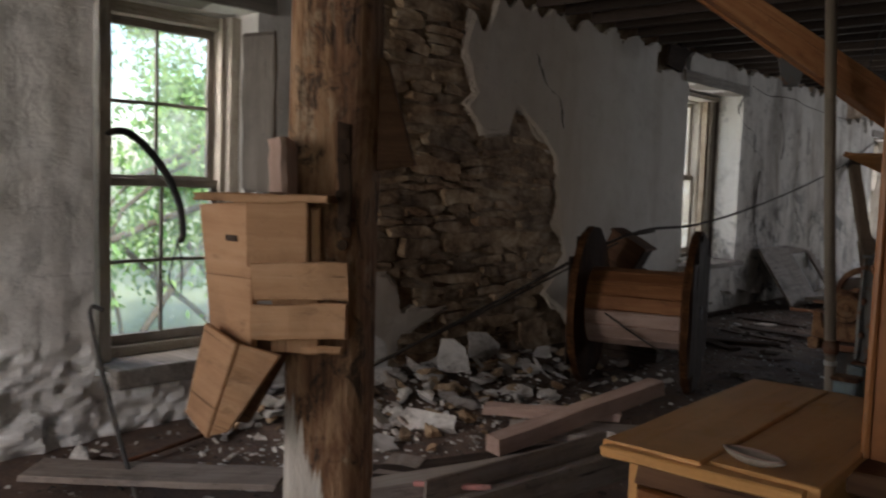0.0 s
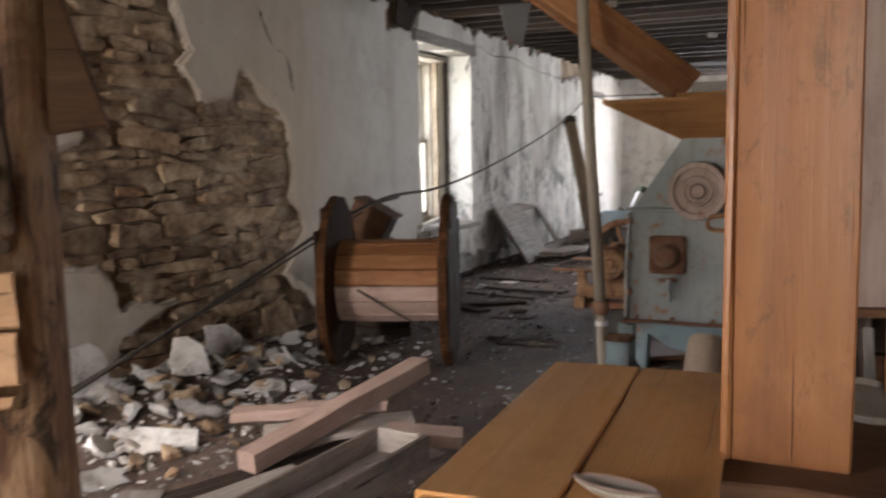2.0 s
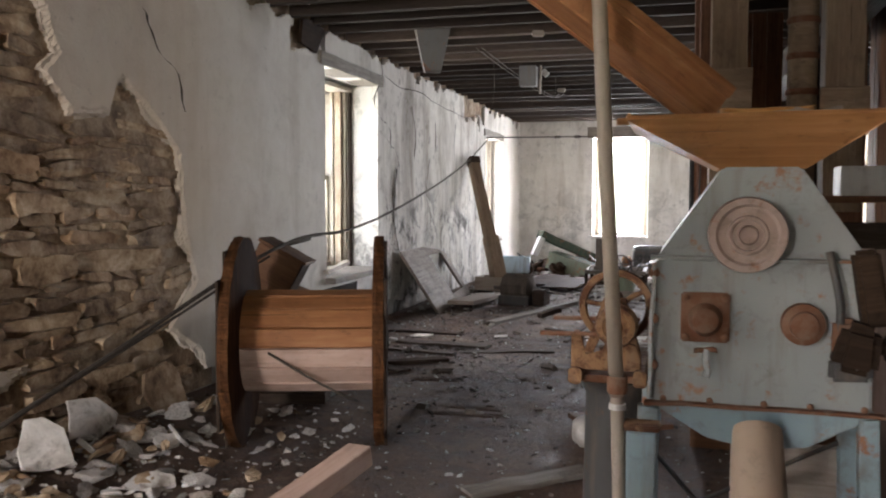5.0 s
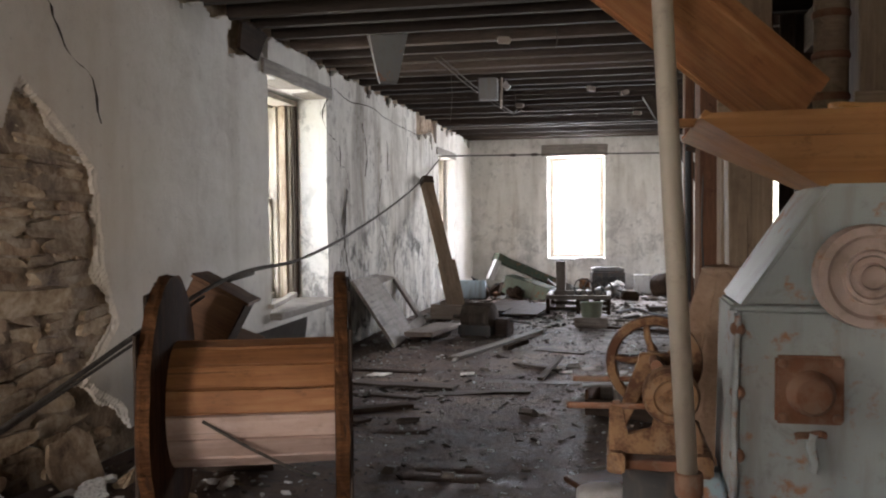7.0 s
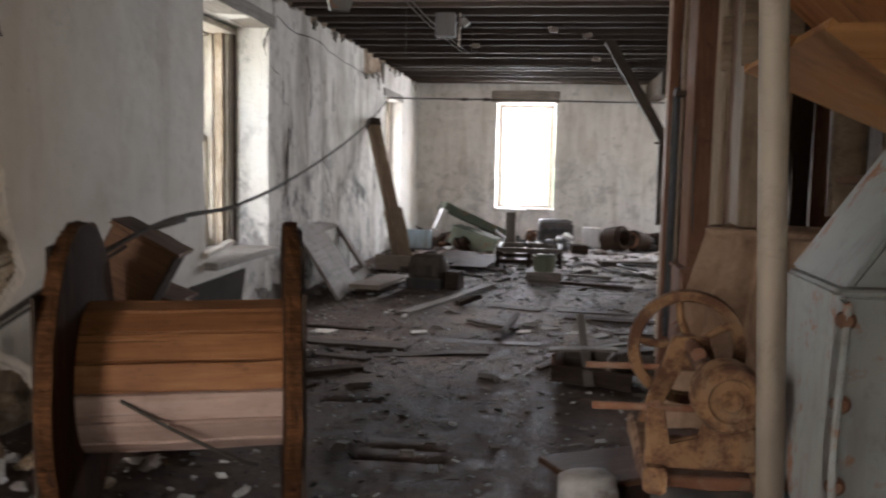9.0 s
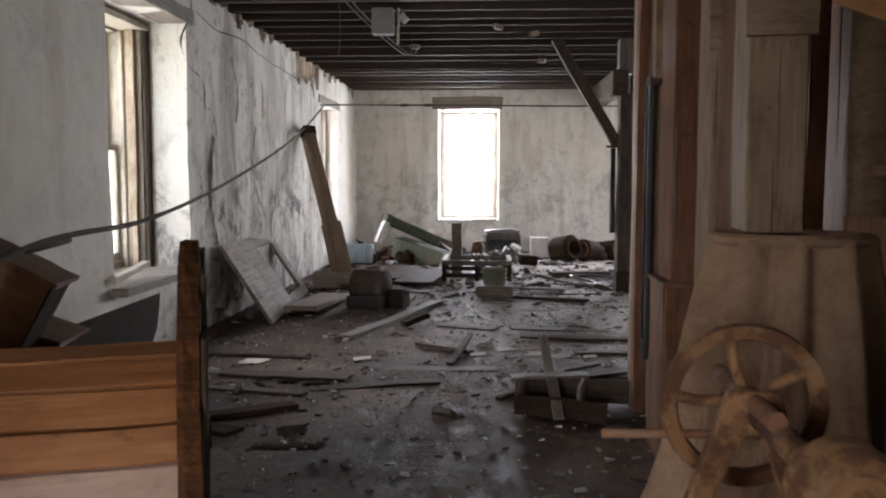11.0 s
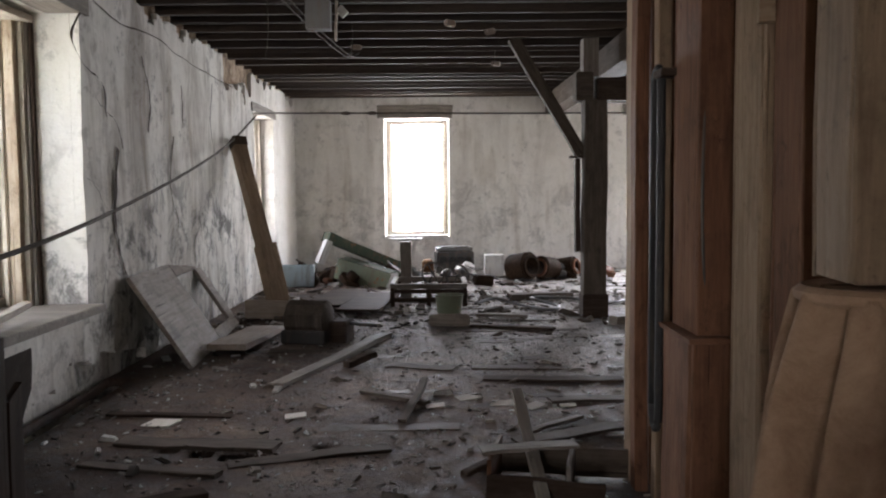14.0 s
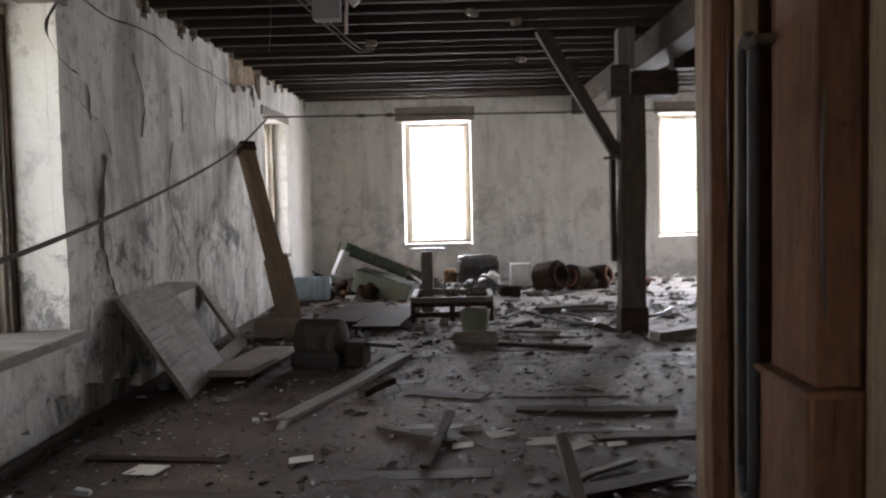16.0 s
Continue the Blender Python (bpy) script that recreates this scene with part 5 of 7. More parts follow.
block("leg", (0, 0, 0.3), (0.1, 0.08, 0.6), M_BLUEB, stand, bevel=0.008)
block("cap", (0, 0, 0.61), (0.12, 0.1, 0.02), M_YRUST, stand)
block("foot", (0, 0, 0.06), (0.12, 0.1, 0.12), M_YRUST, stand, bevel=0.01)

chute = thing("grain_chute", "long worn red-brown wooden trough chute slanting down to the hopper", "chute", span((-0.37, 5.12, 1.67), (-1.75, 4.62, 2.74)))
L_ = 1.86
beam("bottom_board", (-L_ / 2, 0, 0), (L_ / 2, 0, 0), 0.2, 0.02, M_RUSTWOOD, chute, wear=0.003)
beam("side_board", (-L_ / 2, -0.105, 0.04), (L_ / 2, -0.105, 0.04), 0.022, 0.11, M_RUSTWOOD, chute, wear=0.003)
beam("side_board", (-L_ / 2, 0.105, 0.04), (L_ / 2, 0.105, 0.04), 0.022, 0.11, M_RUSTWOOD, chute, wear=0.003)
beam("batten", (-0.1, -0.12, -0.015), (L_ / 2, -0.1, -0.015), 0.06, 0.018, M_RUSTWOOD, chute)
beam("batten", (-L_ / 2, 0.118, 0.1), (0.2, 0.118, 0.1), 0.02, 0.05, M_RUSTWOOD, chute)
hangw = thing("hanger_wire", "thin wire hanging from the joists", "wire")
tube("wire", curve_pts([(-0.55, 4.9, 2.95), (-0.5, 5.0, 2.5), (-0.6, 5.0, 2.1), (-0.63, 5.0, 1.9)], 5), 0.004, M_IRON, hangw)

# ---- spouts and casings behind the mill ----
def square_duct(name, label, x, y, z0, z1, w, d, mat, bands=(), group=""):
    t = thing(name, label, "duct", pose(x, y, 0), group=group)
    beam("front_board", (0, -d / 2, z0), (0, -d / 2, z1), w, 0.02, mat, t)
    beam("side_board", (-w / 2 + 0.01, 0, z0), (-w / 2 + 0.01, 0, z1), 0.02, d - 0.022, mat, t)
    beam("side_board", (w / 2 - 0.01, 0, z0), (w / 2 - 0.01, 0, z1), 0.02, d - 0.022, mat, t)
    beam("back_board", (0, d / 2, z0), (0, d / 2, z1), w, 0.02, mat, t)
    for z in bands:
        beam("collar", (-w / 2 - 0.025, -d / 2 - 0.018, z), (w / 2 + 0.025, -d / 2 - 0.018, z), 0.03, 0.26, mat, t)
    return t


square_duct("grain_spout", "square dusty wooden grain spout with a collar at its foot", -0.175, 6.97, 1.16, 2.95, 0.19, 0.2, M_TANW, (1.95,))
rp = thing("round_spout", "round wooden spout pipe with iron rings", "duct", pose(0.23, 7.1, 0))
lathe("tube", [(0.075, 1.2), (0.08, 1.9), (0.082, 2.95)], pose(0, 0, 0), M_TANW, rp)
for z in (1.95, 2.15, 2.35, 2.55):
    lathe("ring", [(0.084, 0), (0.09, 0.01), (0.09, 0.025), (0.084, 0.035)], pose(0, 0, z), M_RUST, rp)
square_duct("grain_spout", "square dusty wooden grain spout with a collar at its foot", 0.44, 7.12, 1.3, 2.95, 0.2, 0.2, M_TANW, (1.85,))
bench = thing("bench_bin", "dark brown wooden bin with plank front behind the mill", "wooden bin", pose(0.55, 6.2, 0))
for k in range(7):
    beam("plank", (-0.5, -0.3, 0.1 + 0.18 * k), (0.7, -0.3, 0.1 + 0.18 * k), 0.022, 0.17, M_BROWN if k % 2 else M_DARK, bench)
beam("top_board", (-0.55, 0, 1.365), (0.75, 0, 1.365), 0.65, 0.03, M_BROWN, bench)
for x_ in (-0.48, 0.68):
    beam("side_panel", (x_, -0.28, 0.68), (x_, 0.3, 0.68), 0.022, 1.3, M_DARK, bench)
lb = thing("leaning_boards", "pale pinkish boards leaning on the bin front", "boards", pose(0.385, 5.84, 0))
for x_ in (-0.062, 0.062):
    beam("board", (x_, -0.03, 0.0), (x_, 0.02, 1.15), 0.12, 0.02, M_PINKGREY, lb, wear=0.003)
beam("batten", (-0.12, -0.018, 0.86), (0.12, -0.018, 0.86), 0.018, 0.05, M_GREYWOOD, lb)
wb = thing("white_carton", "plain off-white carton on the bin", "box", pose(0.42, 6.02, 1.38))
block("carton", (0, 0, 0.065), (0.34, 0.2, 0.13), M_WHITE, wb)

cas = thing("elevator_casing", "tall narrow pair of dark elevator boards standing by the aisle", "wooden casing", pose(-0.26, 8.9, 0))
for k, (x_, y_, w_, m_) in enumerate(((-0.05, 0.0, 0.1, M_TANW), (-0.045, -0.12, 0.1, M_OLDSP), (0.03, -0.06, 0.07, M_BROWN), (0.02, -0.26, 0.08, M_TANW))):
    beam("board", (x_, y_, 0.0), (x_, y_, 2.95), 0.04 + 0.02 * (k % 2), w_, m_, cas, wear=0.004)
belt = thing("belt_loop", "long black rubber drive belt loop hanging by the casings", "belt")
bp = [(-0.345, 8.32 + 0.05 * math.cos(a), (1.78 if math.sin(a) > 0 else 0.5) + 0.07 * math.sin(a)) for a in [math.pi * k / 10 for k in range(11)]]
bp2 = [(-0.345, 8.32 + 0.05 * math.cos(a), 0.5 + 0.09 * math.sin(a)) for a in [math.pi + math.pi * k / 10 for k in range(11)]]
block("peg", (-0.3, 8.24, 1.82), (0.14, 0.12, 0.03), M_DARK, belt)
tube("belt", bp + bp2 + [bp[0]], 0.018, M_RUBBER, belt, n=6)
square_duct("elevator_casing", "reddish brown square elevator casing with a wider foot", -0.21, 8.05, 0.0, 2.95, 0.2, 0.3, M_OLDSP, (), "casings by the aisle")
ft = thing("casing_box", "brown wooden foot box round a casing", "wooden box", pose(-0.215, 8.03, 0))
for sy in (-1, 1):
    beam("side_board", (0, sy * 0.18, 0.0), (0, sy * 0.18, 0.84), 0.25, 0.02, M_OLDSP, ft, wear=0.003)
    beam("side_board", (sy * 0.125, 0, 0.0), (sy * 0.125, 0, 0.84), 0.02, 0.34, M_OLDSP, ft, wear=0.003)
beam("top_board", (-0.14, 0, 0.85), (0.14, 0, 0.85), 0.4, 0.02, M_OLDSP, ft)
square_duct("elevator_casing", "pale worn square elevator casing with a collar", -0.165, 7.66, 0.0, 2.95, 0.12, 0.24, M_TANW, (2.0,), "casings by the aisle")
square_duct("elevator_casing", "reddish brown square elevator casing with a wider foot", -0.13, 7.4, 0.0, 2.95, 0.15, 0.2, M_OLDSP, (), "casings by the aisle")
wire = thing("twine", "thin dark cord hanging down a casing", "cord")
tube("cord", curve_pts([(-0.29, 7.9, 1.75), (-0.3, 7.88, 1.3), (-0.28, 7.9, 0.95)], 6), 0.006, M_IRON, wire)
sock = thing("canvas_sleeve", "dusty tan canvas sleeve draped in folds", "canvas sleeve", pose(-0.12, 6.85, 0))
bm = bmesh.new()
rings = []
for i in range(15):
    z = 0.22 + 0.92 * i / 14
    ring = []
    for k in range(120):
        a = 2 * math.pi * k / 120
        f = 1 - 0.42 * (i / 14) ** 0.8
        fold = 1 + (0.17 * math.sin(10 * a + 0.9 * math.sin(z * 3.1)) + 0.06 * math.sin(23 * a + 2 * z)) * (1 - 0.3 * i / 14) + 0.05 * noise.noise(Vector((math.cos(a) * 2, math.sin(a) * 2, z * 3)))
        ring.append(bm.verts.new((0.44 * f * fold * math.cos(a), 0.3 * f * fold * math.sin(a), z)))
    rings.append(ring)
for a, b in zip(rings, rings[1:]):
    for k in range(120):
        bm.faces.new((a[k], a[(k + 1) % 120], b[(k + 1) % 120], b[k]))
bm.faces.new(rings[-1])
lathe("hem", [(1.0, 0.0), (1.06, 0.012), (1.07, 0.03), (1.0, 0.042)], pose(0, 0, 1.115) @ Matrix.Diagonal((0.262, 0.18, 1, 1)), M_CANVAS, sock, "thick rolled hem", 48, False)
part("canvas", bm, M_CANVAS, sock, "", None, True)
block("frame_box", (0.02, 0.02, 0.12), (0.5, 0.4, 0.24), M_BROWN, sock, "dark box under the canvas")

# ---- rusty geared hand mill beside the aisle ----
win = thing("hand_mill", "rusty ochre cast iron hand mill with a spoked flywheel", "hand mill", pose(-0.675, 5.36, 0))
WR = 0.162
wheel = lathe("flywheel", [(WR - 0.036, -0.016), (WR - 0.012, -0.02), (WR - 0.008, 0), (WR - 0.012, 0.02), (WR - 0.036, 0.016), (WR - 0.042, 0), (WR - 0.036, -0.016)], pose(0, 0.1, 0.92, 90, 0, 0), M_YRUST, win, "", 40, False)
lathe("hub", [(0.0, -0.04), (0.035, -0.04), (0.04, 0.0), (0.035, 0.04), (0.0, 0.04)], pose(0, 0, 0, 0, 0, 0), M_YRUST, wheel, "", 20, False)
for k in range(5):
    a = 2 * math.pi * k / 5 + 0.3
    tube("spoke", curve_pts([(0.03 * math.cos(a), 0.03 * math.sin(a), 0), (0.08 * math.cos(a + 0.25), 0.08 * math.sin(a + 0.25), 0), (0.13 * math.cos(a + 0.2), 0.13 * math.sin(a + 0.2), 0)], 4), 0.011, M_YRUST, wheel, n=8)
lathe("shaft", [(0.018, -0.25), (0.018, 0.12)], pose(0, 0.03, 0.94, 90, 0, 0), M_RUST, win, n=12)
tube("spindle", [(0.02, -0.3, 0.895), (0.01, 0.05, 0.92)], 0.024, M_YRUST, win, n=12)
lathe("gear_housing", [(0.0, 0.045), (0.02, 0.05), (0.026, 0.04), (0.045, 0.036), (0.05, 0.045), (0.07, 0.04), (0.078, 0.02), (0.078, -0.04), (0.0, -0.04)], pose(0.03, -0.3, 0.895, 90, 0, 0), M_YRUST, win, "", 28, False)
plate("frame_plate", [(-0.14, 0.0), (0.12, 0.0), (0.12, 0.05), (0.1, 0.1), (0.05, 0.11), (0.03, 0.17), (0.0, 0.16), (-0.02, 0.07), (-0.09, 0.05), (-0.1, 0.13), (-0.14, 0.14)], 0.025, pose(0, -0.27, 0.72), M_YRUST, win)
plate("frame_plate", [(-0.13, 0.0), (-0.09, 0.0), (-0.02, 0.17), (0.02, 0.17), (0.07, 0.0), (0.11, 0.0), (0.045, 0.24), (-0.045, 0.24)], 0.03, pose(0, 0.04, 0.72), M_YRUST, win)
for sx in (-1, 1):
    beam("bed_rail", (sx * 0.12, -0.32, 0.7), (sx * 0.12, 0.12, 0.7), 0.05, 0.06, M_YRUST, win, wear=0.003, ch=0.01)
beam("bed_plate", (-0.1, -0.22, 0.685), (0.1, -0.22, 0.685), 0.1, 0.03, M_RUST, win)
beam("bed_plate", (-0.1, 0.06, 0.685), (0.1, 0.06, 0.685), 0.08, 0.03, M_RUST, win)
for y_, z_ in ((-0.26, 0.85), (0.1, 0.86)):
    tube("tie_rod", [(-0.26, y_, z_), (0.1, y_, z_ + 0.005)], 0.009, M_RUST, win)
    lathe("nut", [(0.018, 0), (0.018, 0.02)], pose(-0.13, y_, z_, 0, 90, 0), M_RUST, win, n=6)
drum_ = lathe("pedestal", [(0.14, 0.0), (0.15, 0.02), (0.13, 0.1), (0.12, 0.6), (0.15, 0.66), (0.0, 0.67)], pose(0.02, -0.1, 0), M_IRON, win, "dark iron pedestal", 24)

boulder = thing("loose_stone", "rounded pinkish grey loose stone on the floor", "stone", pose(-0.86, 6.6, 0.07))


def lump(n_sub, seed, sx, sy, sz, flat=0.25):
    bm = bmesh.new()
    bmesh.ops.create_icosphere(bm, subdivisions=n_sub, radius=1)
    o = Vector((seed * 3.1, seed * 1.7, seed))
    for v in bm.verts:
        f = 1 + flat * noise.noise(v.co * 1.3 + o) + 0.12 * noise.noise(v.co * 4 + o)
        c = v.co * f
        c = Vector([math.copysign(min(abs(k), 0.8), k) for k in c])
        v.co = Vector((c.x * sx, c.y * sy, c.z * sz))
    return bm


part("stone", lump(3, 4, 0.15, 0.12, 0.1), M_CHUNK, boulder, "", None, True)

# ---- ropes, rods, things on walls and ceiling ----
rope = thing("long_cable", "long dark cable sagging over the reel to the floor", "cable")
tube("cable", curve_pts([(-3.1, 3.6, 0.16), (-2.98, 5.2, 0.62), (-2.87, 6.79, 1.06), (-2.95, 8.2, 1.12), (-3.15, 10.0, 1.27), (-3.4, 12.6, 1.6), (-3.6, 14.85, 1.97), (-3.63, 16.3, 2.38)], 12), 0.012, M_ROPE, rope, n=8, wob=0.2)
tube("splice", [(-2.88, 6.95, 1.07), (-2.9, 7.3, 1.085)], 0.017, M_ROPE, rope)
cord2 = thing("second_cable", "thin slack cable beside the long one", "cable")
tube("cable", curve_pts([(-3.3, 4.1, 0.2), (-3.15, 5.4, 0.55), (-2.9, 6.7, 1.0)], 8), 0.008, M_ROPE, cord2)
rod = thing("tie_rod", "thin iron tie rod with turnbuckles across the room", "tie rod")
tube("rod", [(WX, 16.4, 2.42), (-2.2, 16.4, 2.41), (0.0, 16.4, 2.39), (RX, 16.4, 2.38)], 0.011, M_IRON, rod)
for x_ in (-2.45, -2.1):
    lathe("turnbuckle", [(0.014, -0.06), (0.024, -0.03), (0.024, 0.03), (0.014, 0.06)], pose(x_, 16.4, 2.41, 0, 90, 0), M_IRON, rod, n=10)
duct = thing("sheet_funnel", "tapered dark sheet metal funnel hanging under the joists", "funnel", pose(-2.75, 9.85, 0, 0, 0, 20))
bm = bmesh.new()
q = [[bm.verts.new((sx * w, sy * w * 0.6, z)) for sx, sy in ((-1, -1), (1, -1), (1, 1), (-1, 1))] for w, z in ((0.17, 3.02), (0.08, 2.6), (0.07, 2.58))]
for a, b in zip(q, q[1:]):
    for k in range(4):
        bm.faces.new((a[k], a[(k + 1) % 4], b[(k + 1) % 4], b[k]))
fn = part("funnel", bm, M_ZINC, duct)
fn.modifiers.new("thick", "SOLIDIFY").thickness = 0.006
lamp = thing("junction_box", "grey metal box hanging from the joists with a pale bracket", "electrical box", pose(-2.2, 12.1, 0))
block("box", (0, 0, 2.83), (0.2, 0.16, 0.24), M_ZINC, lamp)
beam("bracket", (0.14, 0, 2.62), (0.15, 0, 2.95), 0.02, 0.05, M_PALEWOOD, lamp)
beam("bracket", (0.16, 0.05, 2.9), (0.22, 0.05, 2.84), 0.03, 0.07, M_WHITE, lamp)
for x_, y_, l_ in ((-2.6, 11.9, 0.5), (-2.05, 13.2, 0.3), (-1.3, 9.8, 0.16), (-0.6, 14.6, 0.2)):
    w_ = thing("hanging_wire", "thin old wire hanging from the joists", "wire", group="hanging wires")
    tube("wire", curve_pts([(x_, y_, 3.215), (x_ + 0.02, y_, 2.96 - l_ * 0.5), (x_ - 0.01, y_ + 0.02, 2.96 - l_)], 4), 0.006, M_ROPE, w_)
wires = thing("ceiling_cable", "pair of old cables strung along the joists", "cable")
for o in (0, 0.06):
    tube("cable", curve_pts([(-2.5 + o, 10.6, 2.93), (-2.4 + o, 12.2, 2.86), (-2.2 + o, 13.8, 2.78), (-2.15 + o, 14.5, 2.9)], 6), 0.007, M_ROPE, wires)
for x_, y_ in ((-1.1, 12.9), (-2.1, 14.4), (-0.7, 13.6), (-1.75, 10.2), (-0.5, 15.6)):
    cl = thing("insulator", "small pale ceramic insulator on a joist", "insulator", pose(x_, -2.9 + 0.43 * round((y_ + 2.9) / 0.43), 2.905), group="insulators")
    block("knob", (0, 0, 0.025), (0.12, 0.05, 0.06), M_PALEWOOD, cl, rot=(0, random.uniform(-20, 20), random.uniform(-40, 40)), bevel=0.012)
# black plate over broken masonry; its colour stands in for the cavity's shade
bracket = thing("cavity_plate", "flat black plate in place of the dark cavity above a window", "iron bracket", pose(WX + 0.0, 9.12, 2.84))
plate("plate", [(-0.25, -0.1), (0.1, -0.14), (0.2, 0.02), (0.3, 0.1), (0.05, 0.16), (-0.2, 0.12)], 0.03, pose(0, 0, 0, 0, 0, 90), M_GREASE, bracket)
hose = thing("looped_hose", "black rubber hose hanging in an arc inside the window", "hose")
tube("hose", curve_pts([(-3.9, 2.85, 1.64), (-3.86, 3.0, 1.66), (-3.84, 3.18, 1.5), (-3.83, 3.3, 1.28), (-3.83, 3.33, 1.1), (-3.84, 3.31, 1.04)], 7), 0.022, M_RUBBER, hose, n=10)
for k in range(2):
    tube("wire_end", curve_pts([(-3.84, 3.3, 1.05), (-3.83, 3.27 + 0.05 * k, 0.95), (-3.84, 3.25 + 0.08 * k, 0.84), (-3.83, 3.28 + 0.04 * k, 0.76)], 5), 0.006, M_RUBBER, hose)
rodw = thing("bent_rod", "thin dark bent iron rod leaning on the wall below the window", "rod")
tube("rod", curve_pts([(-2.7, 2.44, 0.02), (-3.2, 2.57, 0.32), (-3.58, 2.66, 0.66), (-3.62, 2.68, 0.74), (-3.6, 2.73, 0.72)], 6), 0.012, M_IRON, rodw)
bar = thing("iron_bar", "long thin rusty bar lying along the foot of the wall", "bar")
tube("bar", [(-3.08, 2.3, 0.055), (-3.17, 2.8, 0.06), (-3.27, 3.3, 0.075)], 0.012, M_RUST, bar)


def crack(pts, w=0.012):
    """A dark open crack in plaster with a broken line."""
    P_ = curve_pts(pts, 7)
    verts, faces = [], []
    for i, p in enumerate(P_):
        j = 0.03 * noise.noise(p * 11)
        ww = 1.5 * w * (0.5 + abs(noise.noise(p * 6 + Vector((3, 0, 0)))))
        y_, z_ = p.y + j, p.z + 0.6 * j
        xx = WX + rough(y_, z_, 1) + 0.009
        verts += [(xx, y_ - ww / 2, z_ + ww / 4), (xx, y_ + ww / 2, z_ - ww / 4)]
    for i in range(len(P_) - 1):
        faces.append((2 * i, 2 * i + 1, 2 * i + 3, 2 * i + 2))
    ob = from_lists("crack", verts, faces, M_DARK, wall_left)
    return tagged(ob, "dark crack in the plaster")


crack([(0, 11.02, 3.0), (0, 11.0, 2.73), (0, 10.76, 2.45), (0, 10.92, 2.28), (0, 11.26, 2.17), (0, 11.31, 1.94)], 0.028)
crack([(0, 11.1, 2.76), (0, 11.68, 2.69), (0, 12.46, 2.73), (0, 13.63, 2.65), (0, 15.25, 2.63)], 0.02)
crack([(0, 11.52, 1.72), (0, 11.42, 1.16), (0, 11.6, 0.72)], 0.045)
crack([(0, 10.95, 1.5), (0, 11.1, 1.42), (0, 11.35, 1.2)], 0.012)
crack([(0, 6.55, 2.55), (0, 6.75, 2.3), (0, 6.95, 2.2), (0, 7.02, 1.95)], 0.024)
crack([(0, 12.1, 2.5), (0, 12.3, 2.2), (0, 12.25, 1.9)], 0.03)
crack([(0, 11.15, 2.05), (0, 11.5, 1.9), (0, 11.62, 1.72)], 0.022)
crack([(0, 14.3, 2.55), (0, 14.2, 2.1), (0, 14.45, 1.7)], 0.018)
crack([(0, 12.95, 1.9), (0, 12.8, 1.45), (0, 13.0, 1.05)], 0.02)
crack([(0, 13.2, 2.4), (0, 13.25, 2.0)], 0.02)

# ---- post with brace by the far windows ----
# post and brace use darker timber, with their backlit shade put into the colour
fp = thing("square_post", "square weathered timber post with a diagonal brace", "post", pose(0.44, 14.05, 0))
beam("shaft", (0, 0, 0.0), (0, 0, 2.32), 0.24, 0.25, M_OLD, fp, wear=0.006, ch=0.012, n=8)
block("foot", (0, 0, 0.13), (0.27, 0.28, 0.26), M_DARK, fp, "dark foot block", bevel=0.01)
block("cap", (0.22, 0, 2.42), (0.42, 0.28, 0.24), M_DARK, fp, "dark cap block", bevel=0.01)
block("cap_side", (-0.12, 0, 2.45), (0.18, 0.26, 0.3), M_OLD, fp, bevel=0.01)
beam("brace", (-0.13, 0.02, 1.74), (-0.86, 0.02, 2.98), 0.12, 0.12, M_OLD, fp, wear=0.004)
beam("side_board", (-0.17, 0.05, 0.7), (-0.17, 0.05, 1.7), 0.05, 0.12, M_DARK, fp, wear=0.003)
beam("bracket", (-0.25, 0.05, 1.72), (-0.1, 0.05, 1.72), 0.14, 0.025, M_DARK, fp)
beam("strut", (0.5, 0, 2.56), (0.5, 0, 2.95), 0.2, 0.2, M_DARK, fp)
beam("strut", (-0.05, 0, 2.56), (-0.05, 0, 2.95), 0.16, 0.2, M_GREYWOOD, fp)

# ---- things along the left wall ----
door = thing("loose_door", "old whitewashed plank door with a missing pane leaning on the wall", "door", span((-3.16, 11.5, 0.0), (-3.32, 13.75, 0.0)))
tilt = Matrix.Rotation(radians(-33), 4, "X")
DZ = 0.86


def door_part(name, x0, x1, z0, z1, mat, label=""):
    ob = block(name, (0, 0, 0), (x1 - x0, 0.035, z1 - z0), mat, door, label, bevel=0.005, wear=0.003)
    ob.matrix_basis = tilt @ pose((x0 + x1) / 2, 0, (z0 + z1) / 2)
    return ob


door_part("panel", -1.12, 0.1, 0.0, DZ, M_OLDWHITE, "flat whitewashed panel")
door_part("rail", 0.1, 1.1, DZ - 0.14, DZ, M_OLDWHITE)
door_part("rail", 0.1, 1.1, 0.0, 0.12, M_OLDWHITE)
door_part("stile", 0.86, 1.12, 0.12, DZ - 0.14, M_OLDWHITE)
slab2 = thing("flat_board", "dusty pale board lying at the foot of the door", "board", pose(-2.95, 12.6, 0.05, 0, 3, 84))
beam("board", (-0.6, 0, 0), (0.6, 0, 0.03), 0.34, 0.05, M_PALEWOOD, slab2, wear=0.005)
lp = thing("leaning_spout", "long square wooden spout leaning on the wall", "wooden spout")
beam("shaft", (-3.12, 14.45, 0.5), (-3.58, 15.05, 1.93), 0.15, 0.14, M_TANW, lp, wear=0.004)
beam("sleeve", (-3.0, 14.3, 0.14), (-3.19, 14.54, 0.78), 0.2, 0.18, M_TANW, lp, wear=0.004)
beam("end_cap", (-3.57, 15.04, 1.9), (-3.6, 15.08, 2.0), 0.17, 0.16, M_DARK, lp)
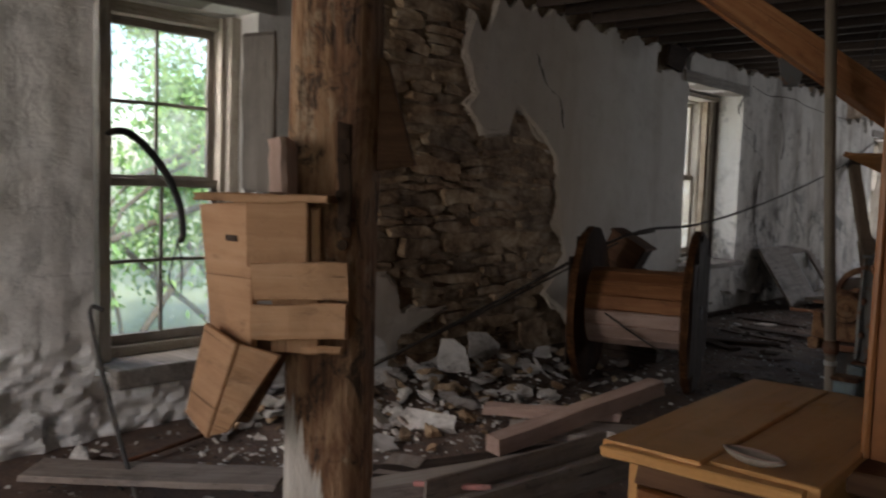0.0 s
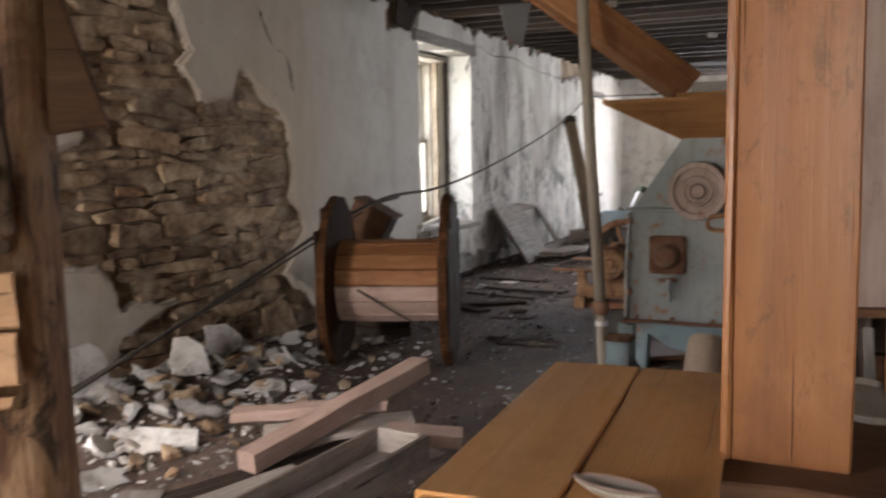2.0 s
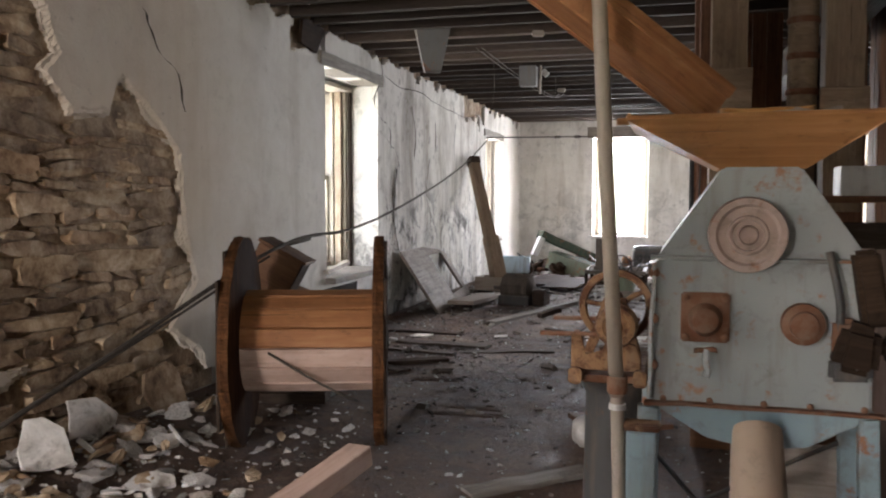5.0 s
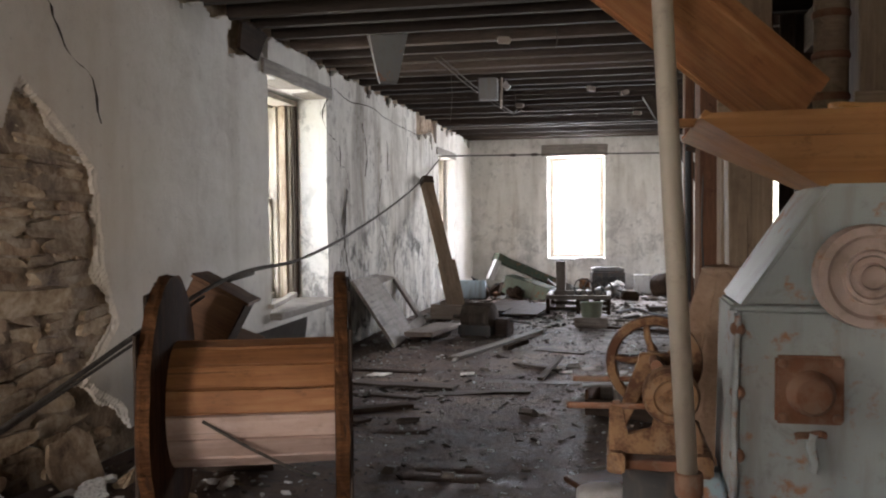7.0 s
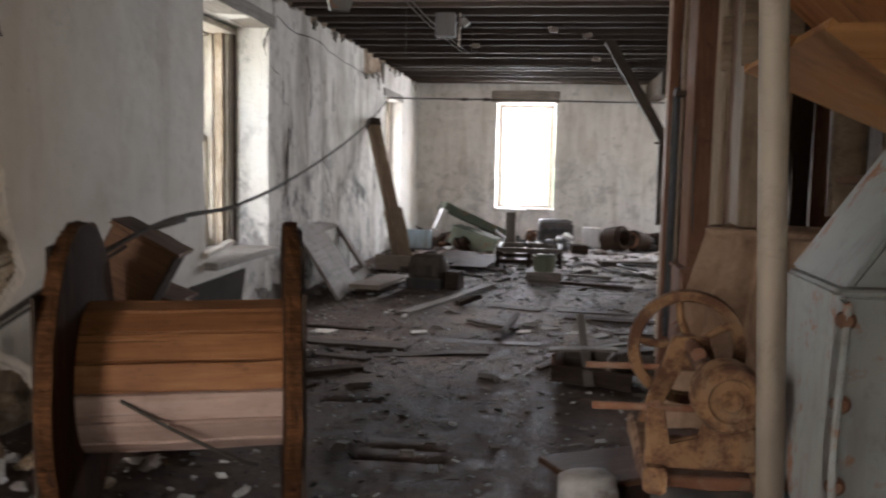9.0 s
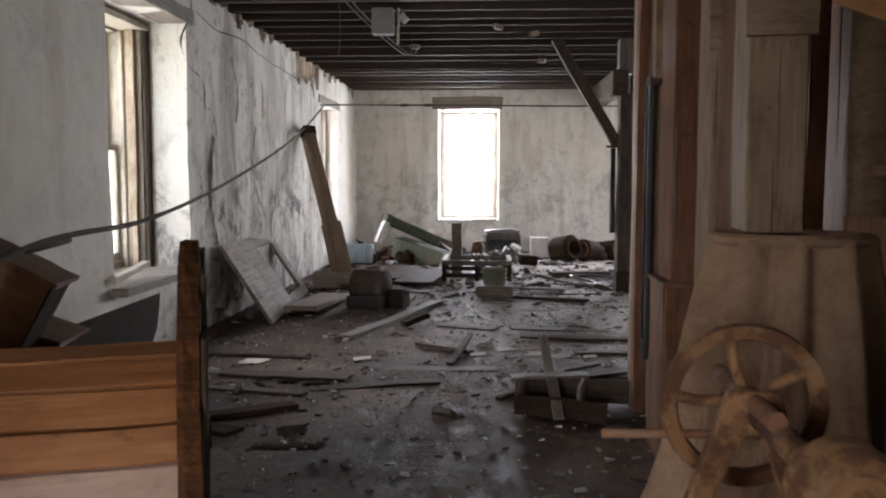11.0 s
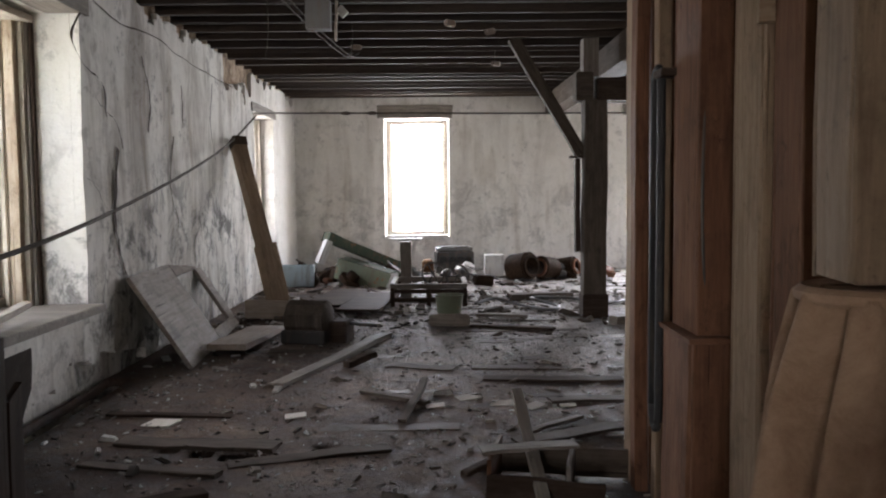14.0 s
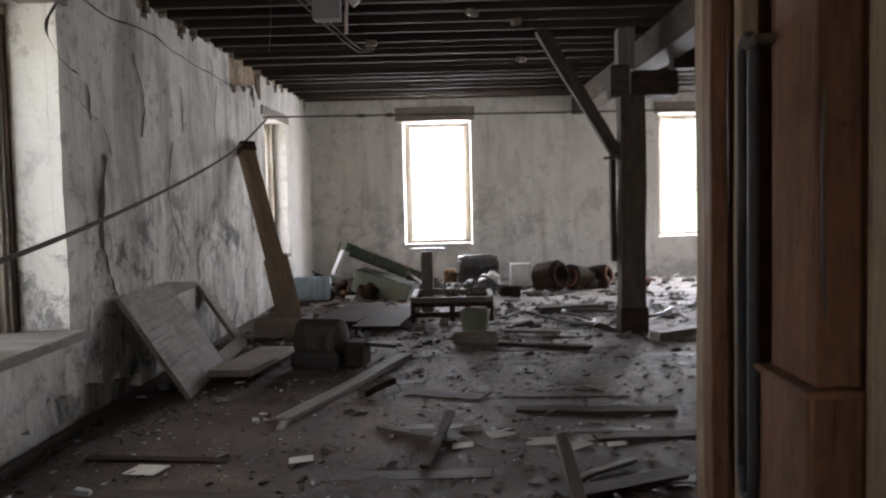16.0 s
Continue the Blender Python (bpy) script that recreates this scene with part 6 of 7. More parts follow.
trough = thing("small_trough", "small open wooden trough on the floor", "trough", pose(-3.05, 14.2, 0, 0, 0, -10))
for sx in (-1, 1):
    beam("side_board", (-0.24, sx * 0.17, 0.11), (0.24, sx * 0.17, 0.11), 0.025, 0.2, M_PALEWOOD, trough)
    beam("end_board", (sx * 0.24, -0.16, 0.11), (sx * 0.24, 0.16, 0.11), 0.025, 0.2, M_GREYWOOD, trough)
beam("bottom", (-0.23, 0, 0.015), (0.23, 0, 0.015), 0.32, 0.02, M_DARK, trough)
ws = thing("broken_moulding", "loose weathered moulding lying on the window sill", "moulding", pose(-3.72, 9.75, 0.64, 0, 0, 8))
beam("rail", (0, -0.4, 0.02), (0, 0.45, 0.05), 0.06, 0.04, M_FRAME, ws)
beam("rail", (-0.1, -0.4, 0.0), (-0.12, 0.3, 0.0), 0.04, 0.03, M_GREYWOOD, ws)

# ---- junk on the far floor ----
keg = thing("motor_housing", "brown boxy iron motor housing on the floor", "motor", pose(-2.42, 12.7, 0, 0, 0, -14))
lathe("drum", [(0.12, -0.2), (0.17, -0.18), (0.17, 0.18), (0.12, 0.2), (0.05, 0.22)], pose(0, 0, 0.21, 0, 90, 0), M_OLD, keg, "", 10)
block("bed", (0.0, 0, 0.06), (0.42, 0.34, 0.12), M_IRON, keg, bevel=0.01)
block("side_box", (0.3, 0.05, 0.1), (0.16, 0.22, 0.2), M_DARK, keg, bevel=0.01)
tube("shaft", [(-0.34, 0, 0.2), (-0.18, 0, 0.2)], 0.025, M_IRON, keg)
beam("arm", (0.36, 0.06, 0.17), (0.62, 0.1, 0.15), 0.05, 0.03, M_IRON, keg)
for k, (x_, y_, a_) in enumerate(((-2.5, 15.5, -8), (-2.05, 15.1, -6))):
    sp = thing("steel_sheet", "flat dark sheet panel lying on the floor", "panel", pose(x_, y_, 0.03, 0, 0, a_), group="flat dark panels")
    block("sheet", (0, 0, 0.02), (0.5, 1.6, 0.03), M_DARK, sp, bevel=0.004, wear=0.006)
cart = thing("platform_scale", "old platform scale with a low frame, wheels and pedestal", "scale", pose(-1.35, 15.4, 0))
for y_ in (-0.42, 0.42):
    beam("frame_rail", (-0.45, y_, 0.24), (0.45, y_, 0.24), 0.06, 0.06, M_GREYWOOD, cart)
    beam("frame_rail", (-0.45, y_, 0.08), (0.45, y_, 0.08), 0.05, 0.05, M_DARK, cart)
    for x_ in (-0.43, 0.0, 0.43):
        beam("frame_post", (x_, y_, 0.0), (x_, y_, 0.22), 0.05, 0.06, M_DARK, cart)
for x_ in (-0.43, 0.43):
    beam("cross_rail", (x_, -0.4, 0.25), (x_, 0.4, 0.25), 0.06, 0.05, M_GREYWOOD, cart)
beam("pedestal", (-0.3, 0.5, 0.0), (-0.3, 0.5, 0.72), 0.14, 0.2, M_GREYWOOD, cart)
block("pedestal_top", (-0.3, 0.5, 0.745), (0.42, 0.2, 0.03), M_WHITE, cart, bevel=0.008)
for x_, y_ in ((0.05, 0.3), (0.35, -0.05)):
    w_ = lathe("wheel", [(0.13, -0.012), (0.15, -0.012), (0.15, 0.012), (0.13, 0.012), (0.13, -0.012)], pose(x_, y_, 0.32, 78, 0, 12), M_IRON, cart, "", 24, False)
    for k in range(3):
        a = math.pi * k / 3
        tube("spoke", [(0.13 * math.cos(a), 0.13 * math.sin(a), 0), (-0.13 * math.cos(a), -0.13 * math.sin(a), 0)], 0.008, M_IRON, w_)
bucket = thing("pail", "pale green enamel pail on a small block", "pail", pose(-1.12, 13.65, 0))
lathe("body", [(0.0, 0.1), (0.12, 0.1), (0.145, 0.3), (0.15, 0.305), (0.14, 0.3), (0.115, 0.12), (0.0, 0.115)], pose(0, 0, 0), M_GREEN, bucket, "", 28, False)
block("base", (0, 0, 0.06), (0.42, 0.34, 0.12), M_OLDWHITE, bucket, "dusty square base", bevel=0.015, wear=0.01)
eng = thing("engine_block", "dark cast iron engine block with open cylinder bores", "engine block", pose(-0.98, 19.1, 0, 0, 0, 8))
block("body", (0, 0, 0.2), (0.62, 0.36, 0.36), M_IRON, eng, bevel=0.03, wear=0.01)
# black bores and a flat black slab carry the shade of open hollows
for k in range(4):
    lathe("bore", [(0.06, 0), (0.06, 0.05), (0.045, 0.05), (0.045, -0.02)], pose(-0.21 + 0.14 * k, -0.17, 0.22, 90, 0, 0), M_RUBBER, eng, n=16, closed=False)
block("head_rim", (0, 0.02, 0.4), (0.6, 0.3, 0.05), M_ZINC, eng, bevel=0.012)
block("well_slab", (0, 0.02, 0.43), (0.46, 0.2, 0.02), M_RUBBER, eng)
pk = thing("hose_bundle", "small orange brown bundle beside the engine block", "bundle", pose(-1.42, 19.3, 0.1))
part("bundle", lump(2, 9, 0.13, 0.1, 0.14), M_YRUST, pk, "", None, True)
wbx = thing("white_box", "white painted metal box on the floor", "box", pose(-0.35, 18.5, 0))
block("body", (0, 0, 0.17), (0.3, 0.26, 0.34), M_WHITE, wbx)
for x_, y_, r_, ang in ((0.02, 17.75, 0.21, 42), (0.42, 17.95, 0.17, -40), (0.76, 18.3, 0.15, 55)):
    mo = thing("motor_drum", "dark open iron motor casing lying on its side", "motor", pose(x_, y_, r_, 0, 0, ang), group="motor casings")
    lathe("shell", [(r_ * 0.75, -0.2), (r_, -0.17), (r_, 0.17), (r_ * 0.75, 0.2), (r_ * 0.7, 0.17), (r_ * 0.7, -0.17), (r_ * 0.75, -0.2)], pose(0, 0, 0, 80, 0, 0), M_GREASE, mo, "", 28, False)
    lathe("ring", [(r_ * 0.62, -0.02), (r_ * 0.82, -0.02), (r_ * 0.82, 0.02), (r_ * 0.62, 0.02), (r_ * 0.62, -0.02)], pose(0, -0.2, 0.02, 80, 0, 0), M_GREASE if r_ > 0.2 else M_RUST, mo, "worn metal ring", 28, False)
    block("foot", (0, 0, -r_ * 0.9), (r_ * 1.1, 0.26, r_ * 0.2), M_IRON, mo)
gt = thing("green_trough", "faded green metal trough lying tilted on the floor", "trough", pose(-2.3, 17.3, 0.14, 0, 14, -22))
plate("side_panel", [(-0.42, -0.14), (0.4, -0.14), (0.46, 0.16), (-0.42, 0.16)], 0.02, pose(0, -0.15, 0), M_GREEN, gt)
plate("side_panel", [(-0.42, -0.14), (0.4, -0.14), (0.46, 0.16), (-0.42, 0.16)], 0.02, pose(0, 0.15, 0), M_GREEN, gt)
block("top_panel", (0.0, 0, 0.16), (0.85, 0.3, 0.02), M_DKGREEN, gt)
block("end_panel", (0.43, 0, 0.02), (0.02, 0.28, 0.27), M_WHITE, gt)
db = thing("auger_tube", "long dark green auger trough propped up at one end", "auger")
beam("tube", (-2.85, 17.2, 0.72), (-1.7, 18.2, 0.12), 0.17, 0.14, M_DKGREEN, db, wear=0.006)
block("end_box", (-2.88, 17.15, 0.5), (0.1, 0.12, 0.36), M_WHITE, db, rot=(0, 25, 30))
blu = thing("enamel_tub", "pale blue enamel tub by the wall", "tub", pose(-3.3, 17.25, 0, 0, 0, 6))
for sy in (-1, 1):
    block("side", (0, sy * 0.15, 0.16), (0.52, 0.02, 0.28), M_CYAN, blu, bevel=0.006)
    block("end", (sy * 0.25, 0, 0.16), (0.02, 0.29, 0.28), M_CYAN, blu, bevel=0.006)
block("bottom", (0, 0, 0.02), (0.5, 0.3, 0.03), M_CYAN, blu)
rndj = random.Random(11)
for k in range(58):
    x_, y_ = rndj.uniform(-3.4, 1.5), rndj.uniform(16.6, 19.2)
    if k < 32:
        x_, y_ = rndj.uniform(-3.5, -2.2), rndj.uniform(17.2, 19.0)
    s_ = rndj.uniform(0.07, 0.19)
    t = thing("scrap_iron", "dark scrap machine part in the junk heap", "scrap", pose(x_, y_, s_ * 0.6, rndj.uniform(-30, 30), rndj.uniform(-30, 30), rndj.uniform(0, 360)), group="scrap heap")
    mt = rndj.choice((M_GREASE, M_IRON, M_GREASE, M_DARK, M_RUST, M_IRON, M_ZINC, M_WHITE))
    if k % 3 == 0:
        lathe("casting", [(s_ * 0.3, -s_ * 0.5), (s_, -s_ * 0.4), (s_, 0), (s_ * 0.6, s_ * 0.1), (s_ * 0.5, s_ * 0.6), (s_ * 0.2, s_ * 0.6)], pose(0, 0, 0), mt, t, "", 14)
    elif k % 3 == 1:
        block("casting", (0, 0, 0), (s_ * 2.2, s_ * 1.2, s_ * 1.1), mt, t, bevel=0.02, wear=0.02)
        tube("bar", [(-s_ * 1.6, 0, s_ * 0.5), (s_ * 1.8, s_ * 0.4, s_ * 0.2)], 0.014, M_IRON, t)
    else:
        part("casting", lump(2, k, s_ * 1.2, s_, s_ * 0.8), mt, t, "", None, True)
hs = thing("coiled_hose", "grey hose lying in loops on the floor", "hose")
tube("hose", curve_pts([(-0.8, 14.9, 0.04), (-0.55, 15.2, 0.06), (-0.3, 14.9, 0.03), (0.0, 14.4, 0.03), (0.15, 14.7, 0.03), (-0.1, 15.3, 0.05), (0.4, 15.4, 0.03), (0.8, 14.9, 0.03), (1.2, 15.5, 0.03)], 7), 0.02, M_ZINC, hs)


# ---- loose boards on the floor ----
def loose(p0, p1, w, t, mat, name="loose_board", label="dusty broken board lying on the floor", group="loose floor boards"):
    ob = thing(name, label, "board", group=group)
    sink = 0.027 if group else 0.0
    beam("board", (p0[0], p0[1], p0[2] - sink), (p1[0], p1[1], p1[2] - sink), w, t, mat, ob, wear=0.004, n=6)
    return ob


G, PL, DK, PK = M_DIRTY, M_GREYWOOD, M_DARK, M_PINKWOOD
for p0, p1, w, t, mat in (((-2.37, 10.85, 0.035), (-1.73, 12.95, 0.035), 0.11, 0.045, PL), ((-0.81, 14.1, 0.05), (-0.28, 13.95, 0.06), 0.1, 0.03, PL), ((-0.9, 13.5, 0.03), (-0.1, 13.2, 0.04), 0.1, 0.03, DK),
                          ((-0.35, 15.5, 0.06), (0.45, 15.75, 0.05), 0.16, 0.08, G), ((0.55, 13.55, 0.06), (1.3, 13.95, 0.06), 0.12, 0.09, PL), ((-1.75, 10.7, 0.03), (-1.3, 10.33, 0.04), 0.06, 0.03, G),
                          ((-1.45, 9.92, 0.03), (-1.32, 10.75, 0.1), 0.05, 0.025, G), ((-0.73, 9.7, 0.03), (-0.38, 9.95, 0.04), 0.05, 0.02, PL), ((-0.8, 9.5, 0.03), (-0.2, 9.72, 0.05), 0.14, 0.02, G),
                          ((-1.1, 8.98, 0.03), (-0.72, 9.4, 0.05), 0.05, 0.025, DK), ((-3.05, 9.2, 0.02), (-2.3, 9.0, 0.03), 0.08, 0.025, G), ((-3.0, 9.6, 0.02), (-2.1, 9.45, 0.03), 0.16, 0.025, G),
                          ((-2.3, 9.18, 0.02), (-1.5, 9.45, 0.02), 0.12, 0.02, G), ((-3.3, 10.2, 0.02), (-2.5, 10.1, 0.02), 0.07, 0.025, DK), ((-3.35, 8.6, 0.03), (-2.5, 8.2, 0.03), 0.14, 0.03, DK),
                          ((-1.35, 5.62, 0.03), (-0.85, 6.05, 0.05), 0.13, 0.03, PL), ((-2.9, 8.35, 0.03), (-2.3, 8.75, 0.03), 0.1, 0.04, DK), ((-1.6, 11.6, 0.02), (-1.1, 11.4, 0.03), 0.16, 0.02, G),
                          ((-1.95, 11.5, 0.05), (-1.75, 11.7, 0.1), 0.08, 0.05, DK), ((0.2, 10.5, 0.02), (-0.5, 10.4, 0.03), 0.12, 0.02, G), ((-0.9, 11.1, 0.02), (0.1, 11.0, 0.03), 0.14, 0.02, DK)):
    loose(p0, p1, w, t, mat)
# pile of timbers by the desk
G, PL = M_DUSTY, M_PALEWOOD
for p0, p1, w, t, mat, lab in (((-1.95, 3.95, 0.13), (-1.72, 5.2, 0.28), 0.11, 0.09, PK, "pinkish squared timber lying across a board pile"), ((-2.45, 4.5, 0.12), (-1.75, 4.85, 0.16), 0.13, 0.05, PK, "short pale pinkish board in a pile"),
                               ((-2.15, 4.35, 0.1), (-1.55, 4.75, 0.12), 0.26, 0.03, PL, "wide pale board in a pile"), ((-1.9, 2.9, 0.12), (-1.25, 4.35, 0.13), 0.17, 0.04, G, "long grey plank in a pile"),
                               ((-2.1, 2.95, 0.08), (-1.7, 4.0, 0.1), 0.2, 0.03, PL, "wide pale plank in a pile"), ((-2.25, 3.3, 0.05), (-1.7, 4.6, 0.06), 0.15, 0.03, DK, "dark plank in a pile"),
                               ((-1.55, 4.5, 0.14), (-1.25, 4.65, 0.1), 0.16, 0.06, PK, "short split timber offcut"), ((-2.25, 3.65, 0.06), (-2.1, 3.35, 0.05), 0.18, 0.03, G, "small grey board on rubble"),
                               ((-1.6, 2.4, 0.06), (-0.95, 3.1, 0.07), 0.2, 0.04, G, "grey plank on the floor"), ((-3.2, 2.2, 0.1), (-2.3, 2.9, 0.12), 0.24, 0.03, G, "grey board on the rubble"),
                               ((-2.95, 1.7, 0.06), (-2.45, 1.9, 0.06), 0.1, 0.03, PL, "pale slat on the floor"), ((-2.9, 1.85, 0.09), (-2.4, 2.05, 0.09), 0.08, 0.03, PL, "pale slat on the floor"), ((-2.85, 1.55, 0.06), (-2.4, 1.72, 0.06), 0.08, 0.03, PL, "pale slat on the floor")):
    loose(p0, p1, w, t, mat, "loose_timber", lab, "")
tr = thing("board_trough", "open wooden trough of dusty boards in the pile", "trough", span((-1.48, 3.05, 0.14), (-1.33, 4.2, 0.14)))
beam("bottom", (-0.57, 0, 0.02), (0.57, 0, 0.02), 0.22, 0.025, M_PALEWOOD, tr)
for sx in (-1, 1):
    beam("side_board", (-0.58, sx * 0.12, 0.06), (0.58, sx * 0.12, 0.06), 0.022, 0.13, M_DUSTY, tr, wear=0.004)
beam("end_board", (0.55, -0.1, 0.06), (0.55, 0.1, 0.06), 0.02, 0.15, M_PALEWOOD, tr)
stick = thing("red_stick", "faded red painted stick on the board pile", "stick")
beam("stick", (-1.78, 3.2, 0.17), (-1.45, 3.3, 0.21), 0.03, 0.02, M_RED, stick)
bx = thing("broken_crate", "dark broken wooden crate by the casings", "crate", pose(-0.72, 8.75, 0, 0, 0, -12))
beam("side_board", (-0.25, -0.2, 0.07), (0.25, -0.2, 0.06), 0.02, 0.11, M_DARK, bx, wear=0.006)
beam("side_board", (-0.25, 0.2, 0.08), (0.4, 0.2, 0.08), 0.02, 0.14, M_OLD, bx)
beam("end_board", (-0.25, -0.2, 0.1), (-0.25, 0.2, 0.1), 0.02, 0.18, M_BROWN, bx)
beam("middle_board", (0.1, -0.2, 0.1), (0.1, 0.2, 0.1), 0.02, 0.18, M_GREYWOOD, bx)
beam("lid_slat", (-0.3, -0.1, 0.2), (0.12, 0.05, 0.21), 0.1, 0.015, M_GREYWOOD, bx)
lst = thing("broken_stick", "thin broken slat leaning over the crate", "slat")
beam("slat", (-0.78, 8.4, 0.05), (-0.82, 9.3, 0.34), 0.06, 0.02, M_GREYWOOD, lst)
lid = thing("floor_panel", "dark square floor panel lying loose", "panel", pose(-0.75, 7.0, 0.02, 0, 0, 30))
block("panel", (0, 0, 0.015), (0.5, 0.4, 0.03), M_BROWN, lid, wear=0.006)
for k, (x_, y_, a_, s_) in enumerate(((-1.03, 10.51, 20, 0.16), (-0.8, 10.36, -10, 0.18), (-0.62, 10.27, 40, 0.14), (-2.11, 10.09, 10, 0.13), (-1.25, 10.3, 5, 0.12), (-2.9, 9.98, -20, 0.2), (-0.4, 10.3, 0, 0.1))):
    pa = thing("paper_scrap", "crumpled pale paper or plaster flake on the floor", "paper", pose(x_, y_, floor_z(x_, y_) + 0.01, 3, -4, a_), group="pale scraps on the floor")
    bm = bmesh.new()
    g = [[bm.verts.new((s_ * (i / 4 - 0.5) * (1 + 0.3 * noise.noise(Vector((k, j, 0)))), s_ * 0.7 * (j / 3 - 0.5) * (1 + 0.4 * noise.noise(Vector((k, i, 5)))), 0.012 * noise.noise(Vector((i, j, k))))) for j in range(4)] for i in range(5)]
    for i in range(4):
        for j in range(3):
            bm.faces.new((g[i][j], g[i + 1][j], g[i + 1][j + 1], g[i][j + 1]))
    pg = part("sheet", bm, M_PAPER, pa)
    pg.modifiers.new("thick", "SOLIDIFY").thickness = 0.008

# ---- fallen stones and plaster at the foot of the wall ----
variants = []
for k in range(10):
    bm = bmesh.new()
    rc = random.Random(k + 50)
    for _ in range(14):
        bm.verts.new((rc.uniform(-1, 1), rc.uniform(-1, 1), rc.choice((-1, 1)) * rc.uniform(0.6, 1) * (1 if rc.random() < 0.7 else 0.2)))
    bmesh.ops.convex_hull(bm, input=bm.verts[:])
    bmesh.ops.delete(bm, geom=[v for v in bm.verts if not v.link_faces], context="VERTS")
    bmesh.ops.bevel(bm, geom=bm.edges[:], offset=0.06, segments=1, affect="EDGES")
    bmesh.ops.subdivide_edges(bm, edges=[e for e in bm.edges if e.calc_length() > 0.5], cuts=2, use_grid_fill=True)
    bmesh.ops.triangulate(bm, faces=bm.faces[:])
    for v in bm.verts:
        v.co += Vector((noise.noise(v.co * 2.3), noise.noise(v.co * 2.3 + Vector((9, 0, 0))), noise.noise(v.co * 2.3 + Vector((0, 9, 0))))) * 0.22 + v.co * 0.16 * noise.noise(v.co * 6)
    me = bpy.data.meshes.new("chunk")
    bm.to_mesh(me)
    bm.free()
    me.materials.append(M_CHUNK)
    variants.append(me)
variants_stone = [v.copy() for v in variants]
for v in variants_stone:
    v.materials[0] = M_STONE
rr = random.Random(4)
BIG = [(-3.3, 5.2, 0.2), (-3.2, 5.45, 0.22), (-3.05, 5.35, 0.16), (-3.12, 5.75, 0.18), (-2.9, 4.7, 0.2), (-2.75, 4.4, 0.17), (-2.62, 4.55, 0.15), (-2.85, 4.15, 0.12), (-2.95, 5.0, 0.14), (-2.5, 4.9, 0.09)]
for k in range(240):
    if k < len(BIG):
        x_, y_, s_ = BIG[k][0], BIG[k][1], BIG[k][2] * 0.55
    else:
        y_ = rr.triangular(2.4, 7.0, 4.6)
        x_ = -3.55 + abs(rr.gauss(0, 0.55)) + (0.15 if y_ > 4 else 0)
        if x_ > -2.1:
            continue
        s_ = 0.022 * (4.2 ** rr.random()) * (1.3 if x_ < -3.2 else 1)
    stone = rr.random() < 0.4
    ob = new("stone_chunk" if stone else "plaster_chunk", rr.choice(variants_stone if stone else variants))
    ob.matrix_basis = pose(x_, y_, floor_z(x_, y_) + s_ * 0.3, rr.uniform(-35, 35), rr.uniform(-35, 35), rr.uniform(0, 360)) @ Matrix.Diagonal((s_, s_ * rr.uniform(0.5, 1), s_ * rr.uniform(0.16, 0.45), 1))
    tagged(ob, "fallen brown field stone in the rubble" if stone else "broken pale plaster lump in the rubble", "stone" if stone else "rubble", "rubble at the wall")
slabs = [(-3.45, 6.35, 0.42, 0.36, 82, 20, M_MORTAR), (-3.38, 5.6, 0.3, 0.26, 70, 30, M_CHUNK), (-3.25, 5.1, 0.26, 0.3, 60, 35, M_CHUNK), (-2.7, 4.25, 0.42, 0.2, 35, 62, M_CHUNK), (-3.5, 4.55, 0.34, 0.3, 85, 14, M_CHUNK)]
for k in range(14):
    slabs.append((rr.uniform(-3.4, -2.5), rr.uniform(3.6, 6.0), rr.uniform(0.1, 0.24), rr.uniform(0.08, 0.18), rr.uniform(0, 180), rr.uniform(35, 80), M_CHUNK))
for x_, y_, w_, h_, a_, tl, mt in slabs:
    sl = thing("plaster_slab", "broken plaster slab leaning at the foot of the wall", "rubble", group="plaster slabs", m=pose(x_, y_, floor_z(x_, y_) + h_ * 0.42 * math.cos(radians(tl)), -tl, 0, a_))
    n_ = rr.randint(9, 13)
    ring_ = []
    for i_ in range(n_):
        a2 = 2 * math.pi * (i_ + rr.uniform(-0.3, 0.3)) / n_
        f_ = rr.uniform(0.62, 1.12) / max(abs(math.cos(a2)), abs(math.sin(a2))) ** 0.5
        ring_.append((w_ / 2 * f_ * math.cos(a2), h_ / 2 * f_ * math.sin(a2)))
    plate("slab", ring_, rr.uniform(0.014, 0.032), pose(0, 0, 0), mt, sl, bevel=0.004)


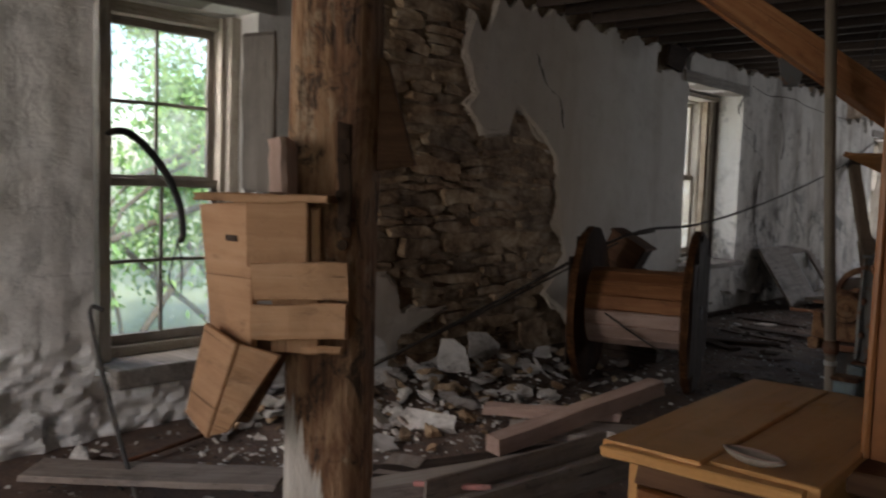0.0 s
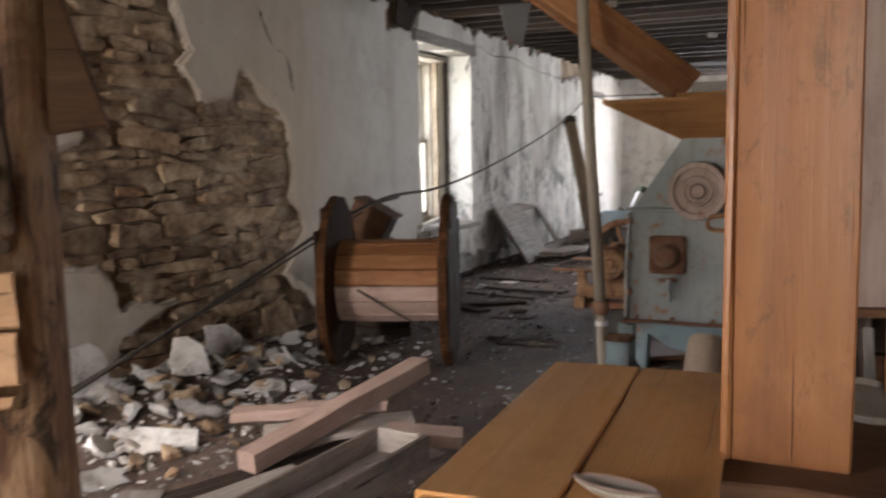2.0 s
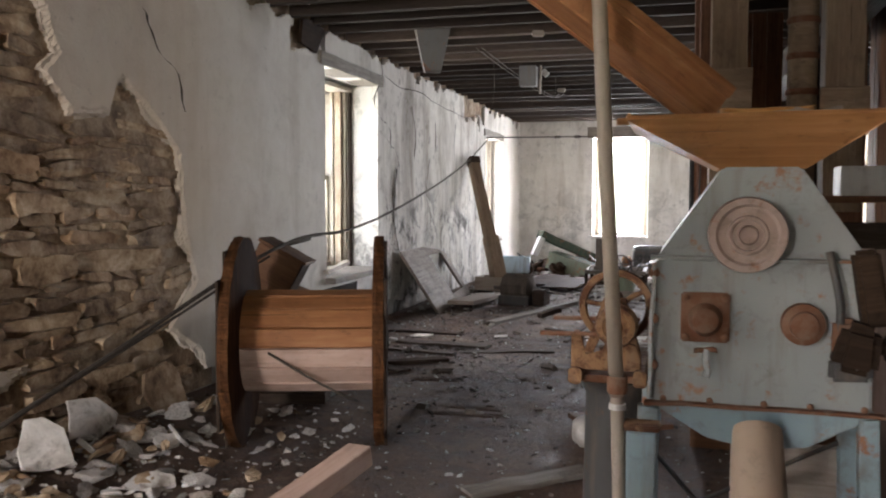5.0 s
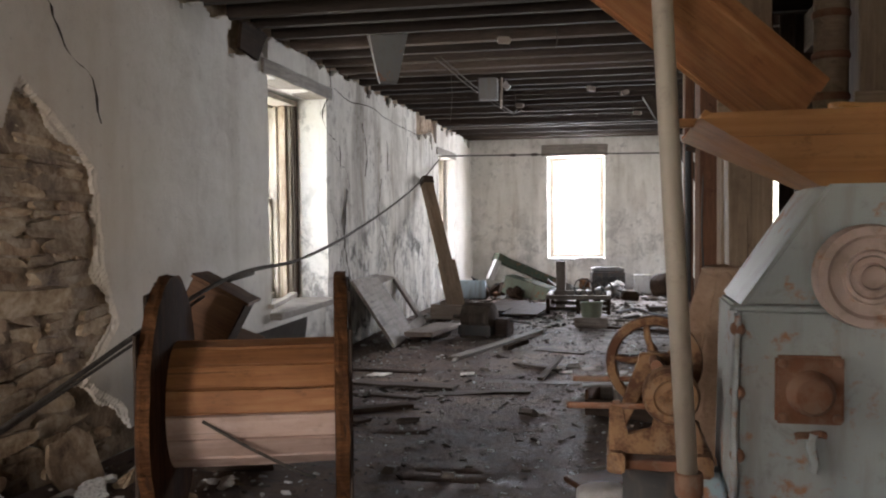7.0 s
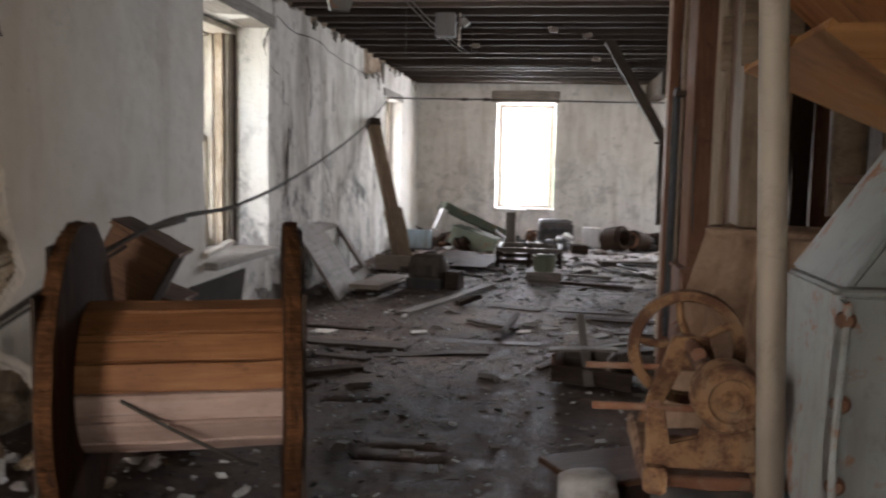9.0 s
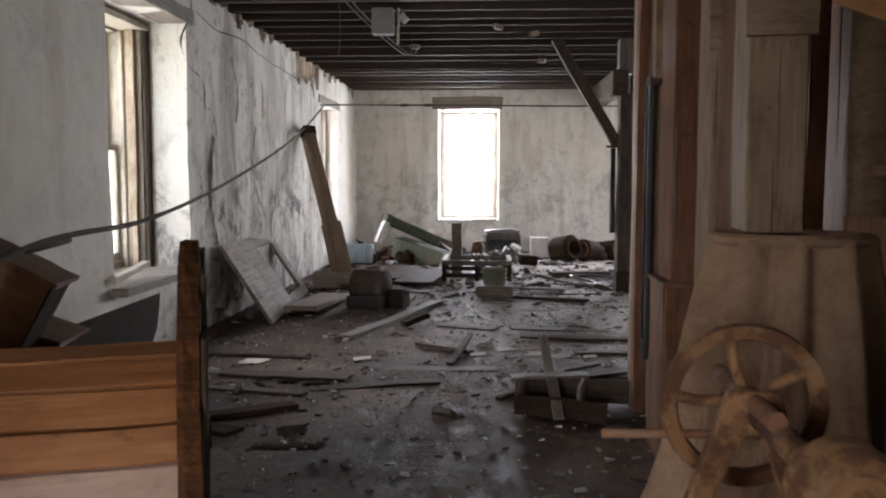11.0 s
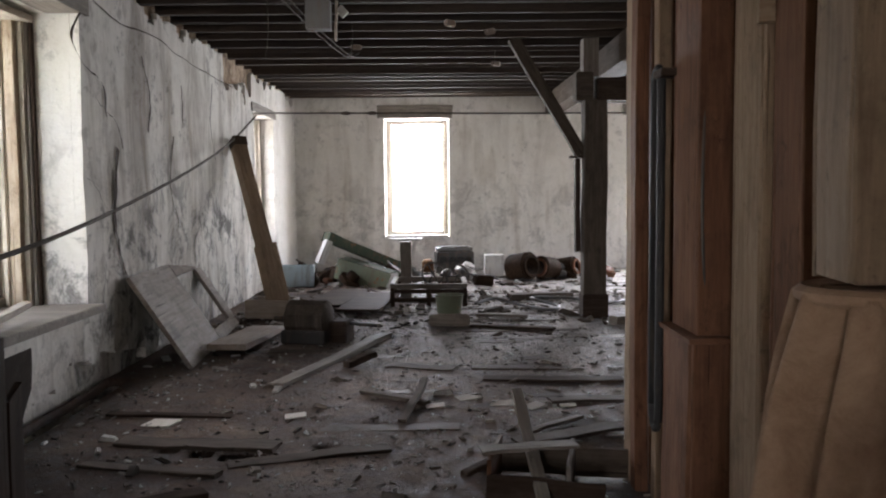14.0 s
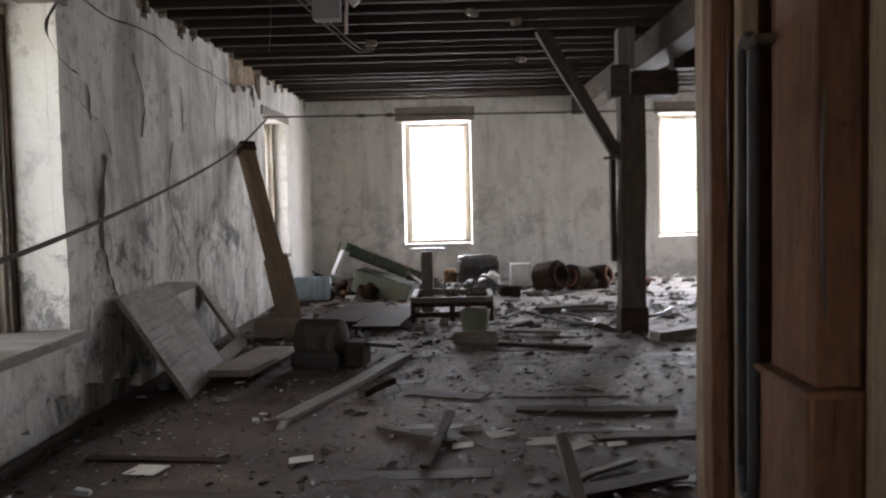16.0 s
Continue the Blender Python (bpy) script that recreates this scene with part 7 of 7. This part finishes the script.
def scatter(name, n_, area, smin, smax, mat, label, seed, weight=None):
    """Small litter joined into one object of flat bits."""
    r_ = random.Random(seed)
    verts, faces = [], []
    made = 0
    while made < n_:
        x_, y_ = r_.uniform(area[0], area[1]), r_.uniform(area[2], area[3])
        if weight and r_.random() > weight(x_, y_):
            continue
        made += 1
        s_ = smin * (smax / smin) ** (r_.random() ** 1.8)
        m = Matrix.Translation((x_, y_, floor_z(x_, y_) + s_ * 0.12)) @ Euler((r_.gauss(0, 0.25), r_.gauss(0, 0.25), r_.uniform(0, 6.28))).to_matrix().to_4x4()
        l_, w_, h_ = s_ * r_.uniform(0.7, 2.2), s_ * r_.uniform(0.4, 0.9), s_ * r_.uniform(0.12, 0.5)
        b = len(verts)
        for a, c, e in ((-1, -1, -1), (1, -1, -1), (1, 1, -1), (-1, 1, -1), (-0.7, -0.8, 1), (0.8, -0.6, 1), (0.6, 0.9, 1), (-0.8, 0.7, 1)):
            verts.append(m @ Vector((a * l_ / 2 * r_.uniform(0.8, 1.1), c * w_ / 2 * r_.uniform(0.8, 1.1), e * h_ / 2)))
        faces += [tuple(b + i for i in f) for f in ((0, 3, 2, 1), (4, 5, 6, 7), (0, 1, 5, 4), (1, 2, 6, 5), (2, 3, 7, 6), (3, 0, 4, 7))]
    ob = from_lists(name, verts, faces, mat)
    return tagged(ob, label, "litter", kind="stuff")


scatter("floor_litter", 12000, (WX + 0.1, 1.6, 1.5, 16), 0.008, 0.035, M_BITS, "wood chips, plaster crumbs and dirt over the floor", 1)
scatter("floor_litter", 420, (WX + 0.1, 1.6, 7, 19), 0.03, 0.09, M_BITS, "larger splinters and flakes over the floor", 2)
scatter("plaster_crumbs", 900, (WX + 0.05, -1.5, 2.2, 7.8), 0.007, 0.06, M_CHUNK, "pale plaster crumbs below the bare wall", 3, lambda x_, y_: math.exp(-((x_ + 2.95) / 0.65) ** 2 - ((y_ - 4.5) / 1.6) ** 2))
scatter("far_litter", 700, (WX + 0.1, 2.5, 13.5, 19.5), 0.05, 0.16, M_BITS, "scrap bits among the far junk", 5)

# ---- bare stones of the wall ----
unit_stones = []
for k in range(18):
    rc = random.Random(k + 300)
    bm = bmesh.new()
    bmesh.ops.create_cube(bm, size=2)
    bmesh.ops.subdivide_edges(bm, edges=bm.edges[:], cuts=2, use_grid_fill=True)
    o = Vector((k * 2.7, k * 1.3, 0))
    slant, taper = rc.uniform(-0.3, 0.3), rc.uniform(-0.25, 0.25)
    for v in bm.verts:
        c = v.co.copy()
        ends = 1 - 0.12 * (abs(c.y) > 0.9 and abs(c.z) > 0.9)
        v.co = Vector((c.x + 0.25 * noise.noise(c * 1.7 + o) + 0.3 * slant * c.z,
                       c.y * ends + 0.2 * noise.noise(c * 1.4 + o + Vector((5, 0, 0))) + 0.12 * slant * c.z,
                       c.z * ends * (1 + taper * c.y) + 0.34 * noise.noise(Vector((c.y * 1.5, c.z, k * 3)))))
    me = bpy.data.meshes.new("stone")
    bm.to_mesh(me)
    bm.free()
    me.materials.append(M_STONE)
    unit_stones.append(me)
r_ = random.Random(21)
z = 0.03
while z < 2.98:
    h = r_.choice((0.05, 0.065, 0.08, 0.1, 0.13)) * r_.uniform(0.85, 1.15)
    y = 4.1 + r_.uniform(0, 0.3)
    while y < 7.4:
        w = h * r_.uniform(2.0, 5.6) + 0.05
        two = h > 0.11 and r_.random() < 0.35
        if inside(PATCH, y + w / 2, z + h / 2) or (inside(PATCH, y + w * 0.8, z + h / 2) and r_.random() < 0.5):
            for zz, hh in ((z, h * 0.45), (z + h * 0.52, h * 0.48)) if two else ((z, h),):
                st = new("stone", r_.choice(unit_stones))
                st.parent = wall_left
                deep = r_.uniform(-0.042, 0.0) - (0.006 if y > 6.2 else 0) - (0 if inside(PATCH, y + w, z + h / 2) and inside(PATCH, y, z + h / 2) else 0.022)
                st.matrix_basis = pose(WX - 0.047 + deep, y + w / 2, zz + hh / 2 + 0.03 * math.sin(y * 2.1 + z) + r_.uniform(-0.012, 0.012), r_.gauss(0, 4), r_.uniform(-8, 8), r_.uniform(-7, 7)) @ Matrix.Diagonal((0.05, w * r_.uniform(0.44, 0.52), hh * r_.uniform(0.42, 0.56), 1))
        y += w + r_.uniform(0.004, 0.02)
    z += h + r_.uniform(0.002, 0.01)

# ---- worn floor boards showing through the dirt ----
r_ = random.Random(8)
y = 8.6
while y < 17.5:
    w_ = r_.uniform(0.1, 0.15)
    x = -3.5 + r_.uniform(0, 0.8)
    while x < 2.2:
        l_ = r_.uniform(0.5, 2.2)
        gap_ = any(a - 0.03 < x + l_ and b + 0.03 > x and c - 0.08 < y < d + 0.08 for a, b, c, d in HOLES)
        if not gap_ and r_.random() < (0.75 if x > -1.2 else 0.45):
            fb = part("floor_board", board_bm(l_ - 0.02, w_ - 0.01, 0.03, 0.004, n=3, seed=r_.randint(0, 999)), M_PLANK, floor, "", pose(x + l_ / 2, y, r_.triangular(-0.042, -0.017, -0.029), r_.gauss(0, 1.0), r_.gauss(0, 0.35), r_.gauss(0, 0.5)))
        x += l_
    y += w_
